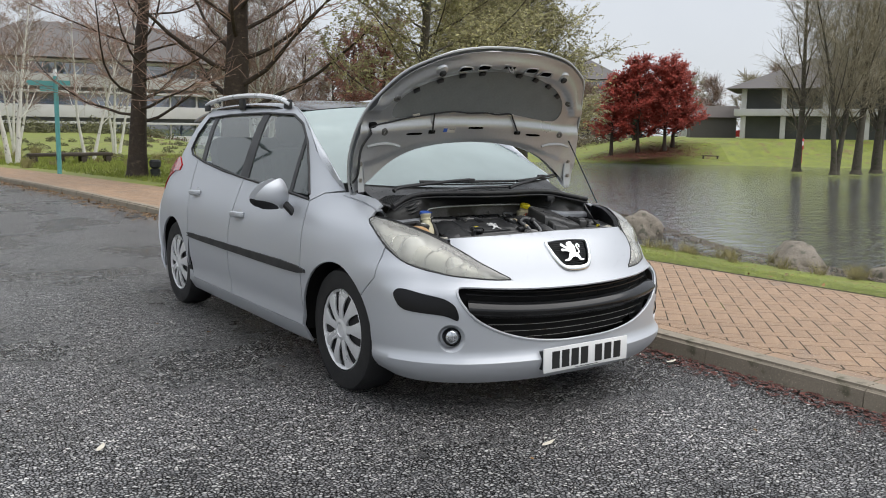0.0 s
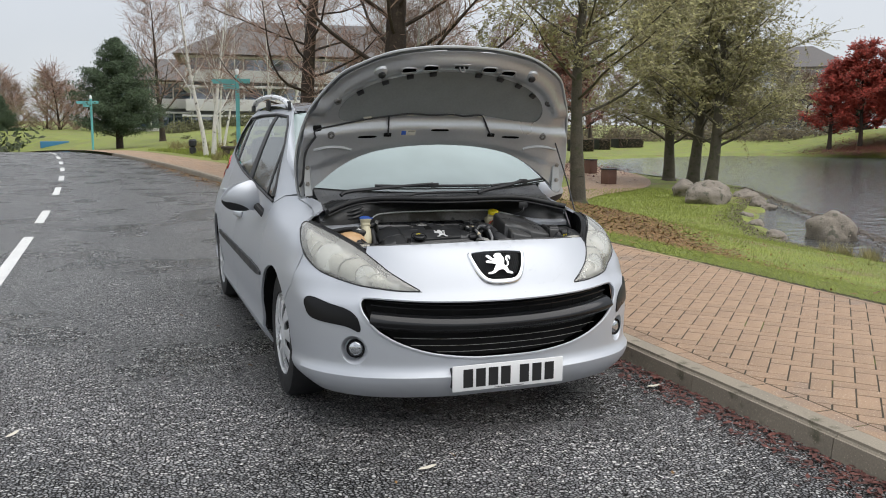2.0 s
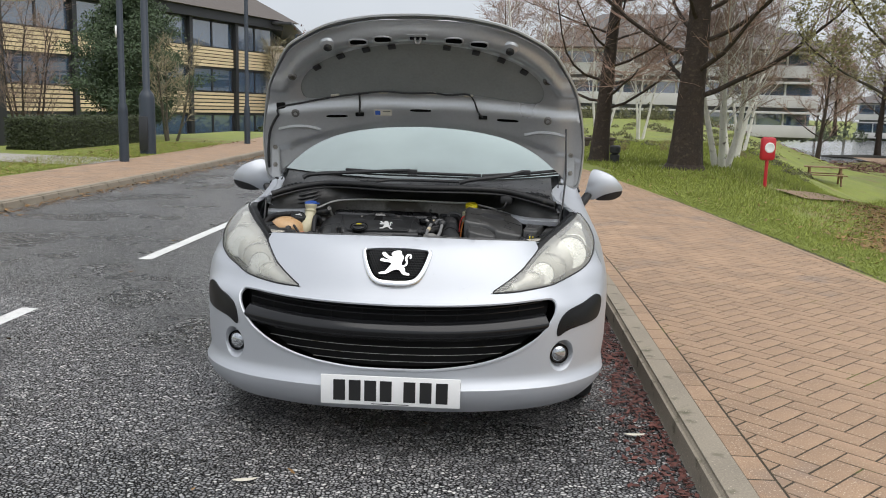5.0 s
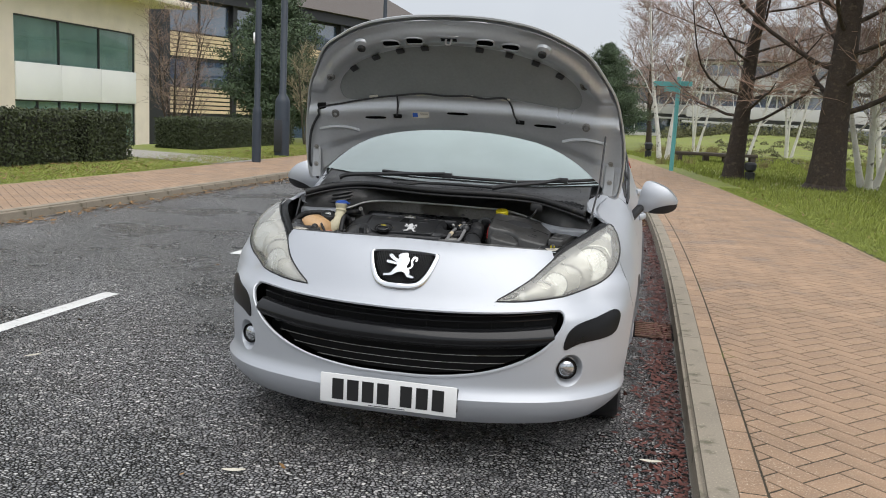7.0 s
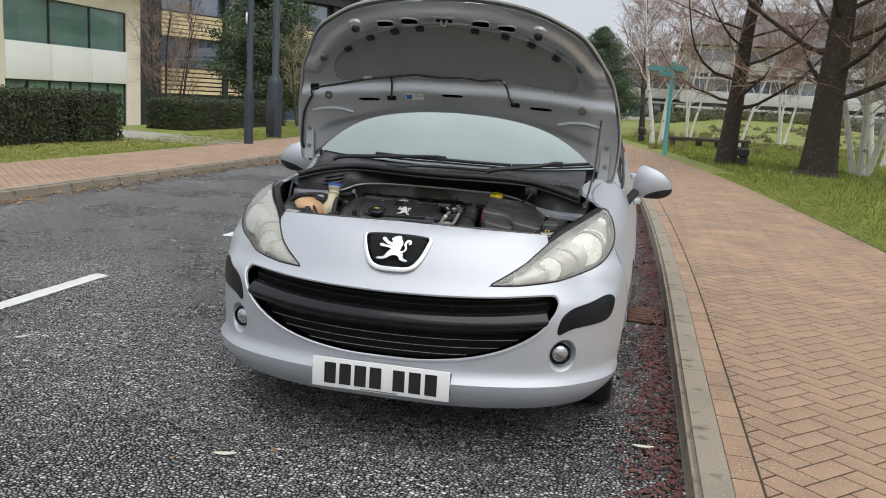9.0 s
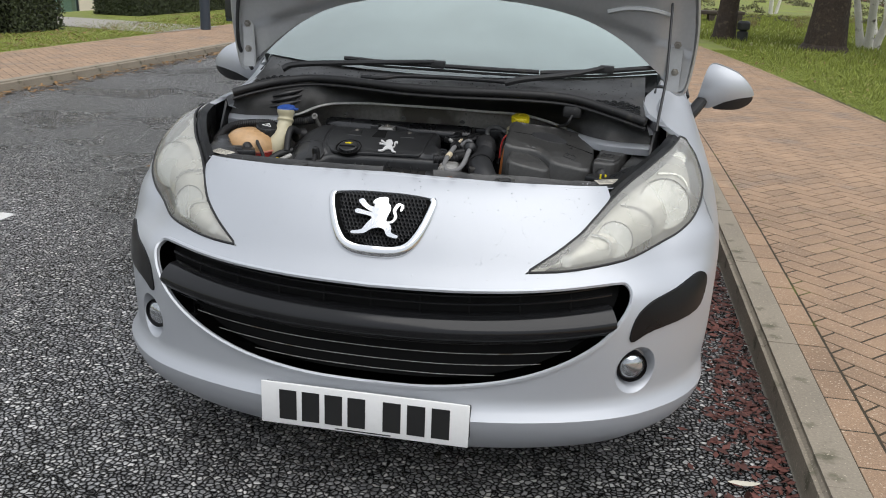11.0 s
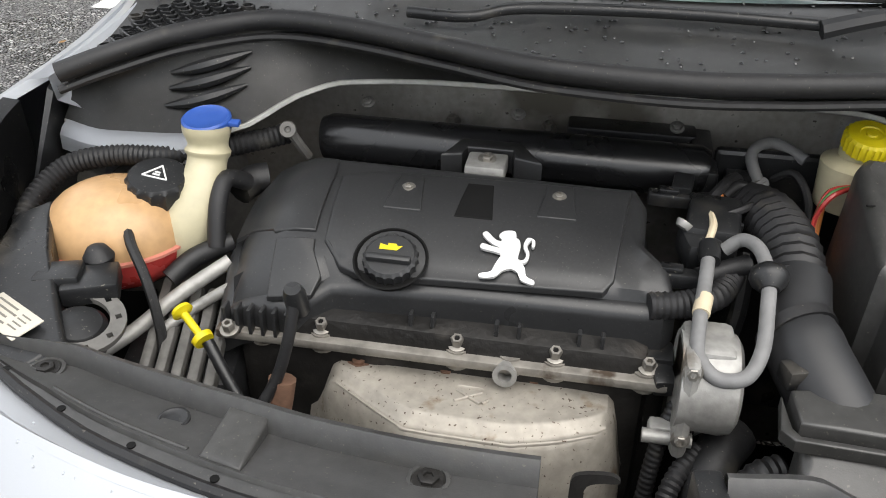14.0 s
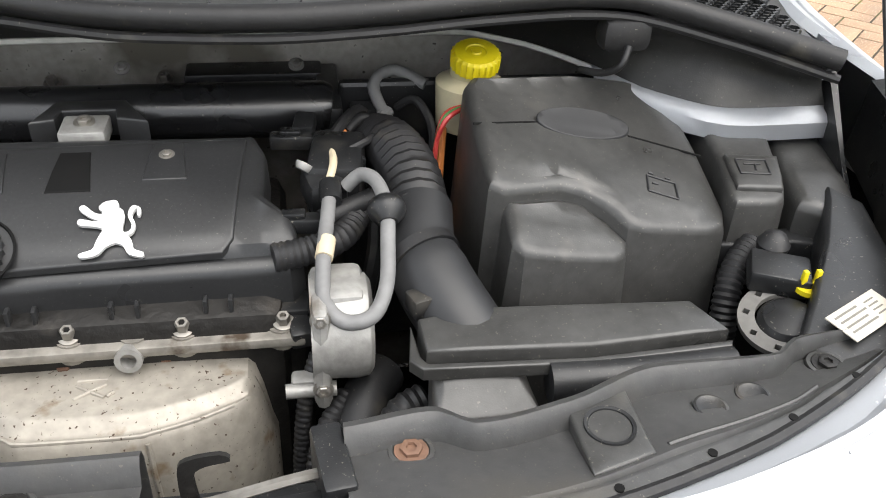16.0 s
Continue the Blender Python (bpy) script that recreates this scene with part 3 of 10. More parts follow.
def s_at(z, x=None, y=None):
    lo, hi = (0, 1.3) if x is not None else (0.3, 4.6)
    for _ in range(36):
        mid = (lo + hi) / 2
        p = body(mid, z)
        if (p.x < x) if x is not None else (p.y < y):
            lo = mid
        else:
            hi = mid
    return lo


def front(x, z):
    return (math.copysign(s_at(z, x=abs(x)), x), z)


def side(y, z):
    return (s_at(z, y=y), z)


def skin(sg=1, out=0.0):
    """place() for a sheet on the skin; sg -1: the x < 0 side. A negative s lies on the other side."""
    def place(s, z):
        p = body(abs(s), z, out)
        return Vector((p.x * math.copysign(1, s) * sg, p.y, p.z))
    return place


def panel(name, outline, material, sg=0, out=0.0, step=0.03, holes=(), thick=0.012, label="", parent=None):
    """A skin panel. sg 0: across the nose; 1 or -1: on that side."""
    bm = bmesh.new()
    vs = sheet(bm, outline, skin(sg or 1, out), step, holes, 0.0)
    bm.normal_update()
    c = [f for f in bm.faces]
    ref = sum(((f.normal.y * -1 if f.calc_center_median().y < 0.6 else f.normal.x * (1 if f.calc_center_median().x > 0 else -1)) * f.calc_area() for f in c), 0.0)
    if ref < 0:
        bmesh.ops.reverse_faces(bm, faces=c)
    bm.normal_update()
    if thick:
        thicken(bm, thick)
    return part(name, bm, material, parent or car, label)


def mirror_pts(half):
    """A full outline from its x > 0 half, from bottom centre up to top centre."""
    return half + [(-a, b) for a, b in reversed(half) if abs(a) > 1e-4]


# outlines on the nose, in x and z
GRILLE_H = [(0.0, 0.335), (0.15, 0.338), (0.32, 0.36), (0.45, 0.40), (0.545, 0.455), (0.595, 0.515), (0.612, 0.56), (0.60, 0.587), (0.56, 0.594), (0.40, 0.586), (0.2, 0.580), (0.0, 0.577)]
BADGE_H = [(0.0, 0.645), (0.05, 0.648), (0.083, 0.663), (0.108, 0.70), (0.126, 0.75), (0.122, 0.762), (0.06, 0.768), (0.0, 0.769)]


def on_nose(half, k=4):
    pts = [(a, b) for a, b, _ in spline([(x, z, 0) for x, z in half], k)]
    return mirror_pts([front(x, z) for x, z in pts])


WHEEL_Y, WHEEL_Z, ARCH_R = (0.822, 3.362), 0.302, 0.336


def arch(i, a0, a1, n=14, r=ARCH_R):
    return [side(WHEEL_Y[i] + r * math.cos(radians(a0 + (a1 - a0) * k / n)), WHEEL_Z + r * math.sin(radians(a0 + (a1 - a0) * k / n))) for k in range(n + 1)]


def near(x, y, z):
    """The place on the outline whose skin at height z lies nearest to (x, y)."""
    return (min((0.3 + 0.004 * k for k in range(320)), key=lambda q: (body(q, z).x - x) ** 2 + (body(q, z).y - y) ** 2), z)


# headlamp outline, in s and z (x > 0 side)
LAMP_LOW = ((0.364, 0.09, 0.620), (0.425, 0.125, 0.621), (0.483, 0.16, 0.626), (0.58, 0.22, 0.637), (0.679, 0.29, 0.656), (0.738, 0.345, 0.680), (0.771, 0.41, 0.716), (0.784, 0.50, 0.771), (0.772, 0.60, 0.820), (0.745, 0.68, 0.850))
LAMP_TOP = ((0.368, 0.092, 0.626), (0.421, 0.14, 0.660), (0.47, 0.186, 0.695), (0.499, 0.223, 0.721), (0.545, 0.295, 0.760), (0.585, 0.36, 0.79), (0.617, 0.405, 0.81), (0.66, 0.483, 0.834), (0.70, 0.575, 0.855), (0.722, 0.675, 0.864))
LOW_C = spline([body(*near(*p)) for p in LAMP_LOW], 6)
TOP_C = spline([body(*near(*p)) for p in LAMP_TOP[:4]] + [Vector(p) for p in LAMP_TOP[4:]], 6)


def along(curve, u):
    k = min(len(curve) - 1.001, max(0, u * (len(curve) - 1)))
    i = int(k)
    return curve[i].lerp(curve[i + 1], k - i)


def lens(u, v, out=0.0):
    """The headlamp's face on the x > 0 side: u from the tip back, v from its lower to its upper edge."""
    def raw(a, b):
        p, q = along(LOW_C, a), along(TOP_C, b_of(a))
        h = 0.18 * (q - p).length
        return p.lerp(q, b) + Vector((0.55, -0.55, 0.62)).normalized() * (h * 4 * b * (1 - b) * 0.9)
    def b_of(a):
        return a
    p = raw(u, v)
    if not out:
        return p
    n = (raw(min(1, u + 0.02), v) - raw(max(0, u - 0.02), v)).cross(raw(u, min(1, v + 0.04)) - raw(u, max(0, v - 0.04)))
    n = n.normalized() if n.length else Vector((0, -1, 0))
    if n.dot(Vector((0.5, -0.6, 0.6))) < 0:
        n = -n
    return p + n * out


TOP_EDGE = [(0.0, 0.806), (0.2, 0.803), (0.38, 0.797), (0.53, 0.786)]

# bumper skin from wheel arch to wheel arch, with grille, badge, fog lamp and strip openings
low = [front(x, 0.165) for x in (0.0, 0.2, 0.4, 0.55)] + [side(y, 0.165) for y in (0.2, 0.3, 0.42)] + [side(0.495, 0.20)]
up = arch(0, 165, 140.4, 5) + [side(0.47, 0.61), near(0.785, 0.462, 0.742)] + [near(x, y, z - 0.003) for x, y, z in reversed(LAMP_LOW[1:7])] + [front(0.358, 0.617)] + [near(x, y, z + 0.003) for x, y, z in LAMP_TOP[1:5]] + [front(x, z) for x, z in reversed(TOP_EDGE)]
FOG_S = front(0.645, 0.378)
fog_ring = [(FOG_S[0] + 0.062 * math.cos(a * math.pi / 12) - 0.006, 0.374 + 0.062 * math.sin(a * math.pi / 12)) for a in range(24)]
STRIP = smooth_poly([front(0.618, 0.455), front(0.67, 0.475), side(0.30, 0.490), side(0.348, 0.532), side(0.356, 0.566), side(0.33, 0.580), front(0.72, 0.563), front(0.66, 0.546), front(0.625, 0.512)], 4)
holes = [on_nose(GRILLE_H), on_nose(BADGE_H), fog_ring, [(-a, b) for a, b in reversed(fog_ring)], STRIP, [(-a, b) for a, b in reversed(STRIP)]]
bumper = panel("front_bumper", mirror_pts(low + up), PAINT, 0, 0.0, 0.017, holes, 0.01, "silver painted front bumper and nose")

for sg in (1, -1):
    fender = panel("fender", arch(0, 139.6, 2, 18) + [side(1.165, 0.262), side(1.158, 0.45), side(1.175, 0.62), side(1.225, 0.83), side(1.245, 0.895), side(1.16, 0.94), side(1.02, 0.955), side(0.85, 0.935), side(0.75, 0.912),
                   near(0.69, 0.73, 0.885), near(0.745, 0.688, 0.850), near(0.772, 0.605, 0.818), near(0.786, 0.505, 0.769), near(0.786, 0.467, 0.744), side(0.474, 0.612)], PAINT, sg, 0, 0.03, label="silver front wing")
    doorA = [side(1.172, 0.265), side(1.166, 0.45), side(1.183, 0.62), side(1.233, 0.83), side(1.255, 0.905), side(1.40, 0.918), side(1.8, 0.943), side(2.205, 0.967), side(2.215, 0.70), side(2.205, 0.40), side(2.18, 0.265)]
    panel("front_door", doorA, PAINT, sg, 0, 0.05, label="silver front door")
    doorB = [side(2.19, 0.265), side(2.214, 0.40), side(2.224, 0.70), side(2.214, 0.967), side(2.6, 0.995), side(3.0, 1.035), side(3.16, 1.06), side(3.12, 0.90), side(3.06, 0.78), side(3.0, 0.66), side(2.965, 0.52), side(2.955, 0.40), side(2.935, 0.30), side(2.90, 0.265)]
    panel("rear_door", doorB, PAINT, sg, 0, 0.05, label="silver rear door")
    panel("sill", [side(1.165, 0.17), side(1.165, 0.258), side(2.0, 0.258), side(2.90, 0.258), side(2.945, 0.30), side(3.01, 0.30), side(3.02, 0.17)], PAINT, sg, 0, 0.05)
    quarter = arch(1, 176, 10, 18) + [side(3.715, 0.30), side(3.74, 0.22), side(3.9, 0.20), side(4.02, 0.35), side(4.06, 0.6), side(3.98, 0.78), side(3.80, 0.90), side(3.62, 0.955), side(3.50, 0.96), side(3.48, 1.0), side(3.62, 1.06), side(3.55, 1.20), side(3.44, 1.36),
               side(3.30, 1.365), side(3.38, 1.22), side(3.40, 1.12), side(3.30, 1.075), side(3.175, 1.062), side(3.13, 0.90), side(3.07, 0.78), side(3.01, 0.66), side(2.975, 0.52)]
    panel("rear_wing", quarter, PAINT, sg, 0, 0.05, label="silver rear wing")
    # roof frame: windscreen pillar and rail above the doors
    frame_o = [side(1.165, 0.944), side(1.25, 0.902), side(1.275, 0.93), side(1.36, 1.06), side(1.50, 1.20), side(1.66, 1.30), side(1.85, 1.352), side(2.3, 1.368), side(2.9, 1.36), side(3.29, 1.335), side(3.30, 1.365), side(3.44, 1.36),
               side(3.42, 1.395), side(3.0, 1.415), side(2.4, 1.425), side(1.98, 1.405), side(1.72, 1.345), side(1.50, 1.245), side(1.30, 1.12), side(1.12, 0.985), side(1.06, 0.962)]
    panel("roof_frame", frame_o, PAINT, sg, 0, 0.05, label="silver windscreen pillar and roof rail panel")
    # glass and black pillars
    panel("front_side_window", [side(1.52, 0.93), side(2.16, 0.968), side(2.20, 1.15), side(2.24, 1.36), side(1.86, 1.348), side(1.68, 1.298), side(1.56, 1.22)], GLASS, sg, -0.008, 0.06, thick=0.0)
    panel("quarter_light", [side(1.29, 0.925), side(1.48, 0.932), side(1.53, 1.205), side(1.40, 1.10), side(1.33, 1.01)], GLASS, sg, -0.008, 0.06, thick=0.0)
    panel("window_post", [side(1.48, 0.92), side(1.52, 0.92), side(1.57, 1.23), side(1.53, 1.21)], TRIM, sg, -0.004, 0.06)
    panel("door_pillar", [side(2.15, 0.966), side(2.29, 0.975), side(2.33, 1.367), side(2.23, 1.362)], TRIM, sg, -0.003, 0.06, label="black door pillar")
    panel("rear_side_window", [side(2.29, 0.976), side(3.02, 1.045), side(3.08, 1.20), side(3.12, 1.345), side(2.9, 1.355), side(2.33, 1.362)], GLASS, sg, -0.008, 0.06, thick=0.0)
    panel("rear_pillar", [side(3.02, 1.04), side(3.10, 1.055), side(3.19, 1.34), side(3.12, 1.348)], TRIM, sg, -0.004, 0.06)
    panel("rear_quarter_window", [side(3.10, 1.055), side(3.29, 1.08), side(3.39, 1.125), side(3.37, 1.22), side(3.29, 1.335), side(3.19, 1.342)], GLASS, sg, -0.008, 0.06, thick=0.0)
    bm = bmesh.new()
    tube(bm, [skin(sg, 0.002)(*side(y, z)) for y, z in ((1.255, 0.905), (1.40, 0.919), (1.8, 0.944), (2.2, 0.968), (2.6, 0.996), (3.0, 1.036), (3.2, 1.064), (3.32, 1.08), (3.395, 1.12), (3.375, 1.225), (3.295, 1.34), (2.9, 1.36), (2.3, 1.366), (1.85, 1.351), (1.66, 1.299), (1.5, 1.2), (1.36, 1.06), (1.27, 0.93))], 0.008, 6)
    part("window_seal", bm, RUBBER, car)
    panel("side_strip", smooth_poly([side(1.195, 0.534), side(1.205, 0.572), side(2.0, 0.572), side(2.9, 0.566), side(2.94, 0.55), side(2.9, 0.535), side(2.0, 0.53)], 3), TRIM, sg, 0.010, 0.06, thick=0.014, label="black rubbing strip")
    panel("tail_lamp", [side(3.51, 0.962), side(3.62, 0.957), side(3.80, 0.902), side(3.97, 0.78), side(3.98, 0.9), side(3.80, 1.0), side(3.63, 1.058), side(3.49, 1.0)], REDLENS, sg, 0.01, 0.05, thick=0.02, label="red tail lamp")
    # door handles
    for y, z in ((2.10, 0.758), (2.953, 0.832)):
        bm = bmesh.new()
        c = skin(sg, 0.03)(*side(y, z))
        tube(bm, spline([skin(sg, o)(*side(y + dy, z + dz)) for dy, dz, o in ((-0.085, 0.004, 0.002), (-0.06, 0.004, 0.024), (0, 0.003, 0.03), (0.06, 0, 0.024), (0.085, -0.002, 0.002))], 4), 0.013, 8, ellipse=1.3)
        h = part("door_handle", bm, PAINT, car)
        bm = bmesh.new()
        sheet(bm, [(side(y, z)[0] + 0.045 * math.cos(a * math.pi / 10), z + 0.035 * math.sin(a * math.pi / 10)) for a in range(20)], skin(sg, 0.0015), 0.03)
        bmesh.ops.solidify(bm, geom=list(bm.faces), thickness=0.001)
        part("handle_recess", bm, HOOD_IN, car)

bm = bmesh.new()
sheet(bm, [side(3.74, 0.20), side(3.9, 0.20), (4.9, 0.2), (_len[-1], 0.2), (_len[-1], 1.0), (4.9, 1.0), side(3.95, 0.9), side(4.02, 0.75)], skin(1), 0.08)
sheet(bm, [side(3.74, 0.20), side(3.9, 0.20), (4.9, 0.2), (_len[-1], 0.2), (_len[-1], 1.0), (4.9, 1.0), side(3.95, 0.9), side(4.02, 0.75)], skin(-1), 0.08)
bmesh.ops.solidify(bm, geom=list(bm.faces), thickness=0.01)
part("tailgate", bm, PAINT, car)


# windscreen and roof, by shares across (-1..1) and along (0..1)
def ws(u, v):
    w = 0.70 * (1 - v) + 0.535 * v
    bx, by, bz = u * w, 0.875 + 0.155 * u * u, 0.972 + 0.03 * u * u
    ty, tz = 1.83 + 0.13 * u * u, 1.408 - 0.045 * u * u
    return Vector((bx, by + (ty - by) * v, bz + (tz - bz) * v + 0.045 * math.sin(math.pi * v) * (1 - 0.5 * u * u)))


bm = bmesh.new()
sheet(bm, [(-1, 0), (1, 0), (1, 1), (-1, 1)], ws, 0.12)
bm.normal_update()
if sum(f.normal.z for f in bm.faces) < 0:
    bmesh.ops.reverse_faces(bm, faces=list(bm.faces))
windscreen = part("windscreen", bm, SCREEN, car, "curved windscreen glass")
ROOF_Z = curve_table([(1.83, 1.412), (2.2, 1.452), (2.7, 1.468), (3.2, 1.455), (3.6, 1.42), (3.85, 1.37)])


def roof(u, y):
    w = 0.535 - 0.02 * ease(2.8, 3.8, y)
    yy = y + (0.13 * u * u if y < 1.9 else 0.13 * u * u * max(0, 1 - (y - 1.9) / 0.4))
    return Vector((u * w, yy, ROOF_Z(y) - 0.045 * u * u))


bm = bmesh.new()
sheet(bm, [(-1, 1.835), (1, 1.835), (1, 3.5), (-1, 3.5)], roof, 0.15)
bmesh.ops.solidify(bm, geom=list(bm.faces), thickness=0.01)
part("glass_roof", bm, mat("dark_glass_roof", (0.02, 0.021, 0.024), 0.08, var=0.1), car, "dark glass roof panel")
bm = bmesh.new()
sheet(bm, [(-1, 3.5), (1, 3.5), (1, 3.86), (-1, 3.86)], roof, 0.15)
bmesh.ops.solidify(bm, geom=list(bm.faces), thickness=0.01)
part("roof_spoiler", bm, PAINT, car)
for sg in (1, -1):
    bm = bmesh.new()
    pts = spline([(sg * 0.545, 1.98, 1.415), (sg * 0.555, 2.15, 1.455), (sg * 0.56, 2.5, 1.480), (sg * 0.555, 2.95, 1.480), (sg * 0.545, 3.3, 1.46), (sg * 0.53, 3.5, 1.435)], 6)
    tube(bm, pts, lambda u: 0.02, 8, ellipse=0.75)
    rr = part("roof_rail", bm, ALLOY, car, "satin silver roof rail")
    for y0, z0 in ((2.02, 1.44), (2.75, 1.46), (3.44, 1.43)):
        bm = bmesh.new()
        box(bm, sg * 0.548 - 0.010, sg * 0.548 + 0.010, y0 - 0.045, y0 + 0.045, 1.39, z0 + 0.004, 0.006)
        part("rail_foot", bm, TRIM, rr)

# strip of body between the windscreen and roof glass and the side frame
CANT = curve_table([(1.06, 0.962), (1.12, 0.985), (1.30, 1.12), (1.50, 1.245), (1.72, 1.345), (1.98, 1.405), (2.4, 1.425), (3.0, 1.415), (3.42, 1.395)])
for sg in (1, -1):
    bm = bmesh.new()

    def gap(u, y, sg=sg):
        a = body(*side(y, CANT(y)))
        a.x *= sg
        if y < 1.96:
            lo, hi = 0.0, 1.0
            for _ in range(24):
                mid = (lo + hi) / 2
                lo, hi = (mid, hi) if ws(1, mid).y < y else (lo, mid)
            b = ws(sg, lo)
        else:
            b = roof(sg, y)
        return a.lerp(b, u) + Vector((0, 0, 0.012 * math.sin(math.pi * u)))
    sheet(bm, [(0, 1.06), (1, 1.06), (1, 3.42), (0, 3.42)], gap, 0.12)
    bm.normal_update()
    if sum(f.normal.z for f in bm.faces) < 0:
        bmesh.ops.reverse_faces(bm, faces=list(bm.faces))
    bmesh.ops.solidify(bm, geom=list(bm.faces), thickness=0.006)
    part("pillar_skin", bm, PAINT, car)


# wheels
def wheel(x, y, sg):
    w = new("wheel")
    w.parent = car
    w.matrix_basis = pose(x, y, WHEEL_Z, 0, 0, 0)
    T = pose(0, 0, 0, 0, 90 * sg, 0)
    bm = bmesh.new()
    lathe(bm, [(0.19, -0.19), (0.29, -0.185), (0.302, -0.165), (0.305, -0.10), (0.302, -0.03), (0.288, -0.006), (0.25, 0.0), (0.205, -0.004), (0.198, -0.02)], 48, T)
    part("tyre", bm, TYRE, w)
    bm = bmesh.new()
    lathe(bm, [(0.20, -0.12), (0.203, -0.018), (0.196, -0.006), (0.186, -0.012), (0.18, -0.05), (0.03, -0.06)], 40, T)
    part("rim", bm, ALLOY, w)
    # near-black disc standing for the shade behind the spokes
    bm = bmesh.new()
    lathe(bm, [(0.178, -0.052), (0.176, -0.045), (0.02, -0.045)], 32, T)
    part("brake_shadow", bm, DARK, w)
    for k in range(9):
        bm = bmesh.new()
        vs = sheet(bm, smooth_poly([(0.05, -0.018), (0.10, -0.020), (0.15, -0.036), (0.19, -0.050), (0.193, 0.0), (0.19, 0.040), (0.15, 0.028), (0.10, 0.018), (0.05, 0.016)], 3), lambda u, v: (u, v, -0.012 + 0.012 * math.sin(math.pi * min(1, u / 0.2)) - 0.25 * v * v / 0.05), 0.02)
        bmesh.ops.solidify(bm, geom=list(bm.faces), thickness=0.008)
        bmesh.ops.transform(bm, matrix=T @ pose(0, 0, 0, 0, 0, k * 40), verts=bm.verts)
        part("spoke", bm, ALLOY, w)
    bm = bmesh.new()
    lathe(bm, [(0.062, -0.03), (0.060, -0.006), (0.035, 0.002), (0.033, -0.003), (0.01, -0.002)], 24, T)
    part("hub_cap", bm, ALLOY, w)
    return w


for sg, x in ((-1, -0.825), (1, 0.825)):
    for y in WHEEL_Y:
        wheel(x, y, sg)
    for y in WHEEL_Y:
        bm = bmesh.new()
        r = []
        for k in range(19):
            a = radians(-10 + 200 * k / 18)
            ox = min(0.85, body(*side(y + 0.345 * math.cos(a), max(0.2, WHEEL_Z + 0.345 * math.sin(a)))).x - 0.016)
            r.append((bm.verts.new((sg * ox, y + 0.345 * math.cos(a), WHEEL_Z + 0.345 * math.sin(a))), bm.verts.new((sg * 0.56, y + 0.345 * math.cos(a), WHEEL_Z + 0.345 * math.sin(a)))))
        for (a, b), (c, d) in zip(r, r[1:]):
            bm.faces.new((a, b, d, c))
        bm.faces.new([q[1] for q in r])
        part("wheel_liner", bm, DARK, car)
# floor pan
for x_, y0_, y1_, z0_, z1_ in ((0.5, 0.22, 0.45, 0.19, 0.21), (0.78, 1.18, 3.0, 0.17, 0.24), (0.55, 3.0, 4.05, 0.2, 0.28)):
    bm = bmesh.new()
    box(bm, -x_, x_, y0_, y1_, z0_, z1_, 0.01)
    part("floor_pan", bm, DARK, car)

# ---- nose fittings: grille, badge, lamps, plate ----
def inner_nose(half, out, step, material, name, k=4, shrink=1.0, label=""):
    pts = [(a * shrink, b) for a, b in half]
    return panel(name, on_nose(pts, k), material, 0, out, step, label=label)


# backing sheet coloured near-black for the shade inside the grille
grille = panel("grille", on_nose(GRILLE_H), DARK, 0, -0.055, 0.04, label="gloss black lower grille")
# bright edge round the grille opening
bm = bmesh.new()
ring = [skin(1, 0.001)(a, b) for a, b in on_nose(GRILLE_H)]
tube(bm, ring + [ring[0]], 0.006, 6)
part("grille_rim", bm, PAINT, grille)


def grille_half_width(z):
    ws_ = [x for x, zz in GRILLE_H]
    best = 0.0
    for (x1, z1), (x2, z2) in zip(GRILLE_H[:7], GRILLE_H[1:7]):
        if z1 <= z <= z2 and z2 > z1:
            best = x1 + (x2 - x1) * (z - z1) / (z2 - z1)
    return best or 0.6


def bar(z0, z1, out0, out1, material, name, w=None):
    """A horizontal blade of the grille, following the nose."""
    w = (w or grille_half_width((z0 + z1) / 2)) - 0.012
    bm = bmesh.new()
    rows = []
    for i in range(41):
        x = -w + 2 * w * i / 40
        sag = 0.028 * (x / 0.6) ** 2 if z0 > 0.42 else 0.012 * (x / 0.6) ** 2
        s = math.copysign(s_at(0.45, x=abs(x)), x)
        r = []
        for k in range(7):
            t = k / 6
            r.append(bm.verts.new(skin(1, out0 + (out1 - out0) * math.sin(math.pi * t))(s, z0 + sag + (z1 - z0) * t)))
        r.append(bm.verts.new(skin(1, out0 - 0.03)(s, z1 + sag)))
        r.append(bm.verts.new(skin(1, out0 - 0.03)(s, z0 + sag)))
        rows.append(r)
    for a, b in zip(rows, rows[1:]):
        for k in range(9):
            bm.faces.new((a[k], b[k], b[(k + 1) % 9], a[(k + 1) % 9]))
    bm.faces.new(rows[0])
    bm.faces.new(rows[-1][::-1])
    bmesh.ops.recalc_face_normals(bm, faces=list(bm.faces))
    return part(name, bm, material, grille)


BARGREY = mat("gloss_grey_bar", (0.008, 0.0082, 0.009), 0.14, var=0.1, spec=0.4)
bar(0.440, 0.512, -0.020, 0.008, BARGREY, "grille_bar", 0.592)
for z_, w_, r_, m_ in ((0.555, 0.575, 0.0035, BARGREY), (0.536, 0.582, 0.0035, BARGREY), (0.414, 0.49, 0.0010, ALU), (0.385, 0.42, 0.0010, ALU), (0.358, 0.31, 0.0010, ALU)):
    bm = bmesh.new()
    tube(bm, [skin(1, -0.032)(math.copysign(s_at(z_, x=abs(x_)), x_), z_ + (0.028 if z_ > 0.42 else 0.020) * (x_ / 0.6) ** 2) for x_ in [w_ * (-1 + 2 * k / 40) + 1e-6 for k in range(41)]], r_, 6)
    part("grille_line", bm, m_, grille)
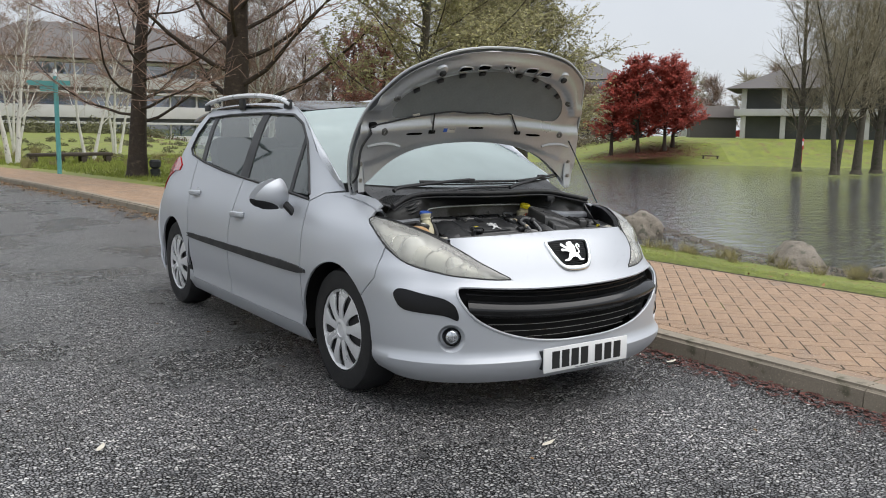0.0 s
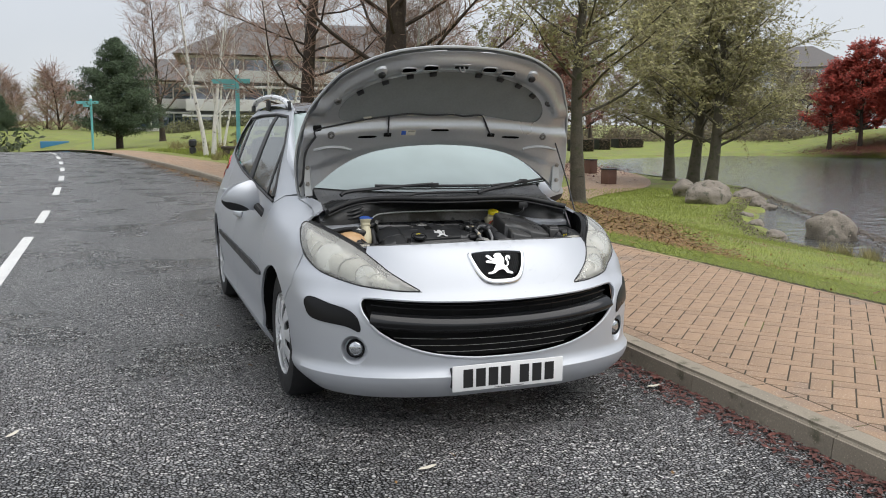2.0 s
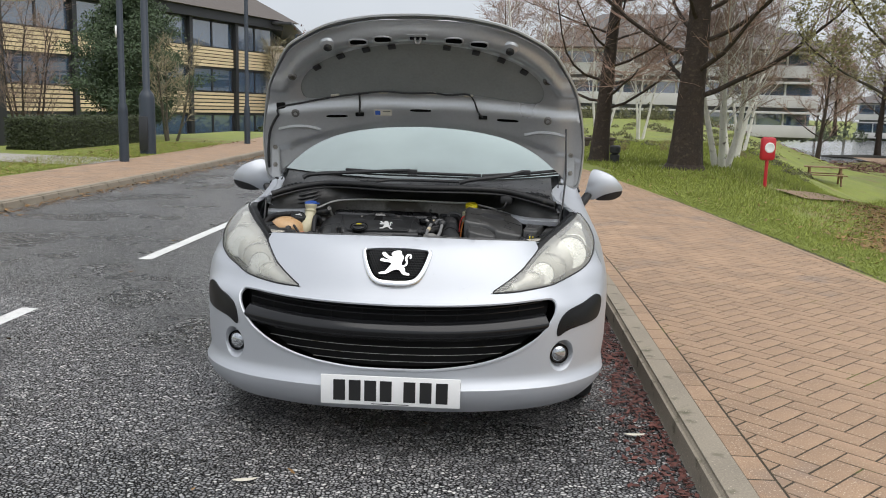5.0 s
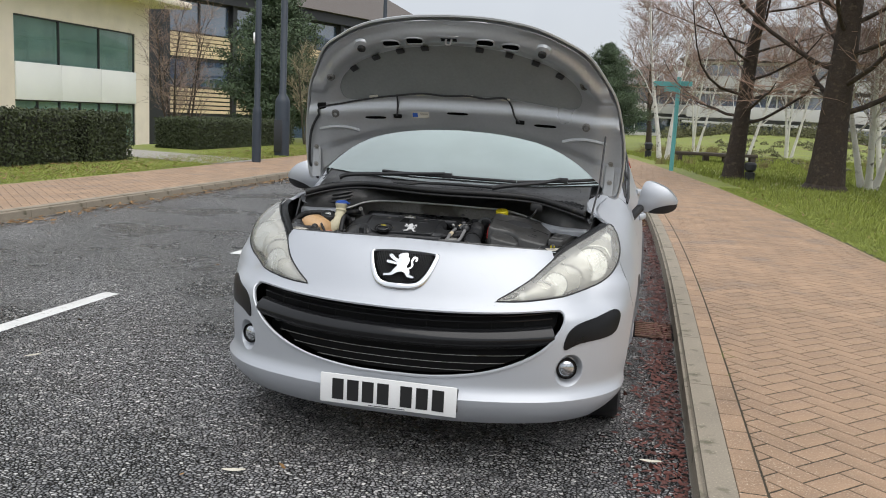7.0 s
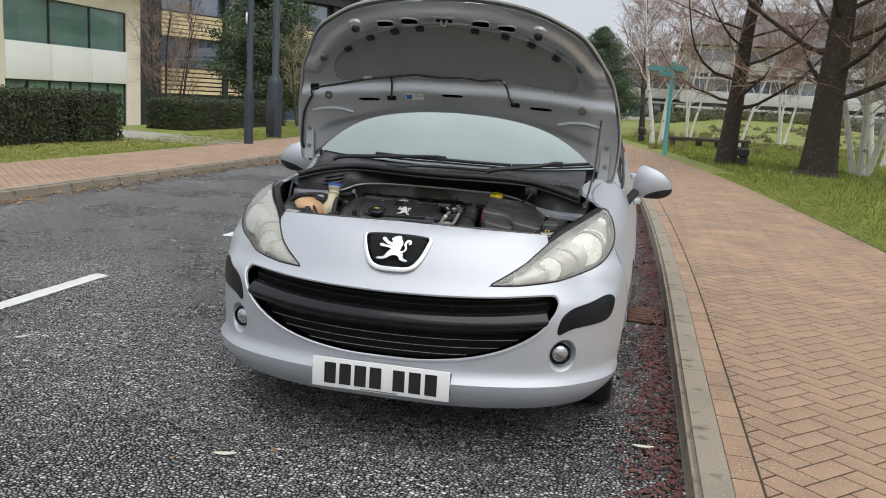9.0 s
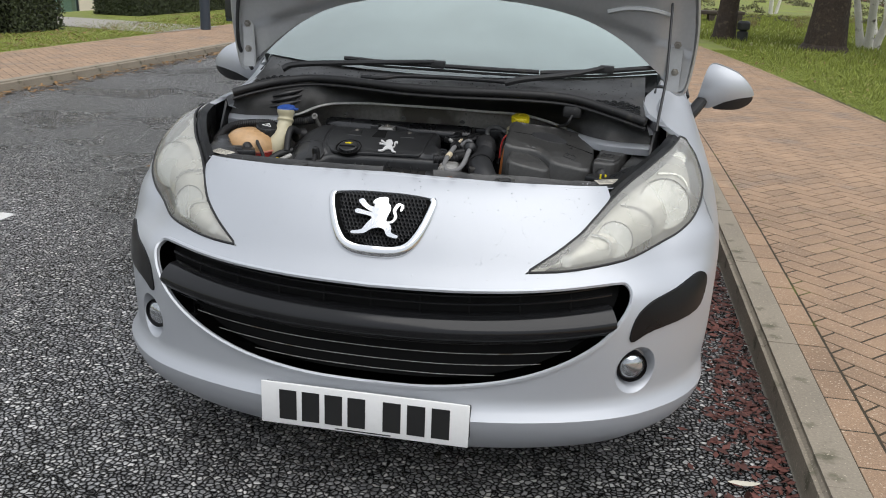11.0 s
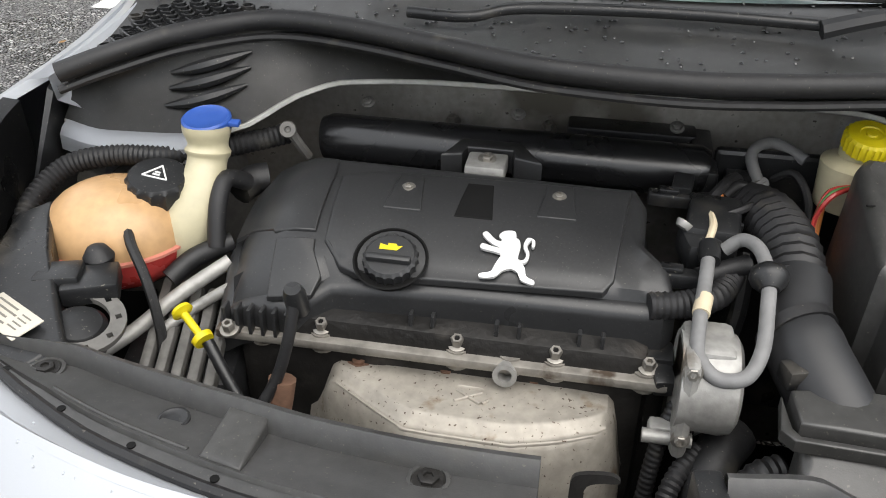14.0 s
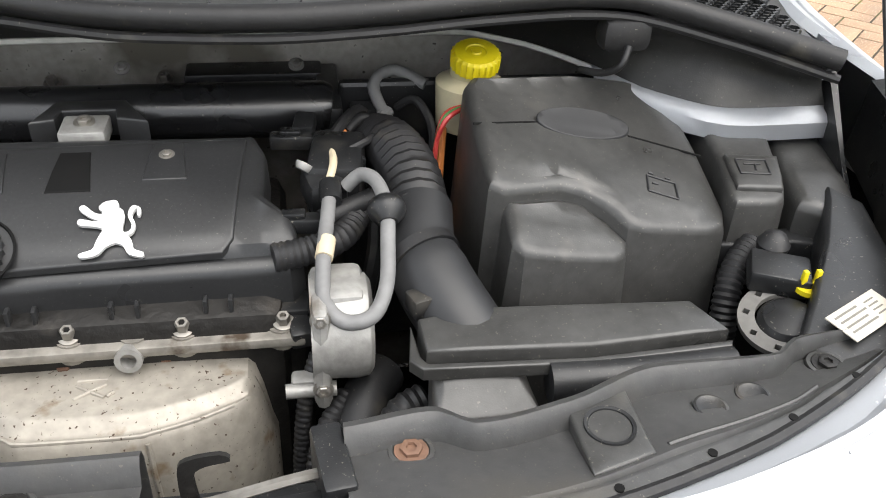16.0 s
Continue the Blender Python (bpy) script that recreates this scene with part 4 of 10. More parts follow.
for k in range(9):
    x_ = -0.48 + 0.12 * k
    s_ = math.copysign(s_at(0.56, x=abs(x_)), x_) if x_ else 0.0
    bm = bmesh.new()
    tube(bm, [skin(1, -0.034)(s_, z_ + 0.028 * (x_ / 0.6) ** 2) for z_ in (0.515, 0.54, 0.57)], 0.0022, 6)
    part("grille_rib", bm, DARK, grille)

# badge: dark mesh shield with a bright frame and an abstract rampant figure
# backing coloured near-black for the shade behind the mesh
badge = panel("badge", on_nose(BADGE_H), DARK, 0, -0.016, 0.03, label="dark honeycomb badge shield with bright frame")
bm = bmesh.new()
ring = [skin(1, 0.004)(a, b) for a, b in on_nose([(x, z) for x, z in BADGE_H[:6]], 6)]
n = len(ring)
tube(bm, ring[(n + 1) // 2:] + ring[:(n + 1) // 2], lambda u: 0.0085 + 0.006 * math.sin(math.pi * u) ** 3, 10, ellipse=0.6)
part("badge_frame", bm, CHROME, badge)
bm = bmesh.new()
for i in range(-14, 15):
    for j in range(0, 18):
        x, z = i * 0.0095 + (0.00475 if j % 2 else 0), 0.63 + j * 0.0083
        hw = np.interp(z, [0.655, 0.665, 0.70, 0.75, 0.765], [0.03, 0.07, 0.100, 0.116, 0.11])
        if abs(x) < hw - 0.006 and z < 0.764:
            s, zz = front(x, z)
            r = [[bm.verts.new(skin(1, o)(s + q * math.cos(a * math.pi / 3 + math.pi / 6), zz + q * math.sin(a * math.pi / 3 + math.pi / 6))) for a in range(6)] for q, o in ((0.0054, -0.005), (0.0042, -0.004), (0.0038, -0.013))]
            for g, h in zip(r, r[1:]):
                for k in range(6):
                    bm.faces.new((g[k], g[(k + 1) % 6], h[(k + 1) % 6], h[k]))
tagged(part("honeycomb", bm, TRIM, badge), kind="stuff")


def emblem(parent, place, k=1.0, material=CHROME, thick=0.006, name="emblem"):
    """A plain four-limbed shape in bright metal."""
    bm = bmesh.new()
    def limb(pts, w):
        P = [(x * k, y * k) for x, y in pts]
        L_, R_ = [], []
        for i, (x, y) in enumerate(P):
            a, b = P[max(0, i - 1)], P[min(len(P) - 1, i + 1)]
            dx, dy = b[0] - a[0], b[1] - a[1]
            q = math.hypot(dx, dy) or 1
            ww = (w[i] if isinstance(w, (list, tuple)) else w) * k / 2
            L_.append((x - dy / q * ww, y + dx / q * ww))
            R_.append((x + dy / q * ww, y - dx / q * ww))
        return L_ + R_[::-1]
    shapes = [limb([(0.006, 0.046), (0.006, 0.028), (0.003, 0.006), (0.001, -0.020)], [0.030, 0.042, 0.038, 0.030]), limb([(0.016, 0.052), (-0.004, 0.052), (-0.016, 0.045)], [0.026, 0.024, 0.012]),
              limb([(-0.004, 0.022), (-0.030, 0.030), (-0.050, 0.052)], [0.018, 0.014, 0.014]), limb([(-0.004, 0.006), (-0.030, 0.010), (-0.057, 0.016)], [0.016, 0.012, 0.014]),
              limb([(-0.002, -0.018), (-0.020, -0.034), (-0.034, -0.052), (-0.060, -0.058)], [0.032, 0.021, 0.014, 0.009]), limb([(0.006, -0.018), (0.026, -0.034), (0.032, -0.054), (0.052, -0.062)], [0.030, 0.020, 0.015, 0.010]),
              limb([(0.012, -0.018), (0.034, -0.014), (0.042, 0.004), (0.037, 0.026), (0.046, 0.046), (0.055, 0.042), (0.053, 0.026)], [0.007, 0.007, 0.007, 0.008, 0.009, 0.007, 0.005])]
    for i, o in enumerate(shapes):
        sub = bmesh.new()
        sheet(sub, smooth_poly(o, 3), place, 0.02 * k)
        sub.normal_update()
        ref = place(0.001, 0.0) - place(0, 0)
        bmesh.ops.solidify(sub, geom=list(sub.faces), thickness=-thick - i * 0.0002)
        me = bpy.data.meshes.new("tmp")
        sub.to_mesh(me)
        sub.free()
        bm.from_mesh(me)
        bpy.data.meshes.remove(me)
    return part(name, bm, material, parent)


emblem(badge, lambda u, v: skin(1, 0.006)(*front(u * 1.10, 0.717 + v * 0.68)), 0.90)

# headlamps
HOUSING = mat("lamp_grey", (0.64, 0.63, 0.59), 0.35, 0.3, var=0.1)
REFL = mat("lamp_reflector", (0.62, 0.62, 0.60), 0.28, 0.95, var=0.1)
AMBER = mat("amber_bulb", (0.6, 0.2, 0.03), 0.3)
for sg in (1, -1):
    def face(out, v0, v1, nu=36, nv=10):
        bm = bmesh.new()
        g = [[bm.verts.new(Vector((sg * q.x, q.y, q.z))) for q in [lens(i / nu, v0 + (v1 - v0) * j / nv, out)]][0] for i in range(nu + 1) for j in range(nv + 1)]
        for i in range(nu):
            for j in range(nv):
                k = i * (nv + 1) + j
                bm.faces.new((g[k], g[k + 1], g[k + nv + 2], g[k + nv + 1]))
        bm.normal_update()
        if sum(f.normal.dot(Vector((sg * 0.5, -0.6, 0.6))) for f in bm.faces) < 0:
            bmesh.ops.reverse_faces(bm, faces=list(bm.faces))
        return bm
    lamp = part("headlamp", face(0.0, 0, 1), LENS, car, "clouded clear headlamp lens")
    edge = [lens(i / 60, 0.0) for i in range(61)] + [lens(1, j / 6) for j in range(1, 6)] + [lens(1 - i / 60, 1.0) for i in range(61)]
    bm = bmesh.new()
    tube(bm, [Vector((sg * p.x, p.y, p.z)) for p in edge + [edge[0]]], 0.0032, 6)
    part("lens_edge", bm, RUBBER, lamp)
    # light grey housing behind the lens, with its bowls
    part("lamp_housing", face(-0.034, 0.02, 0.98), HOUSING, lamp)
    for u_, v_, r_ in ((0.60, 0.42, 0.066), (0.36, 0.45, 0.045), (0.16, 0.45, 0.015), (0.91, 0.5, 0.020)):
        c_ = lens(u_, v_, -0.045)
        c_.x *= sg
        M_ = Matrix.Translation(c_) @ (Vector((sg * 0.25, -1, 0.38))).to_track_quat("Z", "Y").to_matrix().to_4x4()
        bm = bmesh.new()
        lathe(bm, [(r_ * 0.1, -0.03), (r_ * 0.55, -0.02), (r_ * 0.85, 0.0), (r_ * 0.97, 0.014), (r_, 0.016), (r_ * 1.03, 0.012)], 32, M_)
        part("reflector", bm, REFL, lamp)
        bm = bmesh.new()
        lathe(bm, [(r_ * 0.18, -0.02), (r_ * 0.18, 0.002), (r_ * 0.08, 0.008)], 14, M_)
        part("bulb", bm, AMBER if r_ == 0.020 else HOUSING, lamp)
    # bright ridges moulded beside the bowls
    for u_ in (0.30, 0.47, 0.74):
        bm = bmesh.new()
        tube(bm, [Vector((sg * p.x, p.y, p.z)) for p in [lens(u_ + 0.03 * math.sin(3 * j / 8), 0.08 + 0.84 * j / 8, -0.030) for j in range(9)]], 0.004, 6)
        part("bezel_ridge", bm, REFL, lamp)
    # recess and fog lamp
    c = skin(sg, 0)(FOG_S[0] - 0.006, 0.374)
    d = (skin(sg, 0.1)(FOG_S[0] - 0.006, 0.374) - c).normalized()
    d = (d + Vector((0, -0.9, 0))).normalized()
    M = Matrix.Translation(c) @ d.to_track_quat("Z", "Y").to_matrix().to_4x4()
    ring = [skin(sg, 0)(a, b) for a, b in fog_ring]
    bm = bmesh.new()
    rr = [[bm.verts.new(p) for p in ring]]
    for q, o in ((0.86, -0.010), (0.70, -0.030)):
        rr.append([bm.verts.new(c + (p - c) * q + d * o) for p in ring])
    for g, h in zip(rr, rr[1:]):
        for k in range(24):
            bm.faces.new((g[k], g[(k + 1) % 24], h[(k + 1) % 24], h[k]))
    bm.faces.new(rr[-1])
    bmesh.ops.recalc_face_normals(bm, faces=list(bm.faces))
    part("fog_recess", bm, PAINT, bumper)
    off = Matrix.Translation((sg * -0.008, 0, 0.004))
    bm = bmesh.new()
    lathe(bm, [(0.038, -0.05), (0.0405, -0.010), (0.038, -0.004), (0.0355, -0.010)], 28, off @ M)
    fog = part("fog_lamp", bm, GLOSS, car, "round front fog lamp")
    bm = bmesh.new()
    lathe(bm, [(0.0362, -0.03), (0.035, -0.014), (0.028, -0.006), (0.016, -0.001), (0.004, 0.0)], 28, off @ M)
    part("fog_lens", bm, mat("fog_glass", (0.50, 0.52, 0.54), 0.12, 0.85, var=0.35, scale=45), fog)
    panel("corner_strip", STRIP, mat("satin_black_strip", (0.006, 0.006, 0.007), 0.32, var=0.2, spec=0.25), sg, 0.004, 0.03, thick=0.02, label="black bumper corner strip")

# dark slab added behind the bumper's lower edge to block light below
bm = bmesh.new()
box(bm, -0.46, 0.46, 0.16, 0.62, 0.160, 0.185, 0.006)
part("undertray", bm, DARK, car, "black slab added under the nose to shade the road")

# number plate with its characters as plain bars
bm = bmesh.new()
box(bm, -0.26, 0.26, -0.034, -0.026, 0.202, 0.314, 0.003)
plate = part("number_plate", bm, WHITE, car, "white front number plate")
for x, w in ((-0.20, 0.05), (-0.142, 0.05), (-0.084, 0.05), (-0.026, 0.05), (0.062, 0.05), (0.122, 0.05), (0.182, 0.05)):
    bm = bmesh.new()
    box(bm, x - w / 2 + 0.013, x + w / 2 + 0.007, -0.0355, -0.0335, 0.218, 0.297, 0.0)
    part("character_bar", bm, INK, plate)
bm = bmesh.new()
box(bm, -0.07, 0.07, -0.0352, -0.0335, 0.207, 0.2095)
part("maker_bar", bm, INK, plate)
bm = bmesh.new()
box(bm, -0.26, 0.26, -0.027, 0.03, 0.215, 0.30, 0.004)
part("plate_holder", bm, TRIM, car)

# rain drops on the nose
rngd = random.Random(77)
bm = bmesh.new()
for _ in range(480):
    z_ = rngd.uniform(0.60, 0.80)
    x_ = rngd.uniform(-0.52, 0.52) * (1.0 if z_ > 0.7 else 0.75)
    if abs(x_) < 0.135 and 0.61 < z_ < 0.775:
        continue
    s_, _z = front(x_, z_)
    p = skin(1, 0.0)(s_, z_)
    n_ = (skin(1, 0.01)(s_, z_) - p).normalized()
    up_ = (skin(1, 0.0)(s_, z_ + 0.004) - p).normalized()
    n_ = (n_ - up_ * n_.dot(up_)).normalized()
    r_ = rngd.choice((0.0008, 0.001, 0.0013, 0.0018))
    t_ = up_.cross(n_)
    base_ = [bm.verts.new(p + (t_ * math.cos(k * math.pi / 3) + up_ * math.sin(k * math.pi / 3)) * r_) for k in range(6)]
    mid_ = [bm.verts.new(p + (t_ * math.cos(k * math.pi / 3) + up_ * math.sin(k * math.pi / 3)) * r_ * 0.7 + n_ * r_ * 0.55) for k in range(6)]
    top_ = bm.verts.new(p + n_ * r_ * 0.75)
    for k in range(6):
        bm.faces.new((base_[k], base_[(k + 1) % 6], mid_[(k + 1) % 6], mid_[k]))
        bm.faces.new((mid_[k], mid_[(k + 1) % 6], top_))
bmesh.ops.recalc_face_normals(bm, faces=list(bm.faces))
tagged(part("rain_film", bm, PAINT, bumper), kind="stuff")

# ---- open bonnet ----
HO = Vector((0.018, 0.985, 0.985))
HV = Vector((0, -0.502, 0.865))
HN = Vector((0, 0.865, 0.502))


def hood_pt(x, v, d=0.0):
    """A point of the bonnet: x across, v up from the hinge line, d out from its upper skin."""
    q = min(1, max(0, v / 0.75))
    crown = 0.105 * math.sin(math.pi * q ** 0.9) - 0.045 * (abs(x) / 0.7) ** 2.4 - 0.6 * max(0, v - 0.75) ** 1.5
    return Vector((x, 0, 0)) + HO + HV * v + HN * (crown + d)


def full(half, k=5):
    pts = [(a, b) for a, b, _ in spline([(x, z, 0) for x, z in half], k)]
    return pts + [(-a, b) for a, b in reversed(pts) if abs(a) > 1e-4]


HOOD_H = [(0.0, 0.225), (0.2, 0.215), (0.38, 0.185), (0.52, 0.13), (0.63, 0.055), (0.69, 0.0), (0.725, 0.0), (0.742, 0.10), (0.738, 0.22), (0.70, 0.40), (0.65, 0.51), (0.575, 0.635), (0.49, 0.70), (0.37, 0.762), (0.19, 0.798), (0.0, 0.808)]
bonnet = new("bonnet")
bonnet.parent = car
bonnet["label"] = "raised silver bonnet showing its grey underside"


def hood_sheet(name, outline, d, material, step=0.035, thick=0.003, holes=(), parent=None, label="", inner=None):
    bm = bmesh.new()
    f = d if callable(d) else (lambda x, v: d)
    sheet(bm, outline, lambda x, v: hood_pt(x, v, f(x, v)), step, holes, inner=inner)
    bm.normal_update()
    if sum(fc.normal.dot(HN) for fc in bm.faces) > 0:
        bmesh.ops.reverse_faces(bm, faces=list(bm.faces))
    bmesh.ops.solidify(bm, geom=list(bm.faces), thickness=thick)
    return part(name, bm, material, parent or bonnet, label)


hood_sheet("outer_skin", full(HOOD_H), 0.0, PAINT, 0.04)
bm = bmesh.new()
ring = [hood_pt(x * 0.995, v, -0.006) for x, v in full(HOOD_H)]
tube(bm, ring + [ring[0]], 0.007, 6)
part("hem", bm, HOOD_IN, bonnet)
PAD_H = [(0.0, 0.392), (0.22, 0.386), (0.40, 0.365), (0.515, 0.362), (0.545, 0.40), (0.535, 0.455), (0.49, 0.515), (0.39, 0.585), (0.21, 0.645), (0.0, 0.667)]
PAD_FULL = full(PAD_H)
BEAM = curve_table([(0.0, 0.672), (0.2, 0.655), (0.39, 0.605), (0.52, 0.52), (0.60, 0.42)])


def relief(x, v):
    """Depth of the pressed inner panel: beam along the front, band behind the pad, raised rear strip."""
    a = abs(x)
    d = -0.022
    band = 0.372 - 0.06 * max(0, a - 0.2) ** 1.2
    d -= 0.030 * (1 - ease(band - 0.050, band - 0.002, v))
    b0 = BEAM(min(a, 0.62))
    d -= 0.024 * ease(b0 - 0.004, b0 + 0.030, v) * (1 - ease(b0 + 0.055, b0 + 0.105, v))
    d += 0.010 * ease(0.255 - 0.25 * a * a, 0.235 - 0.25 * a * a, v) if v < 0.26 else 0
    d += 0.016 * ease(0.60, 0.70, a)
    return d


RIM_H = [(0.0, 0.232), (0.2, 0.222), (0.38, 0.192), (0.515, 0.138), (0.625, 0.065), (0.688, 0.015), (0.718, 0.02), (0.73, 0.10), (0.726, 0.22), (0.688, 0.395), (0.64, 0.50), (0.565, 0.622), (0.483, 0.688), (0.365, 0.748), (0.188, 0.784), (0.0, 0.793)]
SLOTS = [(sx * x, v, w, h) for sx in (1, -1) for x, v, w, h in ((0.150, 0.697, 0.035, 0.016), (0.255, 0.680, 0.035, 0.016), (0.39, 0.284, 0.05, 0.007))] + [(-0.006, 0.316, 0.05, 0.007)]
holes = [PAD_FULL]
for x, v, w, h in SLOTS:
    holes.append([(x + w * math.copysign(abs(math.cos(a)) ** 0.6, math.cos(a)), v + h * math.copysign(abs(math.sin(a)) ** 0.6, math.sin(a))) for a in [k * math.pi / 8 for k in range(16)]])
hood_sheet("inner_panel", full(RIM_H), relief, HOOD_IN, 0.02, 0.002, holes, inner=0.014, label="pressed grey inner panel")
# near-black sheet standing for the shaded hollow behind the slots
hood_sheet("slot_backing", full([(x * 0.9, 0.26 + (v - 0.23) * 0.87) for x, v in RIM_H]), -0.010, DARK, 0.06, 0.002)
FELT = mat("grey_felt", (0.205, 0.215, 0.215), 0.9, var=0.1, scale=12, bump=0.3, bump_scale=350)
pad_d = lambda x, v: -0.016 - 0.004 * math.sin(40 * x) * math.sin(30 * v)
hood_sheet("insulation_pad", full([(x * 1.015, v + (0.010 if v > 0.45 else -0.010)) for x, v in PAD_H]), pad_d, FELT, 0.04, 0.004, label="grey felt insulation pad")


def on_hood(x, v, d, rz=0.0):
    """A frame on the bonnet's underside: its z points down and out of the panel."""
    p = hood_pt(x, v, d)
    tx = (hood_pt(x + 0.01, v, d) - hood_pt(x - 0.01, v, d)).normalized()
    tv = (hood_pt(x, v + 0.01, d) - hood_pt(x, v - 0.01, d)).normalized()
    n = tv.cross(tx).normalized()
    if n.dot(HN) > 0:
        n = -n
    tv = n.cross(tx)
    m = Matrix((tx, tv, n)).transposed().to_4x4()
    m.translation = p
    return m @ pose(0, 0, 0, 0, 0, rz)


# slots' rims, rubber stops, clips, screws
for x, v, w, h in SLOTS:
    if v > 0.6:
        bm = bmesh.new()
        loop = [hood_pt(px_, pv_, relief(px_, pv_) - 0.001) for px_, pv_ in [(x + (w + 0.004) * math.copysign(abs(math.cos(a)) ** 0.6, math.cos(a)), v + (h + 0.004) * math.copysign(abs(math.sin(a)) ** 0.6, math.sin(a))) for a in [k * math.pi / 12 for k in range(25)]]]
        tube(bm, loop, 0.0035, 6)
        part("slot_rim", bm, HOOD_IN, bonnet)
for x in (-0.387, 0.387):
    bm = bmesh.new()
    lathe(bm, [(0.038, -0.01), (0.033, 0.001), (0.024, 0.005), (0.020, 0.008), (0.008, 0.008)], 24, on_hood(x, 0.662, -0.042))
    boss = part("stop_boss", bm, HOOD_IN, bonnet)
    bm = bmesh.new()
    lathe(bm, [(0.017, 0.004), (0.018, 0.016), (0.013, 0.021), (0.005, 0.019)], 20, on_hood(x, 0.662, -0.042))
    part("rubber_stop", bm, RUBBER, bonnet)
for x, v in ((-0.457, 0.53), (-0.345, 0.592), (-0.23, 0.629), (-0.118, 0.648), (0.118, 0.648), (0.242, 0.626), (0.352, 0.590), (0.452, 0.53)):
    bm = bmesh.new()
    box(bm, -0.017, 0.017, -0.012, 0.012, -0.006, 0.006, 0.003, m=on_hood(x, v, -0.026, -70 * x))
    part("pad_clip", bm, TRIM, bonnet)
for x, v in ((-0.395, 0.378), (-0.175, 0.394), (0.045, 0.394), (0.21, 0.388)):
    bm = bmesh.new()
    box(bm, -0.020, 0.020, -0.006, 0.006, -0.004, 0.004, 0.002, m=on_hood(x, v, -0.028, -20 * x))
    part("cable_clip", bm, LABEL, bonnet)
for x, v in ((-0.567, 0.492), (0.555, 0.488), (-0.577, 0.302), (0.57, 0.296)):
    bm = bmesh.new()
    lathe(bm, [(0.020, -0.006), (0.016, 0.004), (0.009, 0.005), (0.008, -0.004)], 16, on_hood(x, v, relief(x, v) - 0.002))
    part("panel_hole", bm, DIRTY, bonnet)
for x in (-0.285, 0.278):
    bm = bmesh.new()
    box(bm, -0.020, 0.020, -0.010, 0.010, -0.002, 0.006, 0.004, m=on_hood(x, 0.294, relief(x, 0.294)))
    part("cable_grommet", bm, DARK, bonnet)
bm = bmesh.new()
cab = [(-0.655, 0.30), (-0.65, 0.327), (-0.53, 0.348), (-0.395, 0.372), (-0.285, 0.386), (-0.172, 0.400), (-0.06, 0.392), (0.045, 0.397), (0.12, 0.388), (0.205, 0.395), (0.235, 0.365), (0.255, 0.325), (0.276, 0.298)]
tube(bm, spline([hood_pt(x, v, (relief(x, v) if v < 0.38 else -0.02) - 0.010) for x, v in cab], 5), 0.0042, 6)
part("washer_cable", bm, RUBBER, bonnet)
bm = bmesh.new()
tube(bm, spline([hood_pt(x, v, relief(x, v) - 0.010 if v < 0.36 else -0.03) for x, v in ((-0.285, 0.392), (-0.283, 0.35), (-0.285, 0.30))], 5), 0.0042, 6)
part("washer_cable", bm, RUBBER, bonnet)
bm = bmesh.new()
box(bm, -0.02, 0.02, -0.014, 0.014, -0.006, 0.012, 0.004, m=on_hood(-0.645, 0.33, relief(-0.645, 0.33)))
part("cable_clamp", bm, DARK, bonnet)
# sticker with a blue field and bars
M = on_hood(-0.178, 0.304, relief(-0.178, 0.304) - 0.0015)
bm = bmesh.new()
box(bm, -0.040, 0.040, -0.015, 0.015, 0, 0.001, m=M)
st = part("sticker", bm, LABEL, bonnet, "small white and blue sticker")
bm = bmesh.new()
box(bm, -0.036, -0.012, -0.011, 0.010, 0.001, 0.0015, m=M)
part("blue_field", bm, BLUE, st)
bm = bmesh.new()
box(bm, 0.0, 0.034, 0.004, 0.007, 0.001, 0.0015, m=M)
part("print_bar", bm, INK, st)
# striker and its plate at the front edge
M = on_hood(0.0, 0.712, -0.040)
bm = bmesh.new()
box(bm, -0.045, 0.045, -0.020, 0.022, -0.004, 0.006, 0.004, m=M)
pl = part("striker_plate", bm, HOOD_IN, bonnet)
# raised near-black box; the slot's shade is its colour
bm = bmesh.new()
box(bm, -0.034, 0.034, -0.008, 0.010, 0.006, 0.0075, 0.001, m=M)
part("plate_slot", bm, DARK, pl)
bm = bmesh.new()
tube(bm, [M @ Vector(p) for p in spline([(-0.011, 0.004, 0.0), (-0.011, 0.0, 0.022), (-0.006, -0.003, 0.031), (0.006, -0.003, 0.031), (0.011, 0.0, 0.022), (0.011, 0.004, 0.0)], 4)], 0.005, 8)
part("striker", bm, DIRTY, bonnet)
# pressed strengthening lines near the hinges, side gas-stay bracket and hose
for sg in (1, -1):
    bm = bmesh.new()
    tube(bm, spline([hood_pt(sg * x, v, relief(x, v) - 0.002) for x, v in ((0.66, 0.225), (0.60, 0.240), (0.53, 0.238), (0.47, 0.222))], 5), 0.007, 6)
    part("pressed_bead", bm, HOOD_IN, bonnet)
    bm = bmesh.new()
    sheet(bm, [(0.66, 0.02), (0.70, 0.02), (0.705, 0.20), (0.67, 0.20)], lambda x, v, sg=sg: hood_pt(sg * x, v, -0.055 + 0.05 * (v / 0.3)), 0.04)
    bmesh.ops.solidify(bm, geom=list(bm.faces), thickness=0.004)
    hg = part("hinge", bm, HOOD_IN, bonnet)
    for v in (0.07, 0.14):
        bm = bmesh.new()
        M2 = on_hood(sg * 0.685, v, -0.060 + 0.05 * (v / 0.3))
        lathe(bm, [(0.012, -0.002), (0.012, 0.002), (0.008, 0.002), (0.007, 0.008)], 6, M2)
        part("bolt", bm, BOLT, hg)
bm = bmesh.new()
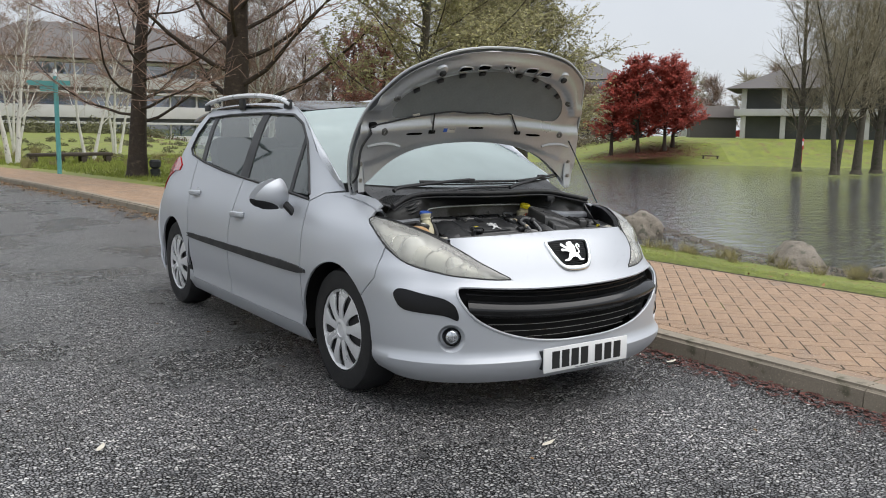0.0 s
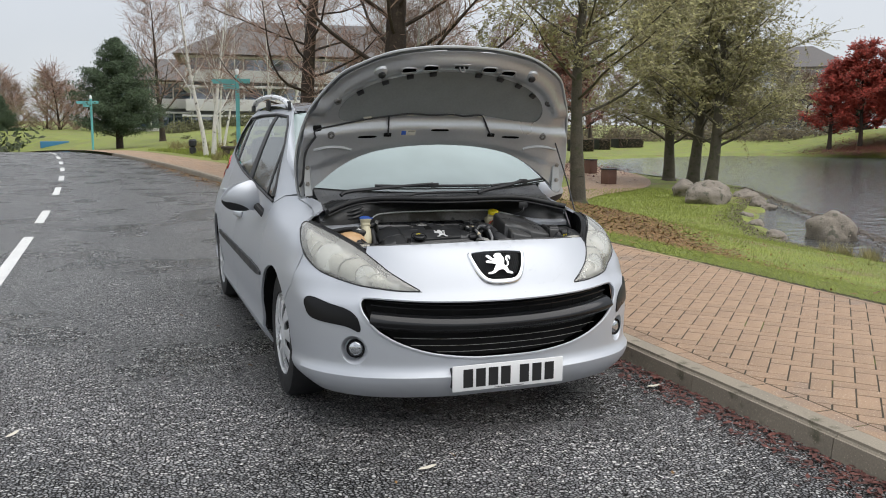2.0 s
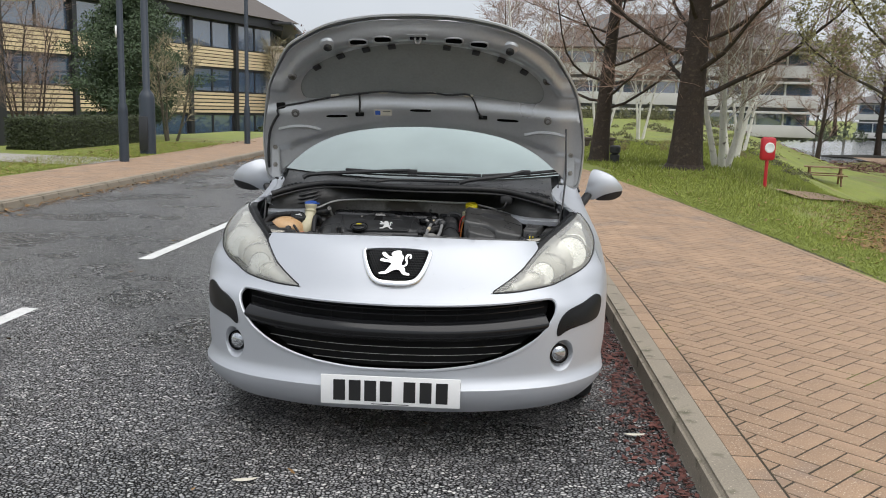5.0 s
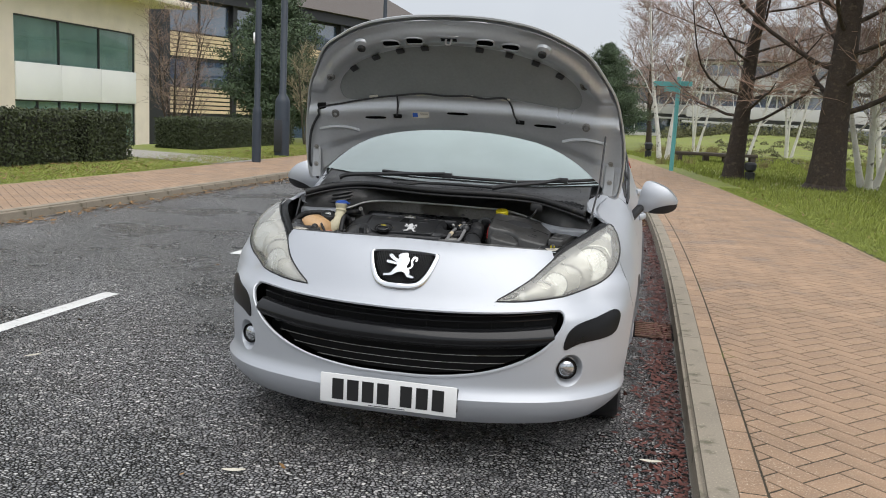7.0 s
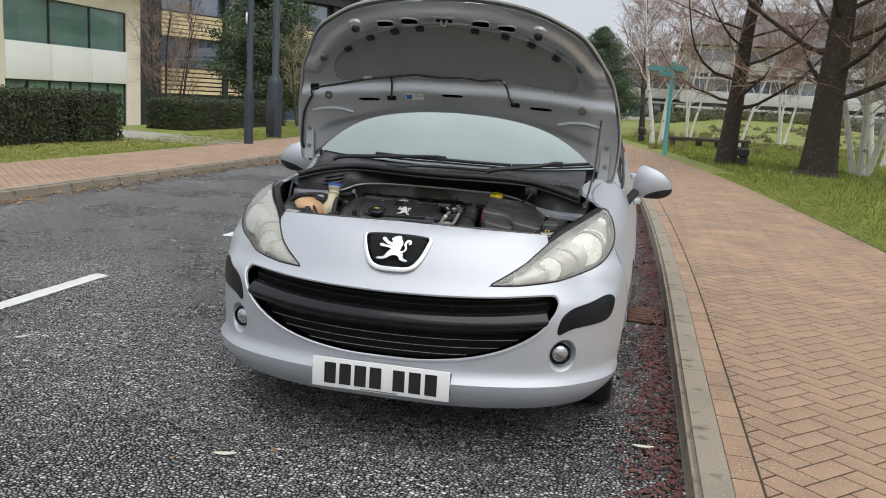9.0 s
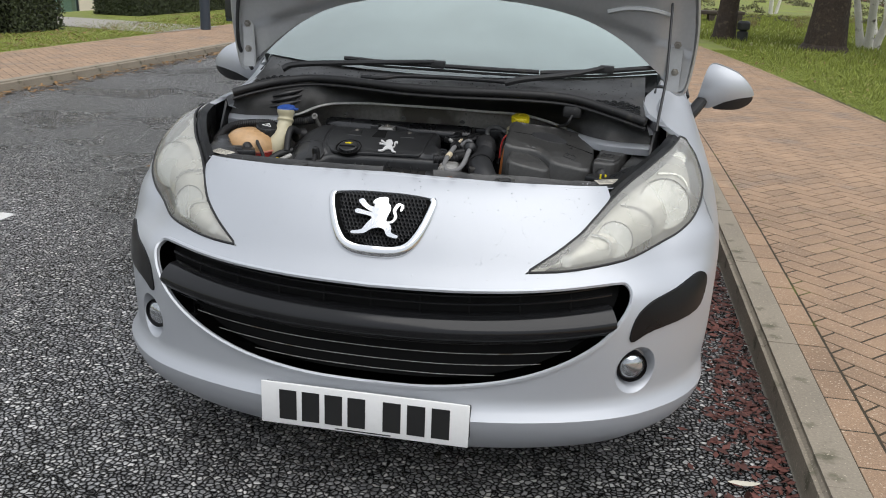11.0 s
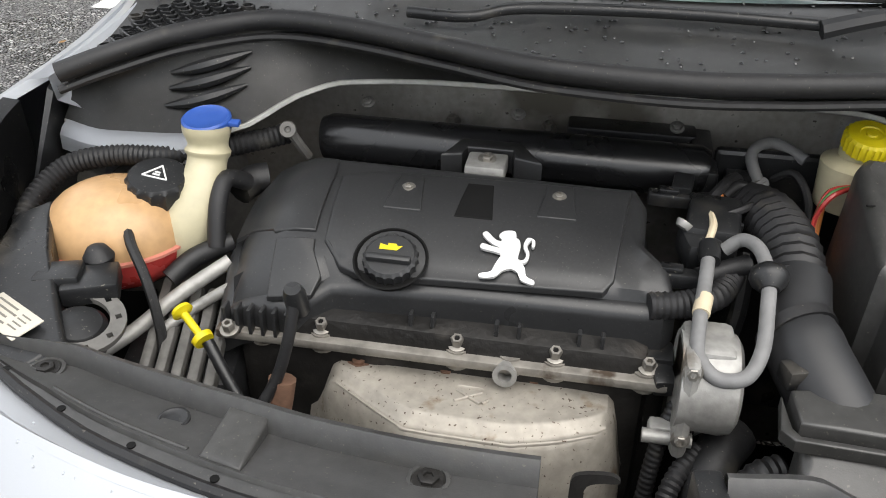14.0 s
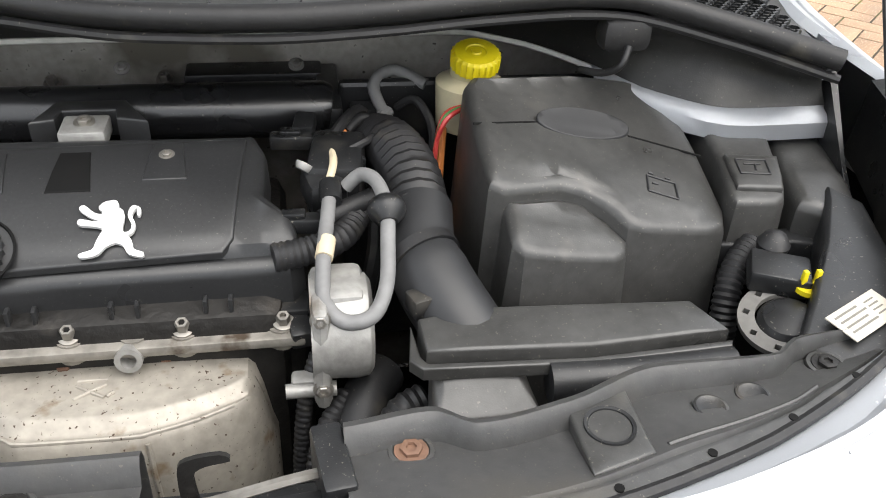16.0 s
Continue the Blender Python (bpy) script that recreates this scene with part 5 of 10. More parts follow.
tube(bm, spline([hood_pt(-0.655, 0.30, -0.05), hood_pt(-0.70, 0.22, -0.05), hood_pt(-0.712, 0.10, -0.06), Vector((-0.70, 0.95, 0.985)), Vector((-0.655, 0.90, 0.955))], 6), 0.006, 8)
part("washer_hose", bm, RUBBER, bonnet)
bm = bmesh.new()
tube(bm, [Vector((0.650, 0.60, 0.885)), Vector((0.67, 0.72, 1.02)), hood_pt(0.655, 0.26, -0.04)], 0.004, 8)
part("bonnet_stay", bm, TRIM, bonnet, "thin dark bonnet stay")

# ---- door mirrors ----
for sg in (1, -1):
    mir = new("door_mirror")
    mir.parent = car
    mir["label"] = "silver door mirror on a black arm"
    M = pose(sg * 0.915, 1.435, 0.935, 0, 0, sg * -6)
    SHELL = smooth_poly([(-0.088, -0.082), (-0.080, -0.03), (-0.064, 0.045), (-0.046, 0.070), (-0.01, 0.066), (0.05, 0.042), (0.09, 0.006), (0.106, -0.022), (0.100, -0.034), (0.06, -0.040), (0.01, -0.056), (-0.03, -0.080), (-0.05, -0.086)], 4)
    LOWER = smooth_poly([(0.102, -0.034), (0.098, -0.058), (0.066, -0.080), (0.02, -0.086), (-0.028, -0.083), (0.01, -0.058), (0.06, -0.042)], 4)

    def bowl(u, v, lift=0.0):
        q = max(0.0, 1 - (u / 0.125) ** 2 * 0.95 - ((v + 0.008) / 0.098) ** 2 * 0.9)
        return M @ Vector((sg * u, -(0.085 + lift) * q ** 0.6 + 0.02, v))
    for nm, o_, m_, lf_ in (("shell", SHELL, PAINT, 0.0), ("lower_shell", LOWER, TRIM, -0.002)):
        bm = bmesh.new()
        sheet(bm, o_, lambda u, v: bowl(u, v, lf_), 0.012)
        sheet(bm, o_, lambda u, v: M @ Vector((sg * u * 0.97, 0.045, v * 0.97)), 0.03)
        bmesh.ops.solidify(bm, geom=list(bm.faces), thickness=0.004)
        part(nm, bm, m_, mir)
    bm = bmesh.new()
    tube(bm, spline([(sg * 0.79, 1.385, 0.80), (sg * 0.815, 1.395, 0.835), (sg * 0.838, 1.412, 0.865), (sg * 0.848, 1.42, 0.878)], 5), lambda u: 0.028 - 0.002 * u, 10, ellipse=0.75)
    part("arm", bm, TRIM, mir)
    bm = bmesh.new()
    bmesh.ops.create_uvsphere(bm, u_segments=14, v_segments=8, radius=0.013, matrix=Matrix.Translation((sg * 0.808, 1.362, 0.815)))
    part("side_repeater", bm, WHITE, mir)

# ---- cabin seen through the glass ----
bm = bmesh.new()
sheet(bm, [(-0.66, 0.98), (0.66, 0.98), (0.68, 1.45), (-0.68, 1.45)], lambda x, y: Vector((x, y + 0.0, 0.945 + 0.05 * math.sin((y - 0.98) * 5) + 0.02 * math.exp(-((x + 0.0) / 0.2) ** 2))), 0.08)
bmesh.ops.solidify(bm, geom=list(bm.faces), thickness=0.02)
part("dashboard", bm, CABIN, car)
bm = bmesh.new()
box(bm, -0.68, 0.68, 1.40, 1.46, 0.45, 0.94, 0.03)
part("dash_front", bm, CABIN, car)
SEAT = mat("grey_seat_cloth", (0.09, 0.092, 0.10), 0.9, var=0.25, scale=20)
for x in (-0.36, 0.36):
    st = new("front_seat")
    st.parent = car
    bm = bmesh.new()
    box(bm, -0.24, 0.24, -0.08, 0.08, 0, 0.62, 0.06, m=pose(x, 2.12, 0.55, -16, 0, 0))
    part("backrest", bm, SEAT, st)
    bm = bmesh.new()
    box(bm, -0.13, 0.13, -0.05, 0.05, 0, 0.2, 0.05, m=pose(x, 2.32, 1.16, -12, 0, 0))
    part("headrest", bm, SEAT, st)
    bm = bmesh.new()
    box(bm, -0.25, 0.25, 1.62, 2.12, 0.45, 0.60, 0.06, m=pose(x, 0, 0))
    part("cushion", bm, SEAT, st)
bm = bmesh.new()
box(bm, -0.6, 0.6, -0.09, 0.09, 0, 0.68, 0.06, m=pose(0, 3.05, 0.55, -18, 0, 0))
part("rear_seat", bm, SEAT, car)
# steering wheel before the driver's seat, on the x < 0 side
bm = bmesh.new()
M = pose(-0.36, 1.62, 0.93, 62, 0, 0)
tube(bm, [M @ Vector((0.185 * math.cos(a * math.pi / 16), 0.185 * math.sin(a * math.pi / 16), 0)) for a in range(33)], 0.015, 8)
lathe(bm, [(0.07, -0.02), (0.075, 0.01), (0.03, 0.025)], 18, M)
box(bm, -0.18, 0.18, -0.015, 0.015, -0.01, 0.01, 0.005, m=M)
part("steering_wheel", bm, CABIN, car)
bm = bmesh.new()
box(bm, -0.11, 0.11, 1.70, 1.73, 1.27, 1.33, 0.012)
part("rear_view_mirror", bm, CABIN, car)
bm = bmesh.new()
box(bm, -0.06, 0.26, 1.12, 1.24, 0.992, 0.994)
part("paper_on_dash", bm, LABEL, car)
bm = bmesh.new()
sheet(bm, [(-0.5, 1.95), (0.5, 1.95), (0.5, 3.6), (-0.5, 3.6)], lambda x, y: Vector((x, y, 1.385)), 0.2)
part("headlining", bm, mat("pale_headlining", (0.5, 0.5, 0.48), 0.9), car)

# ---- engine bay ----
def moulding(bm, outline, z, depth=0.02, r=0.006, step=0.03, flare=0.0, dish=0.0):
    """A moulded cap: straight sides, rounded shoulders, a top that follows z(x, y)."""
    zf = z if callable(z) else (lambda x, y: z)
    P = densify(list(outline), step)
    area = sum(a[0] * b[1] - b[0] * a[1] for a, b in zip(P, P[1:] + P[:1]))
    if area < 0:
        P = P[::-1]
    n = len(P)
    nor = []
    for i in range(n):
        a, b = P[i - 1], P[(i + 1) % n]
        dx, dy = b[0] - a[0], b[1] - a[1]
        q = math.hypot(dx, dy) or 1
        nor.append((-dy / q, dx / q))
    rings = []
    for off, dz in ((-flare, -depth), (0, -r), (0.13 * r, -0.5 * r), (0.5 * r, -0.13 * r), (r, 0)):
        rings.append([(x + nx * off, y + ny * off, zf(x, y) + dz) for (x, y), (nx, ny) in zip(P, nor)])
    vv = [[bm.verts.new(p) for p in ring] for ring in rings]
    for g, h in zip(vv, vv[1:]):
        for k in range(n):
            bm.faces.new((g[k], g[(k + 1) % n], h[(k + 1) % n], h[k]))
    pts = [Vector(p[:2]) for p in rings[-1]]
    edges = [(i, (i + 1) % n) for i in range(n)]
    if callable(z):
        rim_ = [(p.x, p.y) for p in pts]
        far_ = np.array(rim_)
        x0, x1, y0, y1 = far_[:, 0].min(), far_[:, 0].max(), far_[:, 1].min(), far_[:, 1].max()
        nx, ny = min(40, int((x1 - x0) / step)), min(40, int((y1 - y0) / step))
        for i in range(1, nx + 1):
            for j in range(1, ny + 1):
                q = (x0 + (x1 - x0) * i / (nx + 1), y0 + (y1 - y0) * j / (ny + 1))
                if inside(q, rim_) and np.min((far_[:, 0] - q[0]) ** 2 + (far_[:, 1] - q[1]) ** 2) > (0.35 * step) ** 2:
                    pts.append(Vector(q))
    v2, _, f2, orig, _, _ = delaunay_2d_cdt(pts, edges, [], 0, 1e-7)
    top = [vv[-1][o[0]] if o and o[0] < n else bm.verts.new((v.x, v.y, zf(v.x, v.y))) for v, o in zip(v2, orig)]
    ring2 = [(p.x, p.y) for p in pts[:n]]
    for f in f2:
        c = (sum(v2[i].x for i in f) / len(f), sum(v2[i].y for i in f) / len(f))
        if inside(c, ring2):
            try:
                bm.faces.new([top[i] for i in f])
            except ValueError:
                pass


def mould(name, outline, z, material, parent, depth=0.02, r=0.006, step=0.03, flare=0.0, label=""):
    bm = bmesh.new()
    moulding(bm, outline, z, depth, r, step, flare)
    bmesh.ops.recalc_face_normals(bm, faces=list(bm.faces))
    return part(name, bm, material, parent, label)


def pipe(name, pts, r, material, parent, n=10, k=6, label=""):
    bm = bmesh.new()
    tube(bm, spline(pts, k), r, n)
    return part(name, bm, material, parent, label)


def corrugated(name, pts, r, material, parent, pitch=0.008, deep=0.15, label=""):
    P = spline(pts, 12)
    L_ = sum((b - a).length for a, b in zip(P, P[1:]))
    N = max(8, int(L_ / pitch) * 4)
    acc, cum = [0.0], 0.0
    for a, b in zip(P, P[1:]):
        cum += (b - a).length
        acc.append(cum)
    Q = [Vector([np.interp(L_ * i / N, acc, [p[k] for p in P]) for k in range(3)]) for i in range(N + 1)]
    bm = bmesh.new()
    tube(bm, Q, lambda u: r * (1 - deep * (0.5 + 0.5 * math.cos(2 * math.pi * u * N / 4))), 12)
    return part(name, bm, material, parent, label)


def bolt(p, parent, r=0.008, h=0.008, material=None, d=(0, -0.25, 1)):
    bm = bmesh.new()
    M = Matrix.Translation(p) @ Vector(d).to_track_quat("Z", "Y").to_matrix().to_4x4()
    lathe(bm, [(r * 1.5, 0), (r * 1.5, h * 0.25), (r * 1.0, h * 0.3)], 16, M)
    lathe(bm, [(r, h * 0.25), (r, h * 0.9), (r * 0.85, h), (r * 0.5, h), (r * 0.45, h * 0.6)], 6, M)
    return part("bolt", bm, material or BOLT, parent)


def clip_box(name, c, size, material, parent, rz=0, rx=0, bevel=0.003):
    bm = bmesh.new()
    box(bm, -size[0] / 2, size[0] / 2, -size[1] / 2, size[1] / 2, -size[2] / 2, size[2] / 2, bevel, m=pose(*c, rx, 0, rz))
    return part(name, bm, material, parent)


def fluted(bm, prof, teeth, m, deep=0.05):
    """A turned cap with a grip of flutes round its side."""
    sub = bmesh.new()
    lathe(sub, prof, teeth * 4)
    top = max(z for _, z in prof)
    for v in sub.verts:
        if v.co.z < top - 0.002:
            k = 1 + deep * (1 if math.cos(teeth * math.atan2(v.co.y, v.co.x)) > 0.2 else -0.3)
            v.co.x *= k
            v.co.y *= k
    bmesh.ops.transform(sub, matrix=m, verts=sub.verts)
    me = bpy.data.meshes.new("tmp")
    sub.to_mesh(me)
    sub.free()
    bm.from_mesh(me)
    bpy.data.meshes.remove(me)


# lighter than BAYBLACK: dust, plus sky sheen put into the base colour
DUSTY = mat("dusty_sheen_plastic", (0.040, 0.0397, 0.0385), 0.40, var=0.35, scale=9, bump=0.25, bump_scale=600, spots=(0.085, 0.08, 0.072), spot_scale=8, spot_at=0.6, spec=0.6, rough_var=0.14, specks=(0.10, 0.095, 0.08), speck_scale=330, speck_at=0.67)
# front panel: weathered plastic, base lightened to stand for sky sheen on top
PANELP = mat("weathered_sheen_plastic", (0.095, 0.095, 0.094), 0.42, var=0.25, scale=9, bump=0.25, bump_scale=600, spots=(0.12, 0.115, 0.105), spot_scale=8, spot_at=0.6, spec=0.9, rough_var=0.12, specks=(0.17, 0.16, 0.14), speck_scale=330, speck_at=0.68)
SCUTTLE = mat("scuttle_plastic", (0.030, 0.0298, 0.029), 0.42, var=0.35, scale=9, bump=0.25, bump_scale=600, spots=(0.055, 0.052, 0.046), spot_scale=8, spot_at=0.6, spec=0.7, rough_var=0.14, specks=(0.10, 0.095, 0.08), speck_scale=330, speck_at=0.68)
# bay walls
bm = bmesh.new()
box(bm, -0.68, 0.68, 0.90, 0.93, 0.30, 0.90, 0.004)
firewall = part("bulkhead", bm, BULK, car)
bm = bmesh.new()
box(bm, -0.62, 0.62, 0.20, 0.90, 0.26, 0.30, 0.01)
part("undertray", bm, DARK, car)
for sg in (1, -1):
    bm = bmesh.new()
    sheet(bm, [(0.40, 0.28), (0.95, 0.28), (0.95, 0.90), (0.70, 0.87), (0.62, 0.80), (0.50, 0.70), (0.40, 0.62)], lambda y, z, sg=sg: Vector((sg * (0.655 + 0.02 * math.sin(9 * y)), y, z)), 0.08)
    bmesh.ops.solidify(bm, geom=list(bm.faces), thickness=0.006)
    part("inner_wing", bm, BAYBLACK, car)
    # wing flange between bonnet edge and bay
    bm = bmesh.new()
    tops = [(0.70, 0.900), (0.80, 0.918), (0.92, 0.938), (1.04, 0.955)]
    rows = []
    for y, z in tops:
        p = body(*side(y, z - 0.02))
        rows.append([bm.verts.new((sg * (p.x - 0.0), y, z - 0.018)), bm.verts.new((sg * (p.x - 0.03), y, z - 0.012)), bm.verts.new((sg * (p.x - 0.035), y, z - 0.04)), bm.verts.new((sg * (p.x - 0.075), y, z - 0.05)), bm.verts.new((sg * (p.x - 0.08), y, z - 0.15))])
    for a, b in zip(rows, rows[1:]):
        for k in range(4):
            bm.faces.new((a[k], a[k + 1], b[k + 1], b[k]))
    bmesh.ops.solidify(bm, geom=list(bm.faces), thickness=0.003)
    part("wing_flange", bm, PAINT, car)
    # strut tower top
    bm = bmesh.new()
    lathe(bm, [(0.13, -0.25), (0.12, -0.03), (0.10, 0.0), (0.05, 0.008), (0.04, 0.02), (0.02, 0.022)], 28, pose(sg * 0.60, 0.80, 0.765))
    part("strut_tower", bm, DIRTY, car)
    # black surround along the headlamp
    bm = bmesh.new()
    inner = [Vector((sg * (q.x - 0.004), q.y, q.z)) for q in [lens(u, 1.0) for u in (0.44, 0.5, 0.56, 0.64, 0.72, 0.8, 0.88, 0.95, 1.0)]]
    rows = []
    for p in inner:
        q = Vector((-sg, 0.25, 0)).normalized()
        rows.append([bm.verts.new(p + Vector((0, 0, -0.004))), bm.verts.new(p + q * 0.012 + Vector((0, 0, 0.004))), bm.verts.new(p + q * 0.03 + Vector((0, 0, 0.0))), bm.verts.new(p + q * 0.034 + Vector((0, 0, -0.09)))])
    for a, b in zip(rows, rows[1:]):
        for k in range(3):
            bm.faces.new((a[k], a[k + 1], b[k + 1], b[k]))
    bmesh.ops.solidify(bm, geom=list(bm.faces), thickness=0.004)
    part("lamp_surround", bm, BAYBLACK, car)
    # top of the lamp housing inside the bay
    o = [(0.49, 0.345), (0.56, 0.36), (0.605, 0.44), (0.625, 0.55), (0.60, 0.58), (0.555, 0.50), (0.50, 0.42), (0.47, 0.38)]
    hs = mould("lamp_back", [(sg * a, b) for a, b in o], lambda x, y: 0.775 + 0.12 * (y - 0.40), BAYBLACK, car, 0.05, 0.006, 0.03)
    bm = bmesh.new()
    M = pose(sg * 0.535, 0.395, 0.7795, 7, 0, sg * 28)
    box(bm, -0.036, 0.036, -0.016, 0.016, 0, 0.0015, 0.0006, m=M)
    lab = part("paper_label", bm, LABEL, hs)
    for k in range(4):
        bm = bmesh.new()
        box(bm, -0.03, 0.002 + 0.006 * (k % 2), 0.009 - k * 0.006, 0.011 - k * 0.006, 0.0015, 0.0019, m=M)
        box(bm, 0.012, 0.026, 0.008 - k * 0.005, 0.0095 - k * 0.005, 0.0015, 0.0019, m=M)
        part("print_bar", bm, PRINT, lab)

# black front panel above the radiator, in two lengths
S_OUT = curve_table([(-0.53, 0.348), (-0.50, 0.328), (-0.46, 0.304), (-0.36, 0.256), (-0.2, 0.215), (0.0, 0.200), (0.2, 0.213), (0.36, 0.256), (0.46, 0.304), (0.50, 0.328), (0.53, 0.348)])
S_IN = curve_table([(-0.53, 0.372), (-0.454, 0.371), (-0.41, 0.360), (-0.298, 0.333), (-0.197, 0.311), (-0.108, 0.302), (-0.045, 0.301), (0.09, 0.312), (0.15, 0.322), (0.18, 0.306), (0.25, 0.322), (0.33, 0.354), (0.43, 0.357), (0.46, 0.376), (0.54, 0.386)])
S_PROF = ((0, -0.012), (0.02, 0.0), (0.14, 0.001), (0.17, -0.006), (0.21, -0.006), (0.24, -0.003), (0.62, -0.013), (0.80, -0.016), (0.845, -0.003), (0.90, 0.002), (0.96, 0.0), (1.0, -0.010), (1.0, -0.06))


def slam_z(x, u):
    return 0.797 - 0.05 * abs(x) ** 1.5 + float(np.interp(u, [p[0] for p in S_PROF[:-1]], [p[1] for p in S_PROF[:-1]]))


def slam_at(x, u, dz=0.0):
    return Vector((x, S_OUT(x) * (1 - u) + S_IN(x) * u, slam_z(x, u) + dz))


def slam(name, x0, x1, prof=S_PROF):
    bm = bmesh.new()
    N = 60
    rows = []
    for i in range(N + 1):
        x = x0 + (x1 - x0) * i / N
        a, b = S_OUT(x), S_IN(x)
        rows.append([bm.verts.new((x, a + (b - a) * u, 0.797 - 0.05 * abs(x) ** 1.5 + dz)) for u, dz in prof])
    for g, h in zip(rows, rows[1:]):
        for k in range(len(g) - 1):
            bm.faces.new((g[k], h[k], h[k + 1], g[k + 1]))
    bmesh.ops.solidify(bm, geom=list(bm.faces), thickness=0.003)
    bmesh.ops.recalc_face_normals(bm, faces=list(bm.faces))
    return part(name, bm, PANELP, car, "black plastic panel over the radiator")


sl_r = slam("front_panel", -0.53, -0.042)
sl_l = slam("front_panel", 0.088, 0.53)
slam("front_panel_bridge", -0.042, 0.088, S_PROF[:6] + ((0.30, -0.006), (0.34, -0.03)))
for x, u, par in ((-0.120, 0.70, sl_r), (0.133, 0.74, sl_l), (-0.468, 0.58, sl_r), (0.478, 0.55, sl_l)):
    p = slam_at(x, u)
    bm = bmesh.new()
    lathe(bm, [(0.017, -0.004), (0.016, 0.001), (0.013, 0.0015), (0.012, -0.0005), (0.004, -0.0005)], 24, Matrix.Translation(p))
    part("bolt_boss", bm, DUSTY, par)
    bolt(p, par, 0.008, 0.005, RUST if x == 0.133 else GRIME, (0, 0, 1))
for x, u, par in ((-0.33, 0.60, sl_r), (-0.485, 0.62, sl_r), (0.36, 0.55, sl_l), (0.40, 0.6, sl_l), (0.5, 0.6, sl_l)):
    bm = bmesh.new()
    lathe(bm, [(0.013, -0.002), (0.013, 0.0012), (0.011, 0.0016), (0.009, 0.0004), (0.004, 0.0004)], 24, Matrix.Translation(slam_at(x, u)))
    part("panel_ring", bm, BAYBLACK, par)
# saddles across the panel, one with a round cup
for x0, x1, par in ((-0.288, -0.252, sl_r), (0.248, 0.298, sl_l)):
    xs = [x0 + (x1 - x0) * k / 4 for k in range(5)]
    o = [tuple(slam_at(x, 0.26)[:2]) for x in xs] + [tuple(slam_at(x, 0.90)[:2]) for x in reversed(xs)]
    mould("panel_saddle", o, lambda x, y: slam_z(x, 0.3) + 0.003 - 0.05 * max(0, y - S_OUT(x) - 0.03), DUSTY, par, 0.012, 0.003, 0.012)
bm = bmesh.new()
lathe(bm, [(0.019, -0.002), (0.0185, 0.0012), (0.016, 0.0008), (0.015, -0.003), (0.004, -0.003)], 28, Matrix.Translation(slam_at(0.273, 0.60, 0.0105)))
part("panel_cup", bm, BAYBLACK, sl_l)
bm = bmesh.new()
cyl(bm, slam_at(0.273, 0.60, 0.0085), slam_at(0.273, 0.60, 0.0103), 0.0155, n=24)
part("cup_hole", bm, DUSTY, sl_l)
for x0, x1, par in ((-0.44, -0.30, sl_r), (0.31, 0.45, sl_l)):
    pipe("panel_crease", [slam_at(x0 + (x1 - x0) * k / 6, 0.30, 0.0) for k in range(7)], 0.0018, DUSTY, par, 6, 3)
for i in range(14):
    x = -0.49 + i * 0.075
    bm = bmesh.new()
    cyl(bm, slam_at(x, 0.09, -0.004), slam_at(x, 0.09, 0.0012), 0.0035, n=10)
    part("push_pin", bm, DARK, sl_r if x < 0 else sl_l)
bm = bmesh.new()
ring = [Vector((x, S_OUT(x) + 0.001, 0.795 - 0.05 * abs(x) ** 1.5)) for x in [-0.55 + 1.1 * i / 40 for i in range(41)]]
tube(bm, ring, 0.005, 6)
part("front_seal", bm, RUBBER, car)
# painted lip from the nose up to the panel
TOP_Z = curve_table(TOP_EDGE)
bm = bmesh.new()
rows = []
for i in range(61):
    x = -0.545 + 1.09 * i / 60
    p = skin(1, 0.0)(*front(x, TOP_Z(abs(x)) - 0.004))
    q = Vector((x, S_OUT(max(-0.53, min(0.53, x))) + 0.004, 0.787 - 0.05 * abs(x) ** 1.5))
    rows.append([bm.verts.new(p), bm.verts.new(p.lerp(q, 0.5) + Vector((0, 0, 0.002))), bm.verts.new(q)])
for a, b in zip(rows, rows[1:]):
    for k in range(2):
        bm.faces.new((a[k], b[k], b[k + 1], a[k + 1]))
bm.normal_update()
if sum(f.normal.z for f in bm.faces) < 0:
    bmesh.ops.reverse_faces(bm, faces=list(bm.faces))
bmesh.ops.solidify(bm, geom=list(bm.faces), thickness=0.002)
part("nose_lip", bm, PAINT, bumper)
# lock striker plate in the gap
clip_box("lock_bracket", (0.080, 0.285, 0.770), (0.022, 0.06, 0.04), BAYBLACK, car, 8)
clip_box("lock_plate", (0.02, 0.245, 0.765), (0.12, 0.05, 0.012), BAYBLACK, car, 5)
bm = bmesh.new()
tube(bm, spline([(-0.03, 0.30, 0.72), (-0.02, 0.285, 0.755), (0.0, 0.27, 0.772), (0.05, 0.275, 0.78), (0.08, 0.285, 0.775)], 5), 0.004, 6)
part("lock_cable", bm, BOLT, car)
bm = bmesh.new()
sheet(bm, smooth_poly([(-0.018, 0.752), (-0.020, 0.786), (-0.014, 0.796), (0.008, 0.799), (0.014, 0.793), (-0.002, 0.790), (-0.010, 0.782), (-0.008, 0.752)], 3), lambda u, v: Vector((u, 0.280 + 0.1 * (v - 0.75), v)), 0.01, thick=0.004)
part("lock_hook", bm, GRIME, car)
# radiator top and fan shroud
clip_box("radiator_shroud", (0.0, 0.32, 0.56), (0.95, 0.05, 0.28), BAYBLACK, car, 0, 0, 0.01)

# engine block
bm = bmesh.new()
box(bm, -0.37, 0.05, 0.50, 0.76, 0.36, 0.74, 0.02)
box(bm, -0.40, 0.07, 0.52, 0.70, 0.40, 0.70, 0.02)
engine = part("engine", bm, GRIME, car, "petrol engine with black plastic cover")


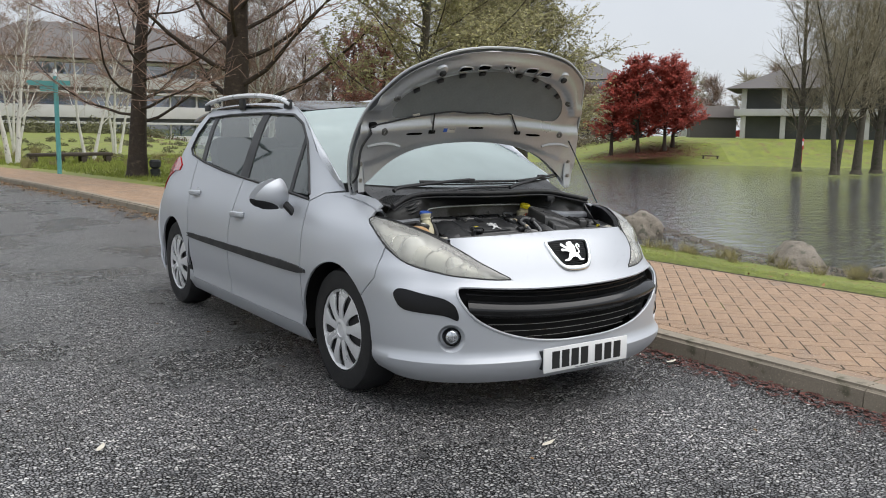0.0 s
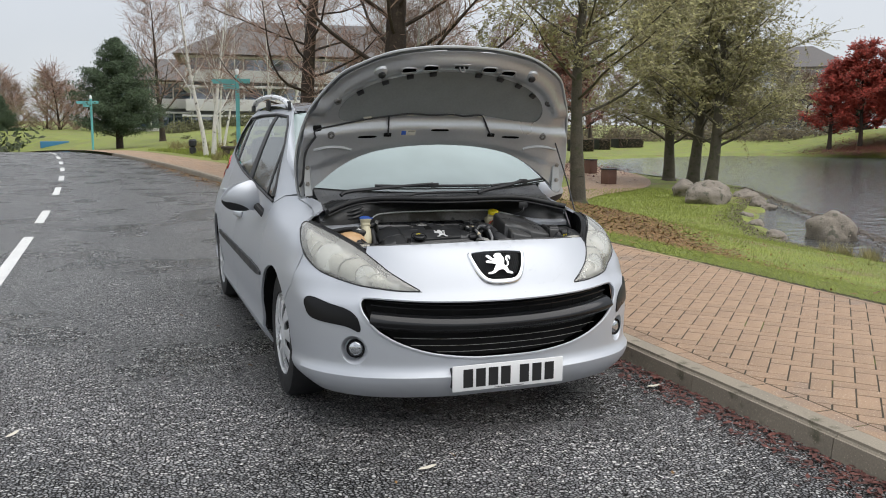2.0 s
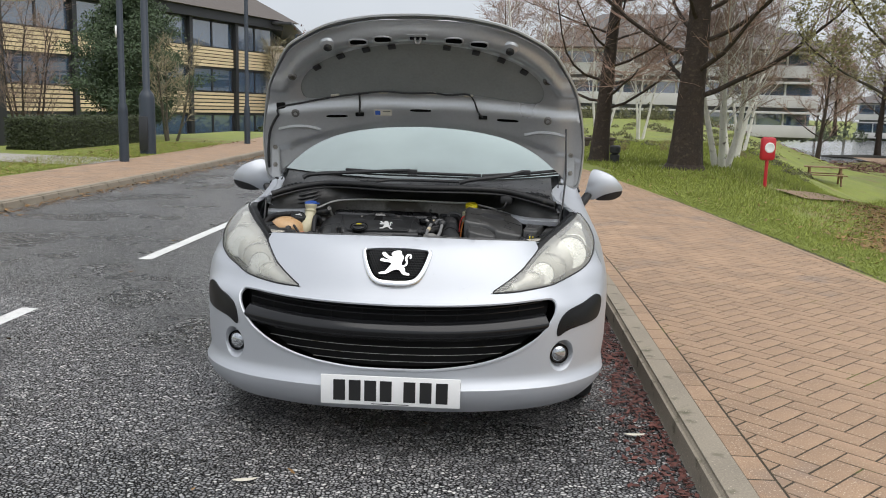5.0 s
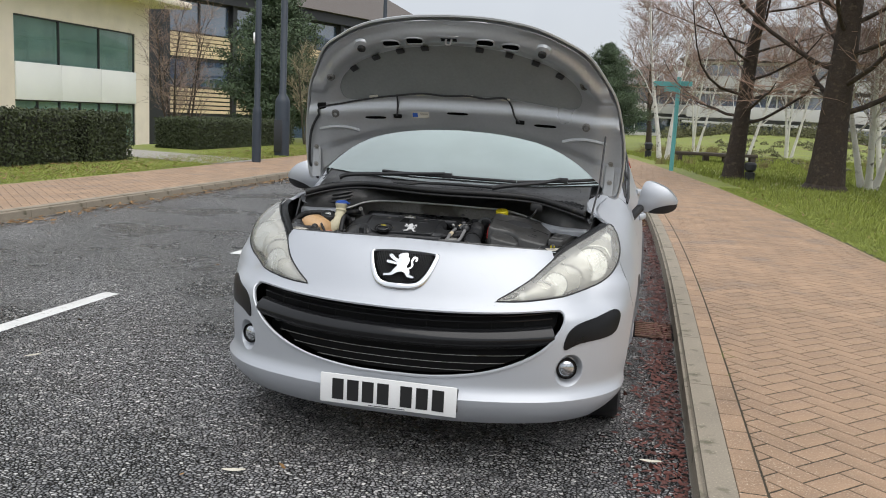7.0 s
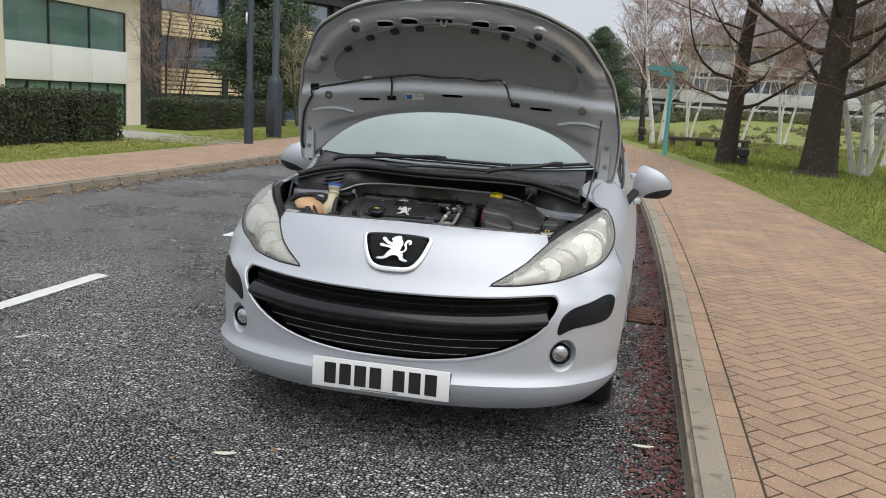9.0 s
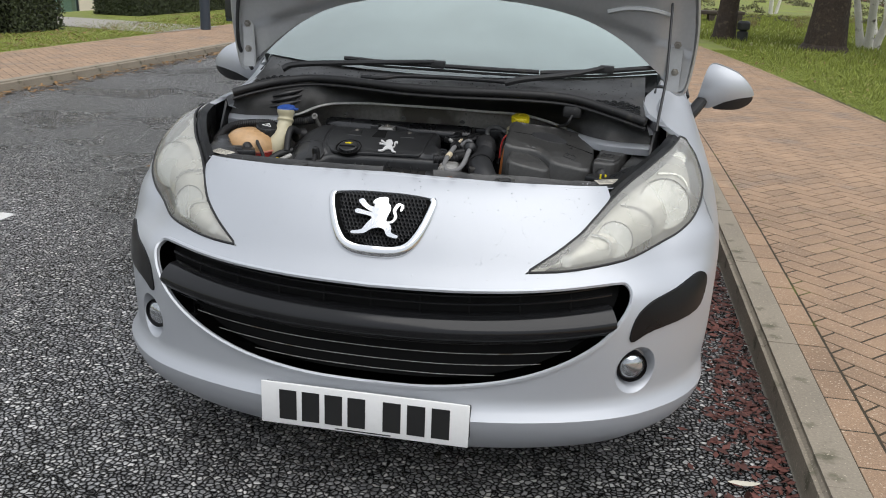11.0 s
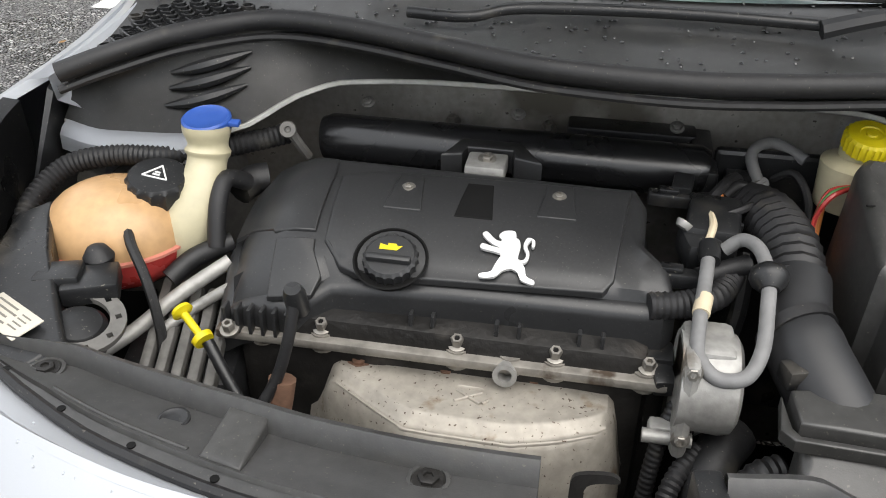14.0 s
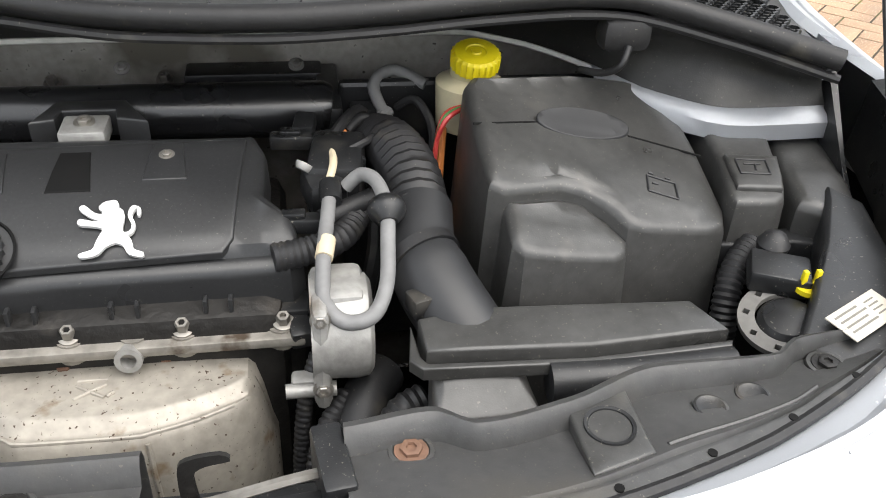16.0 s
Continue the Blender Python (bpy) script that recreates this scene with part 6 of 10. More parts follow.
COVER_Z = curve_table([(0.44, 0.728), (0.48, 0.742), (0.505, 0.758), (0.53, 0.775), (0.57, 0.796), (0.61, 0.811), (0.65, 0.819), (0.70, 0.822)])


def cover_z(x, y):
    """The cover's domed top, falling away at its belt end."""
    return COVER_Z(y) - 0.4 * max(0, -0.33 - x) - 2.0 * max(0, -0.36 - x) ** 1.5


outline = [(-0.385, 0.70), (-0.402, 0.66), (-0.404, 0.58), (-0.385, 0.50), (-0.36, 0.500), (-0.31, 0.498), (-0.285, 0.508), (-0.268, 0.520), (-0.15, 0.525), (0.0, 0.527), (0.055, 0.528), (0.066, 0.542), (0.060, 0.575), (0.034, 0.60), (0.036, 0.66), (0.026, 0.69), (-0.10, 0.694), (-0.25, 0.698)]
cover = mould("engine_cover", outline, cover_z, COVER, engine, 0.046, 0.014, 0.012, 0.002, "matt black ribbed engine cover")
mould("cover_panel", [(-0.292, 0.652), (-0.286, 0.56), (-0.264, 0.536), (-0.245, 0.530), (-0.12, 0.534), (-0.004, 0.538), (0.006, 0.550), (0.018, 0.672), (-0.10, 0.672), (-0.25, 0.668)], lambda x, y: cover_z(x, y) + 0.004, COVER, engine, 0.008, 0.003, 0.012)
mould("cover_wing", [(-0.376, 0.685), (-0.392, 0.65), (-0.394, 0.585), (-0.345, 0.572), (-0.342, 0.568), (-0.298, 0.570), (-0.300, 0.655), (-0.305, 0.685)], lambda x, y: cover_z(x, y) + 0.0038, COVER, engine, 0.006, 0.002, 0.02)
mould("cover_tongue", [(-0.338, 0.560), (-0.296, 0.562), (-0.294, 0.550), (-0.280, 0.526), (-0.286, 0.508), (-0.33, 0.502)], lambda x, y: cover_z(x, y) + 0.002, COVER, engine, 0.006, 0.002, 0.02)
# middle pocket is a flat black cap, its colour standing for recess shade
for x, y, dark in ((-0.215, 0.632, 0), (-0.140, 0.630, 1), (-0.056, 0.640, 0)):
    mould("cover_pocket", [(x - 0.020, y - 0.028), (x + 0.020, y - 0.028), (x + 0.014, y + 0.026), (x - 0.014, y + 0.026)], lambda x, y: cover_z(x, y) + (0.006 if not dark else 0.0055), DARK if dark else COVER, engine, 0.006, 0.002, 0.02)
    if not dark:
        bolt((x, y + 0.006, cover_z(x, y) + 0.006), engine, 0.005, 0.004, None, (0, -0.2, 1))
for i in range(6):
    clip_box("cover_fin", (-0.372 + 0.013 * i, 0.496, 0.732), (0.004, 0.014, 0.03), COVER, engine, 0, 0, 0.001)
# oil filler cap in its well
oc = (-0.213, 0.545)
oz = cover_z(*oc) + 0.004
TO = pose(oc[0], oc[1], oz + 0.001, 22, 0, 0)
bm = bmesh.new()
lathe(bm, [(0.030, -0.012), (0.036, 0.001), (0.038, 0.0028), (0.036, 0.0034), (0.033, -0.004), (0.02, -0.005)], 40, TO)
part("cap_well", bm, DARK, engine)
bm = bmesh.new()
fluted(bm, [(0.027, -0.01), (0.027, 0.006), (0.024, 0.009), (0.018, 0.0095), (0.004, 0.0095)], 20, TO)
box(bm, -0.023, 0.023, -0.011, -0.003, 0.007, 0.016, 0.003, m=TO)
oil = part("oil_filler_cap", bm, COVER, engine, "black oil filler cap with yellow mark")
bm = bmesh.new()
M = TO @ pose(0, 0.009, 0.0096)
sheet(bm, [(-0.012, -0.004), (0.006, -0.004), (0.011, 0.002), (0.006, 0.001), (0.004, 0.004), (-0.004, 0.004), (-0.004, 0.001), (-0.012, 0.003)], lambda u, v: (u, v, 0.0005), 0.02, thick=0.0004)
bmesh.ops.transform(bm, matrix=M, verts=bm.verts)
part("oil_mark", bm, YELLOW, engine)
emblem(engine, lambda u, v: Vector((-0.098 + u * 0.92 - 0.12 * v, 0.560 + v * 0.80, cover_z(-0.098, 0.560 + v * 0.80) + 0.0065)), 0.50, mat("satin_chrome", (0.78, 0.78, 0.77), 0.35, 0.3, var=0.03), 0.003, "cover_emblem")

# inlet rail behind the cover
bm = bmesh.new()
tube(bm, [(-0.355, 0.790, 0.800), (-0.345, 0.790, 0.801), (-0.1, 0.788, 0.801), (0.098, 0.786, 0.801), (0.104, 0.786, 0.80)], lambda u: 0.031 if 0.1 < u < 0.9 else 0.027, 24)
rail = part("inlet_rail", bm, mat("smooth_black_rail", (0.009, 0.0092, 0.010), 0.24, var=0.2, scale=9, spec=0.7, specks=(0.06, 0.058, 0.05), speck_scale=300, speck_at=0.69), engine, "round black inlet rail")
bm = bmesh.new()
box(bm, -0.345, 0.115, 0.815, 0.895, 0.775, 0.788, 0.003)
box(bm, 0.092, 0.118, 0.765, 0.895, 0.75, 0.81, 0.004)
box(bm, -0.06, 0.10, 0.86, 0.90, 0.77, 0.812, 0.004)
for i in range(18):
    box(bm, -0.33 + i * 0.024, -0.318 + i * 0.024, 0.812, 0.83, 0.785, 0.806, 0.001)
part("rail_flange", bm, BAYBLACK, engine)
for x, y in ((-0.352, 0.845), (-0.21, 0.882), (-0.085, 0.886), (0.105, 0.88)):
    bolt((x, y, 0.795), engine, 0.007, 0.012, None, (0, -0.4, 1))
bm = bmesh.new()
box(bm, -0.165, -0.120, 0.694, 0.735, 0.806, 0.826, 0.003, m=None)
part("rail_tab", bm, ALU, engine)
bolt((-0.142, 0.716, 0.826), engine, 0.007, 0.006, None, (0, -0.2, 1))
mould("tab_shroud", [(-0.195, 0.715), (-0.178, 0.765), (-0.108, 0.765), (-0.08, 0.712), (-0.112, 0.722), (-0.116, 0.742), (-0.168, 0.742), (-0.172, 0.722)], 0.828, COVER, engine, 0.03, 0.003, 0.02)

# head flange, bolts and clips under the cover
bm = bmesh.new()
box(bm, -0.385, 0.065, 0.489, 0.540, 0.708, 0.719, 0.003)
for x in (-0.34, -0.276, -0.138, -0.085, -0.042, 0.044):
    cyl(bm, (x, 0.507, 0.700), (x, 0.507, 0.721), 0.012, n=14)
part("head_flange", bm, mat("oily_aluminium", (0.24, 0.225, 0.20), 0.5, 0.4, var=0.4, scale=22, bump=0.3, bump_scale=160, spots=(0.07, 0.05, 0.035), spot_scale=26, spot_at=0.56), engine)
bm = bmesh.new()
box(bm, -0.375, 0.07, 0.512, 0.545, 0.719, 0.731, 0.004)
part("cover_gasket", bm, BAYBLACK, engine)
for x in (-0.366, -0.276, -0.138, -0.042, 0.046):
    bolt((x, 0.507 if x > -0.3 else 0.486, 0.722), engine, 0.0065, 0.013, None, (0, -0.3, 1))
for x in (-0.175, -0.09, -0.01):
    bm = bmesh.new()
    box(bm, x - 0.013, x - 0.009, 0.510, 0.520, 0.720, 0.750, 0.001)
    box(bm, x + 0.009, x + 0.013, 0.510, 0.520, 0.720, 0.750, 0.001)
    box(bm, x - 0.015, x + 0.015, 0.506, 0.522, 0.720, 0.731, 0.002)
    part("cover_clip", bm, COVER, engine)
bm = bmesh.new()
lathe(bm, [(0.012, -0.010), (0.012, 0.010), (0.007, 0.010), (0.006, -0.004)], 18, pose(-0.088, 0.494, 0.708, 80, 0, 0))
part("lifting_eye", bm, ALU, engine)

# exhaust heat shield: a flat-topped pressing with a stepped crease round its front
CREASE = curve_table([(-0.30, 0.505), (-0.262, 0.497), (-0.235, 0.480), (-0.182, 0.446), (-0.172, 0.441), (-0.08, 0.439), (-0.068, 0.441), (-0.006, 0.463), (0.014, 0.476), (0.04, 0.49)])
bm = bmesh.new()
rows = []
XS = [-0.292, -0.284, -0.274, -0.264, -0.256] + [-0.245 + 0.0105 * i for i in range(24)] + [0.006, 0.012, 0.018, 0.024, 0.03, 0.034]
for x in XS:
    yc = CREASE(x)
    e = ease(-0.258, -0.292, x) if x < -0.2 else 0.0
    f = ease(0.008, 0.036, x)
    row = []
    for y, z in ((0.556, 0.688), (0.540, 0.694), (0.515, 0.693), (yc + 0.030, 0.690), (yc + 0.004, 0.690), (yc - 0.001, 0.6885), (yc - 0.007, 0.681), (yc - 0.012, 0.679), (yc - 0.016, 0.680), (yc - 0.021, 0.675), (yc - 0.027, 0.655), (yc - 0.034, 0.61), (yc - 0.04, 0.47)):
        row.append(bm.verts.new((x, y + 0.012 * e + 0.02 * f * (1 if y < yc else 0.2), z - (0.055 * e + 0.09 * f ** 2) * (1 if z > 0.6 else 0.2) + 0.0015 * noise.noise((x * 30, y * 30, 1)))))
    rows.append(row)
for a, b in zip(rows, rows[1:]):
    for k in range(len(a) - 1):
        bm.faces.new((a[k], a[k + 1], b[k + 1], b[k]))
bm.faces.new(rows[0][::-1])
bm.faces.new(rows[-1])
bmesh.ops.recalc_face_normals(bm, faces=list(bm.faces))
shield = part("heat_shield", bm, SHIELD, engine, "stained pressed steel exhaust heat shield")
for x, y in ((-0.238, 0.503), (-0.148, 0.505), (-0.060, 0.507)):
    bolt((x, y, 0.689), engine, 0.008, 0.006, RUST, (0, -0.1, 1))
bm = bmesh.new()
for a, b in (((-0.133, 0.462), (-0.108, 0.478)), ((-0.133, 0.478), (-0.108, 0.462)), ((-0.133, 0.484), (-0.108, 0.484)), ((-0.106, 0.463), (-0.101, 0.468))):
    cyl(bm, (*a, 0.6905), (*b, 0.6905), 0.0018, n=8)
part("pressed_mark", bm, SHIELD, engine)
# thin beads added to draw highlights along the crease and the raised end block's seam
pipe("pressed_bead", [(x, CREASE(x) - 0.0155, 0.6795) for x in (-0.255, -0.235, -0.205, -0.182, -0.172, -0.13, -0.08, -0.068, -0.03, 0.0)], 0.0022, SHIELD, engine, 8, 3)
pipe("pressed_bead", [(-0.069, CREASE(-0.069) - 0.022, 0.675), (-0.066, CREASE(-0.066) - 0.031, 0.64), (-0.063, CREASE(-0.063) - 0.036, 0.58)], 0.0024, SHIELD, engine, 8, 4)
# looms, connectors and a black lining between engine and battery
bm = bmesh.new()
box(bm, 0.115, 0.46, 0.80, 0.815, 0.45, 0.825, 0.006)
part("bulkhead_lining", bm, BAYBLACK, car, smooth=False)
for pts, r_, m_ in (([(0.095, 0.69, 0.80), (0.115, 0.72, 0.815), (0.135, 0.76, 0.81), (0.15, 0.79, 0.78)], 0.006, RUBBER), ([(0.205, 0.70, 0.74), (0.215, 0.74, 0.79), (0.20, 0.77, 0.815), (0.18, 0.785, 0.80)], 0.005, RUBBER),
                    ([(0.085, 0.64, 0.785), (0.105, 0.66, 0.805), (0.135, 0.675, 0.815), (0.150, 0.70, 0.81)], 0.0045, RUBBER), ([(0.10, 0.70, 0.77), (0.13, 0.73, 0.79), (0.17, 0.775, 0.80)], 0.007, HOSE),
                    ([(0.125, 0.60, 0.66), (0.14, 0.62, 0.72), (0.145, 0.66, 0.77)], 0.009, RUBBER), ([(0.075, 0.52, 0.70), (0.085, 0.55, 0.67), (0.10, 0.60, 0.62)], 0.007, RUBBER),
                    ([(0.09, 0.60, 0.80), (0.10, 0.63, 0.815), (0.10, 0.67, 0.81)], 0.004, BEIGE), ([(0.215, 0.68, 0.70), (0.218, 0.70, 0.76), (0.225, 0.73, 0.80)], 0.004, ORANGE)):
    pipe("cable", pts, r_, m_, engine, 8)
corrugated("loom_sleeve", [(0.075, 0.487, 0.70), (0.062, 0.47, 0.66), (0.055, 0.455, 0.60), (0.054, 0.45, 0.54)], 0.0085, RUBBER, engine, 0.006, 0.12)
for c_, s_, a_ in (((0.098, 0.705, 0.80), (0.03, 0.022, 0.02), 15), ((0.075, 0.725, 0.81), (0.022, 0.03, 0.018), -10), ((0.118, 0.655, 0.80), (0.026, 0.02, 0.022), 30), ((0.142, 0.785, 0.79), (0.03, 0.02, 0.03), 0), ((0.06, 0.505, 0.715), (0.02, 0.03, 0.02), 10)):
    clip_box("connector", c_, s_, BAYBLACK, engine, a_, 10)
for i in range(3):
    bolt((-0.31 + 0.19 * i, 0.83, 0.835), car, 0.006, 0.006, DIRTY, (0, -0.6, 1))
# front pipe pieces in the dark below
pipe("exhaust_sensor", [(-0.30, 0.45, 0.70), (-0.305, 0.44, 0.665), (-0.315, 0.42, 0.62)], 0.014, RUST, engine)
pipe("sensor_boot", [(-0.315, 0.42, 0.635), (-0.325, 0.40, 0.60), (-0.33, 0.40, 0.55)], 0.012, RUBBER, engine)
pipe("sensor_wire", [(-0.287, 0.468, 0.785), (-0.292, 0.455, 0.745), (-0.305, 0.44, 0.70), (-0.33, 0.41, 0.66)], 0.006, RUBBER, engine)
bm = bmesh.new()
lathe(bm, [(0.011, -0.02), (0.011, 0.006), (0.008, 0.014)], 12, pose(-0.287, 0.470, 0.784, 20, 0, 0))
part("breather_stub", bm, COVER, engine)

# vacuum pump and grey hose
bm = bmesh.new()
lathe(bm, [(0.046, -0.05), (0.048, -0.01), (0.046, 0.0), (0.04, 0.004), (0.012, 0.005)], 32, pose(0.120, 0.492, 0.728, 0, 90, 0))
box(bm, 0.070, 0.086, 0.448, 0.525, 0.665, 0.775, 0.008)
box(bm, 0.08, 0.118, 0.47, 0.525, 0.74, 0.776, 0.008)
pump = part("vacuum_pump", bm, ALU, engine, "round cast aluminium pump")
for y, z in ((0.452, 0.69), (0.456, 0.765)):
    bolt((0.078, y, z), engine, 0.006, 0.008, None, (0, -1, 0.2))
pipe("vacuum_hose", [(0.098, 0.612, 0.795), (0.095, 0.596, 0.806), (0.090, 0.555, 0.80), (0.084, 0.51, 0.787), (0.083, 0.475, 0.770), (0.098, 0.455, 0.762), (0.122, 0.455, 0.766), (0.136, 0.478, 0.780), (0.141, 0.515, 0.800), (0.143, 0.545, 0.814), (0.138, 0.580, 0.822), (0.125, 0.600, 0.820), (0.110, 0.602, 0.806)], 0.0068, HOSE, engine, 12, 8, "grey rubber vacuum hose")
pipe("hose_band", [(0.0885, 0.533, 0.7935), (0.0845, 0.512, 0.788)], 0.0082, BEIGE, engine, 12, 2)
bm = bmesh.new()
lathe(bm, [(0.009, -0.014), (0.016, -0.006), (0.018, 0.0), (0.016, 0.007), (0.009, 0.013)], 24, Matrix.Translation((0.143, 0.545, 0.814)) @ Vector((0, 0.9, 0.4)).to_track_quat("Z", "Y").to_matrix().to_4x4())
part("hose_valve", bm, BAYBLACK, engine)
bm = bmesh.new()
lathe(bm, [(0.010, -0.012), (0.011, 0.0), (0.010, 0.012)], 16, Matrix.Translation((0.095, 0.592, 0.806)) @ Vector((0, 0.9, 0.25)).to_track_quat("Z", "Y").to_matrix().to_4x4())
part("hose_collar", bm, BAYBLACK, engine)
# throttle body, connectors and short hoses
clip_box("throttle_body", (0.105, 0.665, 0.785), (0.055, 0.085, 0.06), BAYBLACK, engine, -8, 0, 0.008)
clip_box("throttle_motor", (0.09, 0.628, 0.79), (0.04, 0.05, 0.035), BAYBLACK, engine, 12, 0, 0.01)
bm = bmesh.new()
lathe(bm, [(0.007, -0.004), (0.009, 0.0), (0.009, 0.003), (0.003, 0.004)], 20, pose(0.072, 0.634, 0.812, -30, 35, 0))
part("throttle_disc", bm, ALU, engine)
for y, z, w in ((0.712, 0.800, 0.055), (0.575, 0.785, 0.06)):
    clip_box("connector", (0.066, y, z), (w, 0.017, 0.016), BAYBLACK, engine, -3, 0, 0.003)
    clip_box("connector_tab", (0.060, y, z + 0.010), (0.022, 0.012, 0.007), BAYBLACK, engine, -3, 0, 0.002)
pipe("orange_lead", [(0.092, 0.712, 0.801), (0.106, 0.712, 0.803), (0.118, 0.716, 0.806)], 0.004, ORANGE, engine)
pipe("lead_loop", [(0.118, 0.716, 0.806), (0.135, 0.735, 0.812), (0.150, 0.735, 0.805), (0.152, 0.71, 0.79)], 0.006, RUBBER, engine)
corrugated("breather_hose", [(0.040, 0.535, 0.775), (0.075, 0.545, 0.775), (0.105, 0.562, 0.778), (0.122, 0.60, 0.78)], 0.014, RUBBER, engine, 0.006, 0.1)
pipe("link_hose", [(0.085, 0.575, 0.787), (0.11, 0.588, 0.79), (0.135, 0.598, 0.795)], 0.010, RUBBER, engine)

# air intake: corrugated hose, elbow, duct
corrugated("intake_hose", [(0.150, 0.735, 0.785), (0.165, 0.69, 0.798), (0.176, 0.63, 0.798), (0.178, 0.575, 0.785)], 0.031, RUBBER, engine, 0.012, 0.09, "black corrugated intake hose")
bm = bmesh.new()
tube(bm, spline([(0.180, 0.585, 0.788), (0.176, 0.545, 0.776), (0.180, 0.51, 0.764), (0.194, 0.478, 0.748), (0.212, 0.452, 0.728), (0.226, 0.432, 0.706)], 6), lambda u: 0.031 + 0.005 * ease(0.25, 0.4, u) - 0.003 * ease(0.6, 1, u), 20)
elbow = part("intake_elbow", bm, TRIM, engine, "black plastic intake elbow")
pipe("elbow_band", [(0.172, 0.532, 0.771), (0.176, 0.522, 0.768)], 0.037, RUBBER, engine, 24, 2)
clip_box("elbow_clip", (0.165, 0.470, 0.765), (0.022, 0.022, 0.02), BAYBLACK, engine, 20)
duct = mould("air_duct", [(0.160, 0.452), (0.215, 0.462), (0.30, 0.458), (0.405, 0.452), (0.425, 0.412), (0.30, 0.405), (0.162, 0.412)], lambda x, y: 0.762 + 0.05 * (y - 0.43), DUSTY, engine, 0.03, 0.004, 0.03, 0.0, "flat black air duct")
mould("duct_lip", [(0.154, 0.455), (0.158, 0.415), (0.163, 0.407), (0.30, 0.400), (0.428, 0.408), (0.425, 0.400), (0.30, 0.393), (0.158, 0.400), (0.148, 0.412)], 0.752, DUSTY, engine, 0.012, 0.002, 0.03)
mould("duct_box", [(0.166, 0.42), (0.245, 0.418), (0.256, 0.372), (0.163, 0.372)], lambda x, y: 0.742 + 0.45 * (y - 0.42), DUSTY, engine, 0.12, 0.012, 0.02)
pipe("duct_snorkel", [(0.262, 0.392, 0.735), (0.34, 0.390, 0.735), (0.425, 0.392, 0.735)], 0.018, BAYBLACK, engine, 14)
# hoses below the duct
pipe("radiator_hose", [(0.135, 0.50, 0.66), (0.115, 0.465, 0.655), (0.108, 0.43, 0.63), (0.125, 0.395, 0.60), (0.165, 0.37, 0.57)], 0.023, RUBBER, engine, 16, 6, "thick black radiator hose")
corrugated("wiring_hose", [(0.165, 0.43, 0.69), (0.143, 0.42, 0.685), (0.128, 0.405, 0.665), (0.136, 0.385, 0.645), (0.165, 0.37, 0.63)], 0.015, RUBBER, engine, 0.007, 0.12)
corrugated("loom", [(0.100, 0.47, 0.665), (0.078, 0.44, 0.65), (0.066, 0.41, 0.62), (0.062, 0.37, 0.57)], 0.010, RUBBER, engine, 0.006, 0.15)
clip_box("hose_bracket", (0.148, 0.405, 0.685), (0.035, 0.012, 0.02), BAYBLACK, engine, 25)
bm = bmesh.new()
lathe(bm, [(0.020, -0.01), (0.022, 0.0), (0.020, 0.01), (0.015, 0.01), (0.014, -0.01)], 18, pose(0.143, 0.385, 0.675, 60, 20, 0))
part("pipe_ring", bm, BAYBLACK, engine)
bm = bmesh.new()
box(bm, 0.05, 0.085, 0.462, 0.48, 0.67, 0.69, 0.004)
cyl(bm, (0.045, 0.462, 0.68), (0.09, 0.462, 0.68), 0.007, n=10)
part("link_bracket", bm, ALU, engine)

# battery box
def bz(x, y):
    return 0.742 - 0.219 * x + 0.26 * y


batt = new("battery_box")
batt.parent = car
batt["label"] = "black moulded battery cover"
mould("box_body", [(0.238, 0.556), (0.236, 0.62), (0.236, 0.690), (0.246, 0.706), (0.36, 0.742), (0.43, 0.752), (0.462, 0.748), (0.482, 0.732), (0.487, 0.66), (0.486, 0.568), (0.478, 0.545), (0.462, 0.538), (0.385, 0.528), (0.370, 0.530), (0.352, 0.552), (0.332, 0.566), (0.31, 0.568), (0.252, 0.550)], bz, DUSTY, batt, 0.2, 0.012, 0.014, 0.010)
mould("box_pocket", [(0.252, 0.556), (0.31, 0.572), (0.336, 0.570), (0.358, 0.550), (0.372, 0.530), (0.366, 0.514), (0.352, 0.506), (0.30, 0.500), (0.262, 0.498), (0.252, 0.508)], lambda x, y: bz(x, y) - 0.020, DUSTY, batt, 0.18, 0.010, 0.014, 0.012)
mould("finger_grip", [(0.357 + 0.052 * math.cos(a * math.pi / 12), 0.655 + 0.018 * math.sin(a * math.pi / 12) + 0.08 * (0.052 * math.cos(a * math.pi / 12))) for a in range(24)], lambda x, y: bz(x, y) + 0.002 + 0.18 * (y - 0.64), TRIM, batt, 0.010, 0.0015, 0.01)
bm = bmesh.new()
for a, b in (((0.409, 0.596), (0.438, 0.590)), ((0.409, 0.596), (0.404, 0.574)), ((0.438, 0.590), (0.434, 0.568)), ((0.404, 0.574), (0.434, 0.568)), ((0.412, 0.600), (0.417, 0.599)), ((0.429, 0.596), (0.434, 0.595)), ((0.412, 0.586), (0.418, 0.585))):
    cyl(bm, (*a, bz(*a) + 0.0005), (*b, bz(*b) + 0.0005), 0.0011, n=6)
part("battery_mark", bm, TRIM, batt)
for a, b in (((0.236, 0.630), (0.308, 0.650)), ((0.406, 0.652), (0.486, 0.640))):
    bm = bmesh.new()
    cyl(bm, (*a, bz(*a)), (*b, bz(*b)), 0.0012, n=6)
    part("box_seam", bm, DARK, batt)
# fuse box
fuse = new("fuse_box")
fuse.parent = car
fuse["label"] = "black fuse box with lid"
def fz(x, y):
    return 0.803 + 0.12 * (y - 0.62) - 0.05 * (x - 0.54)


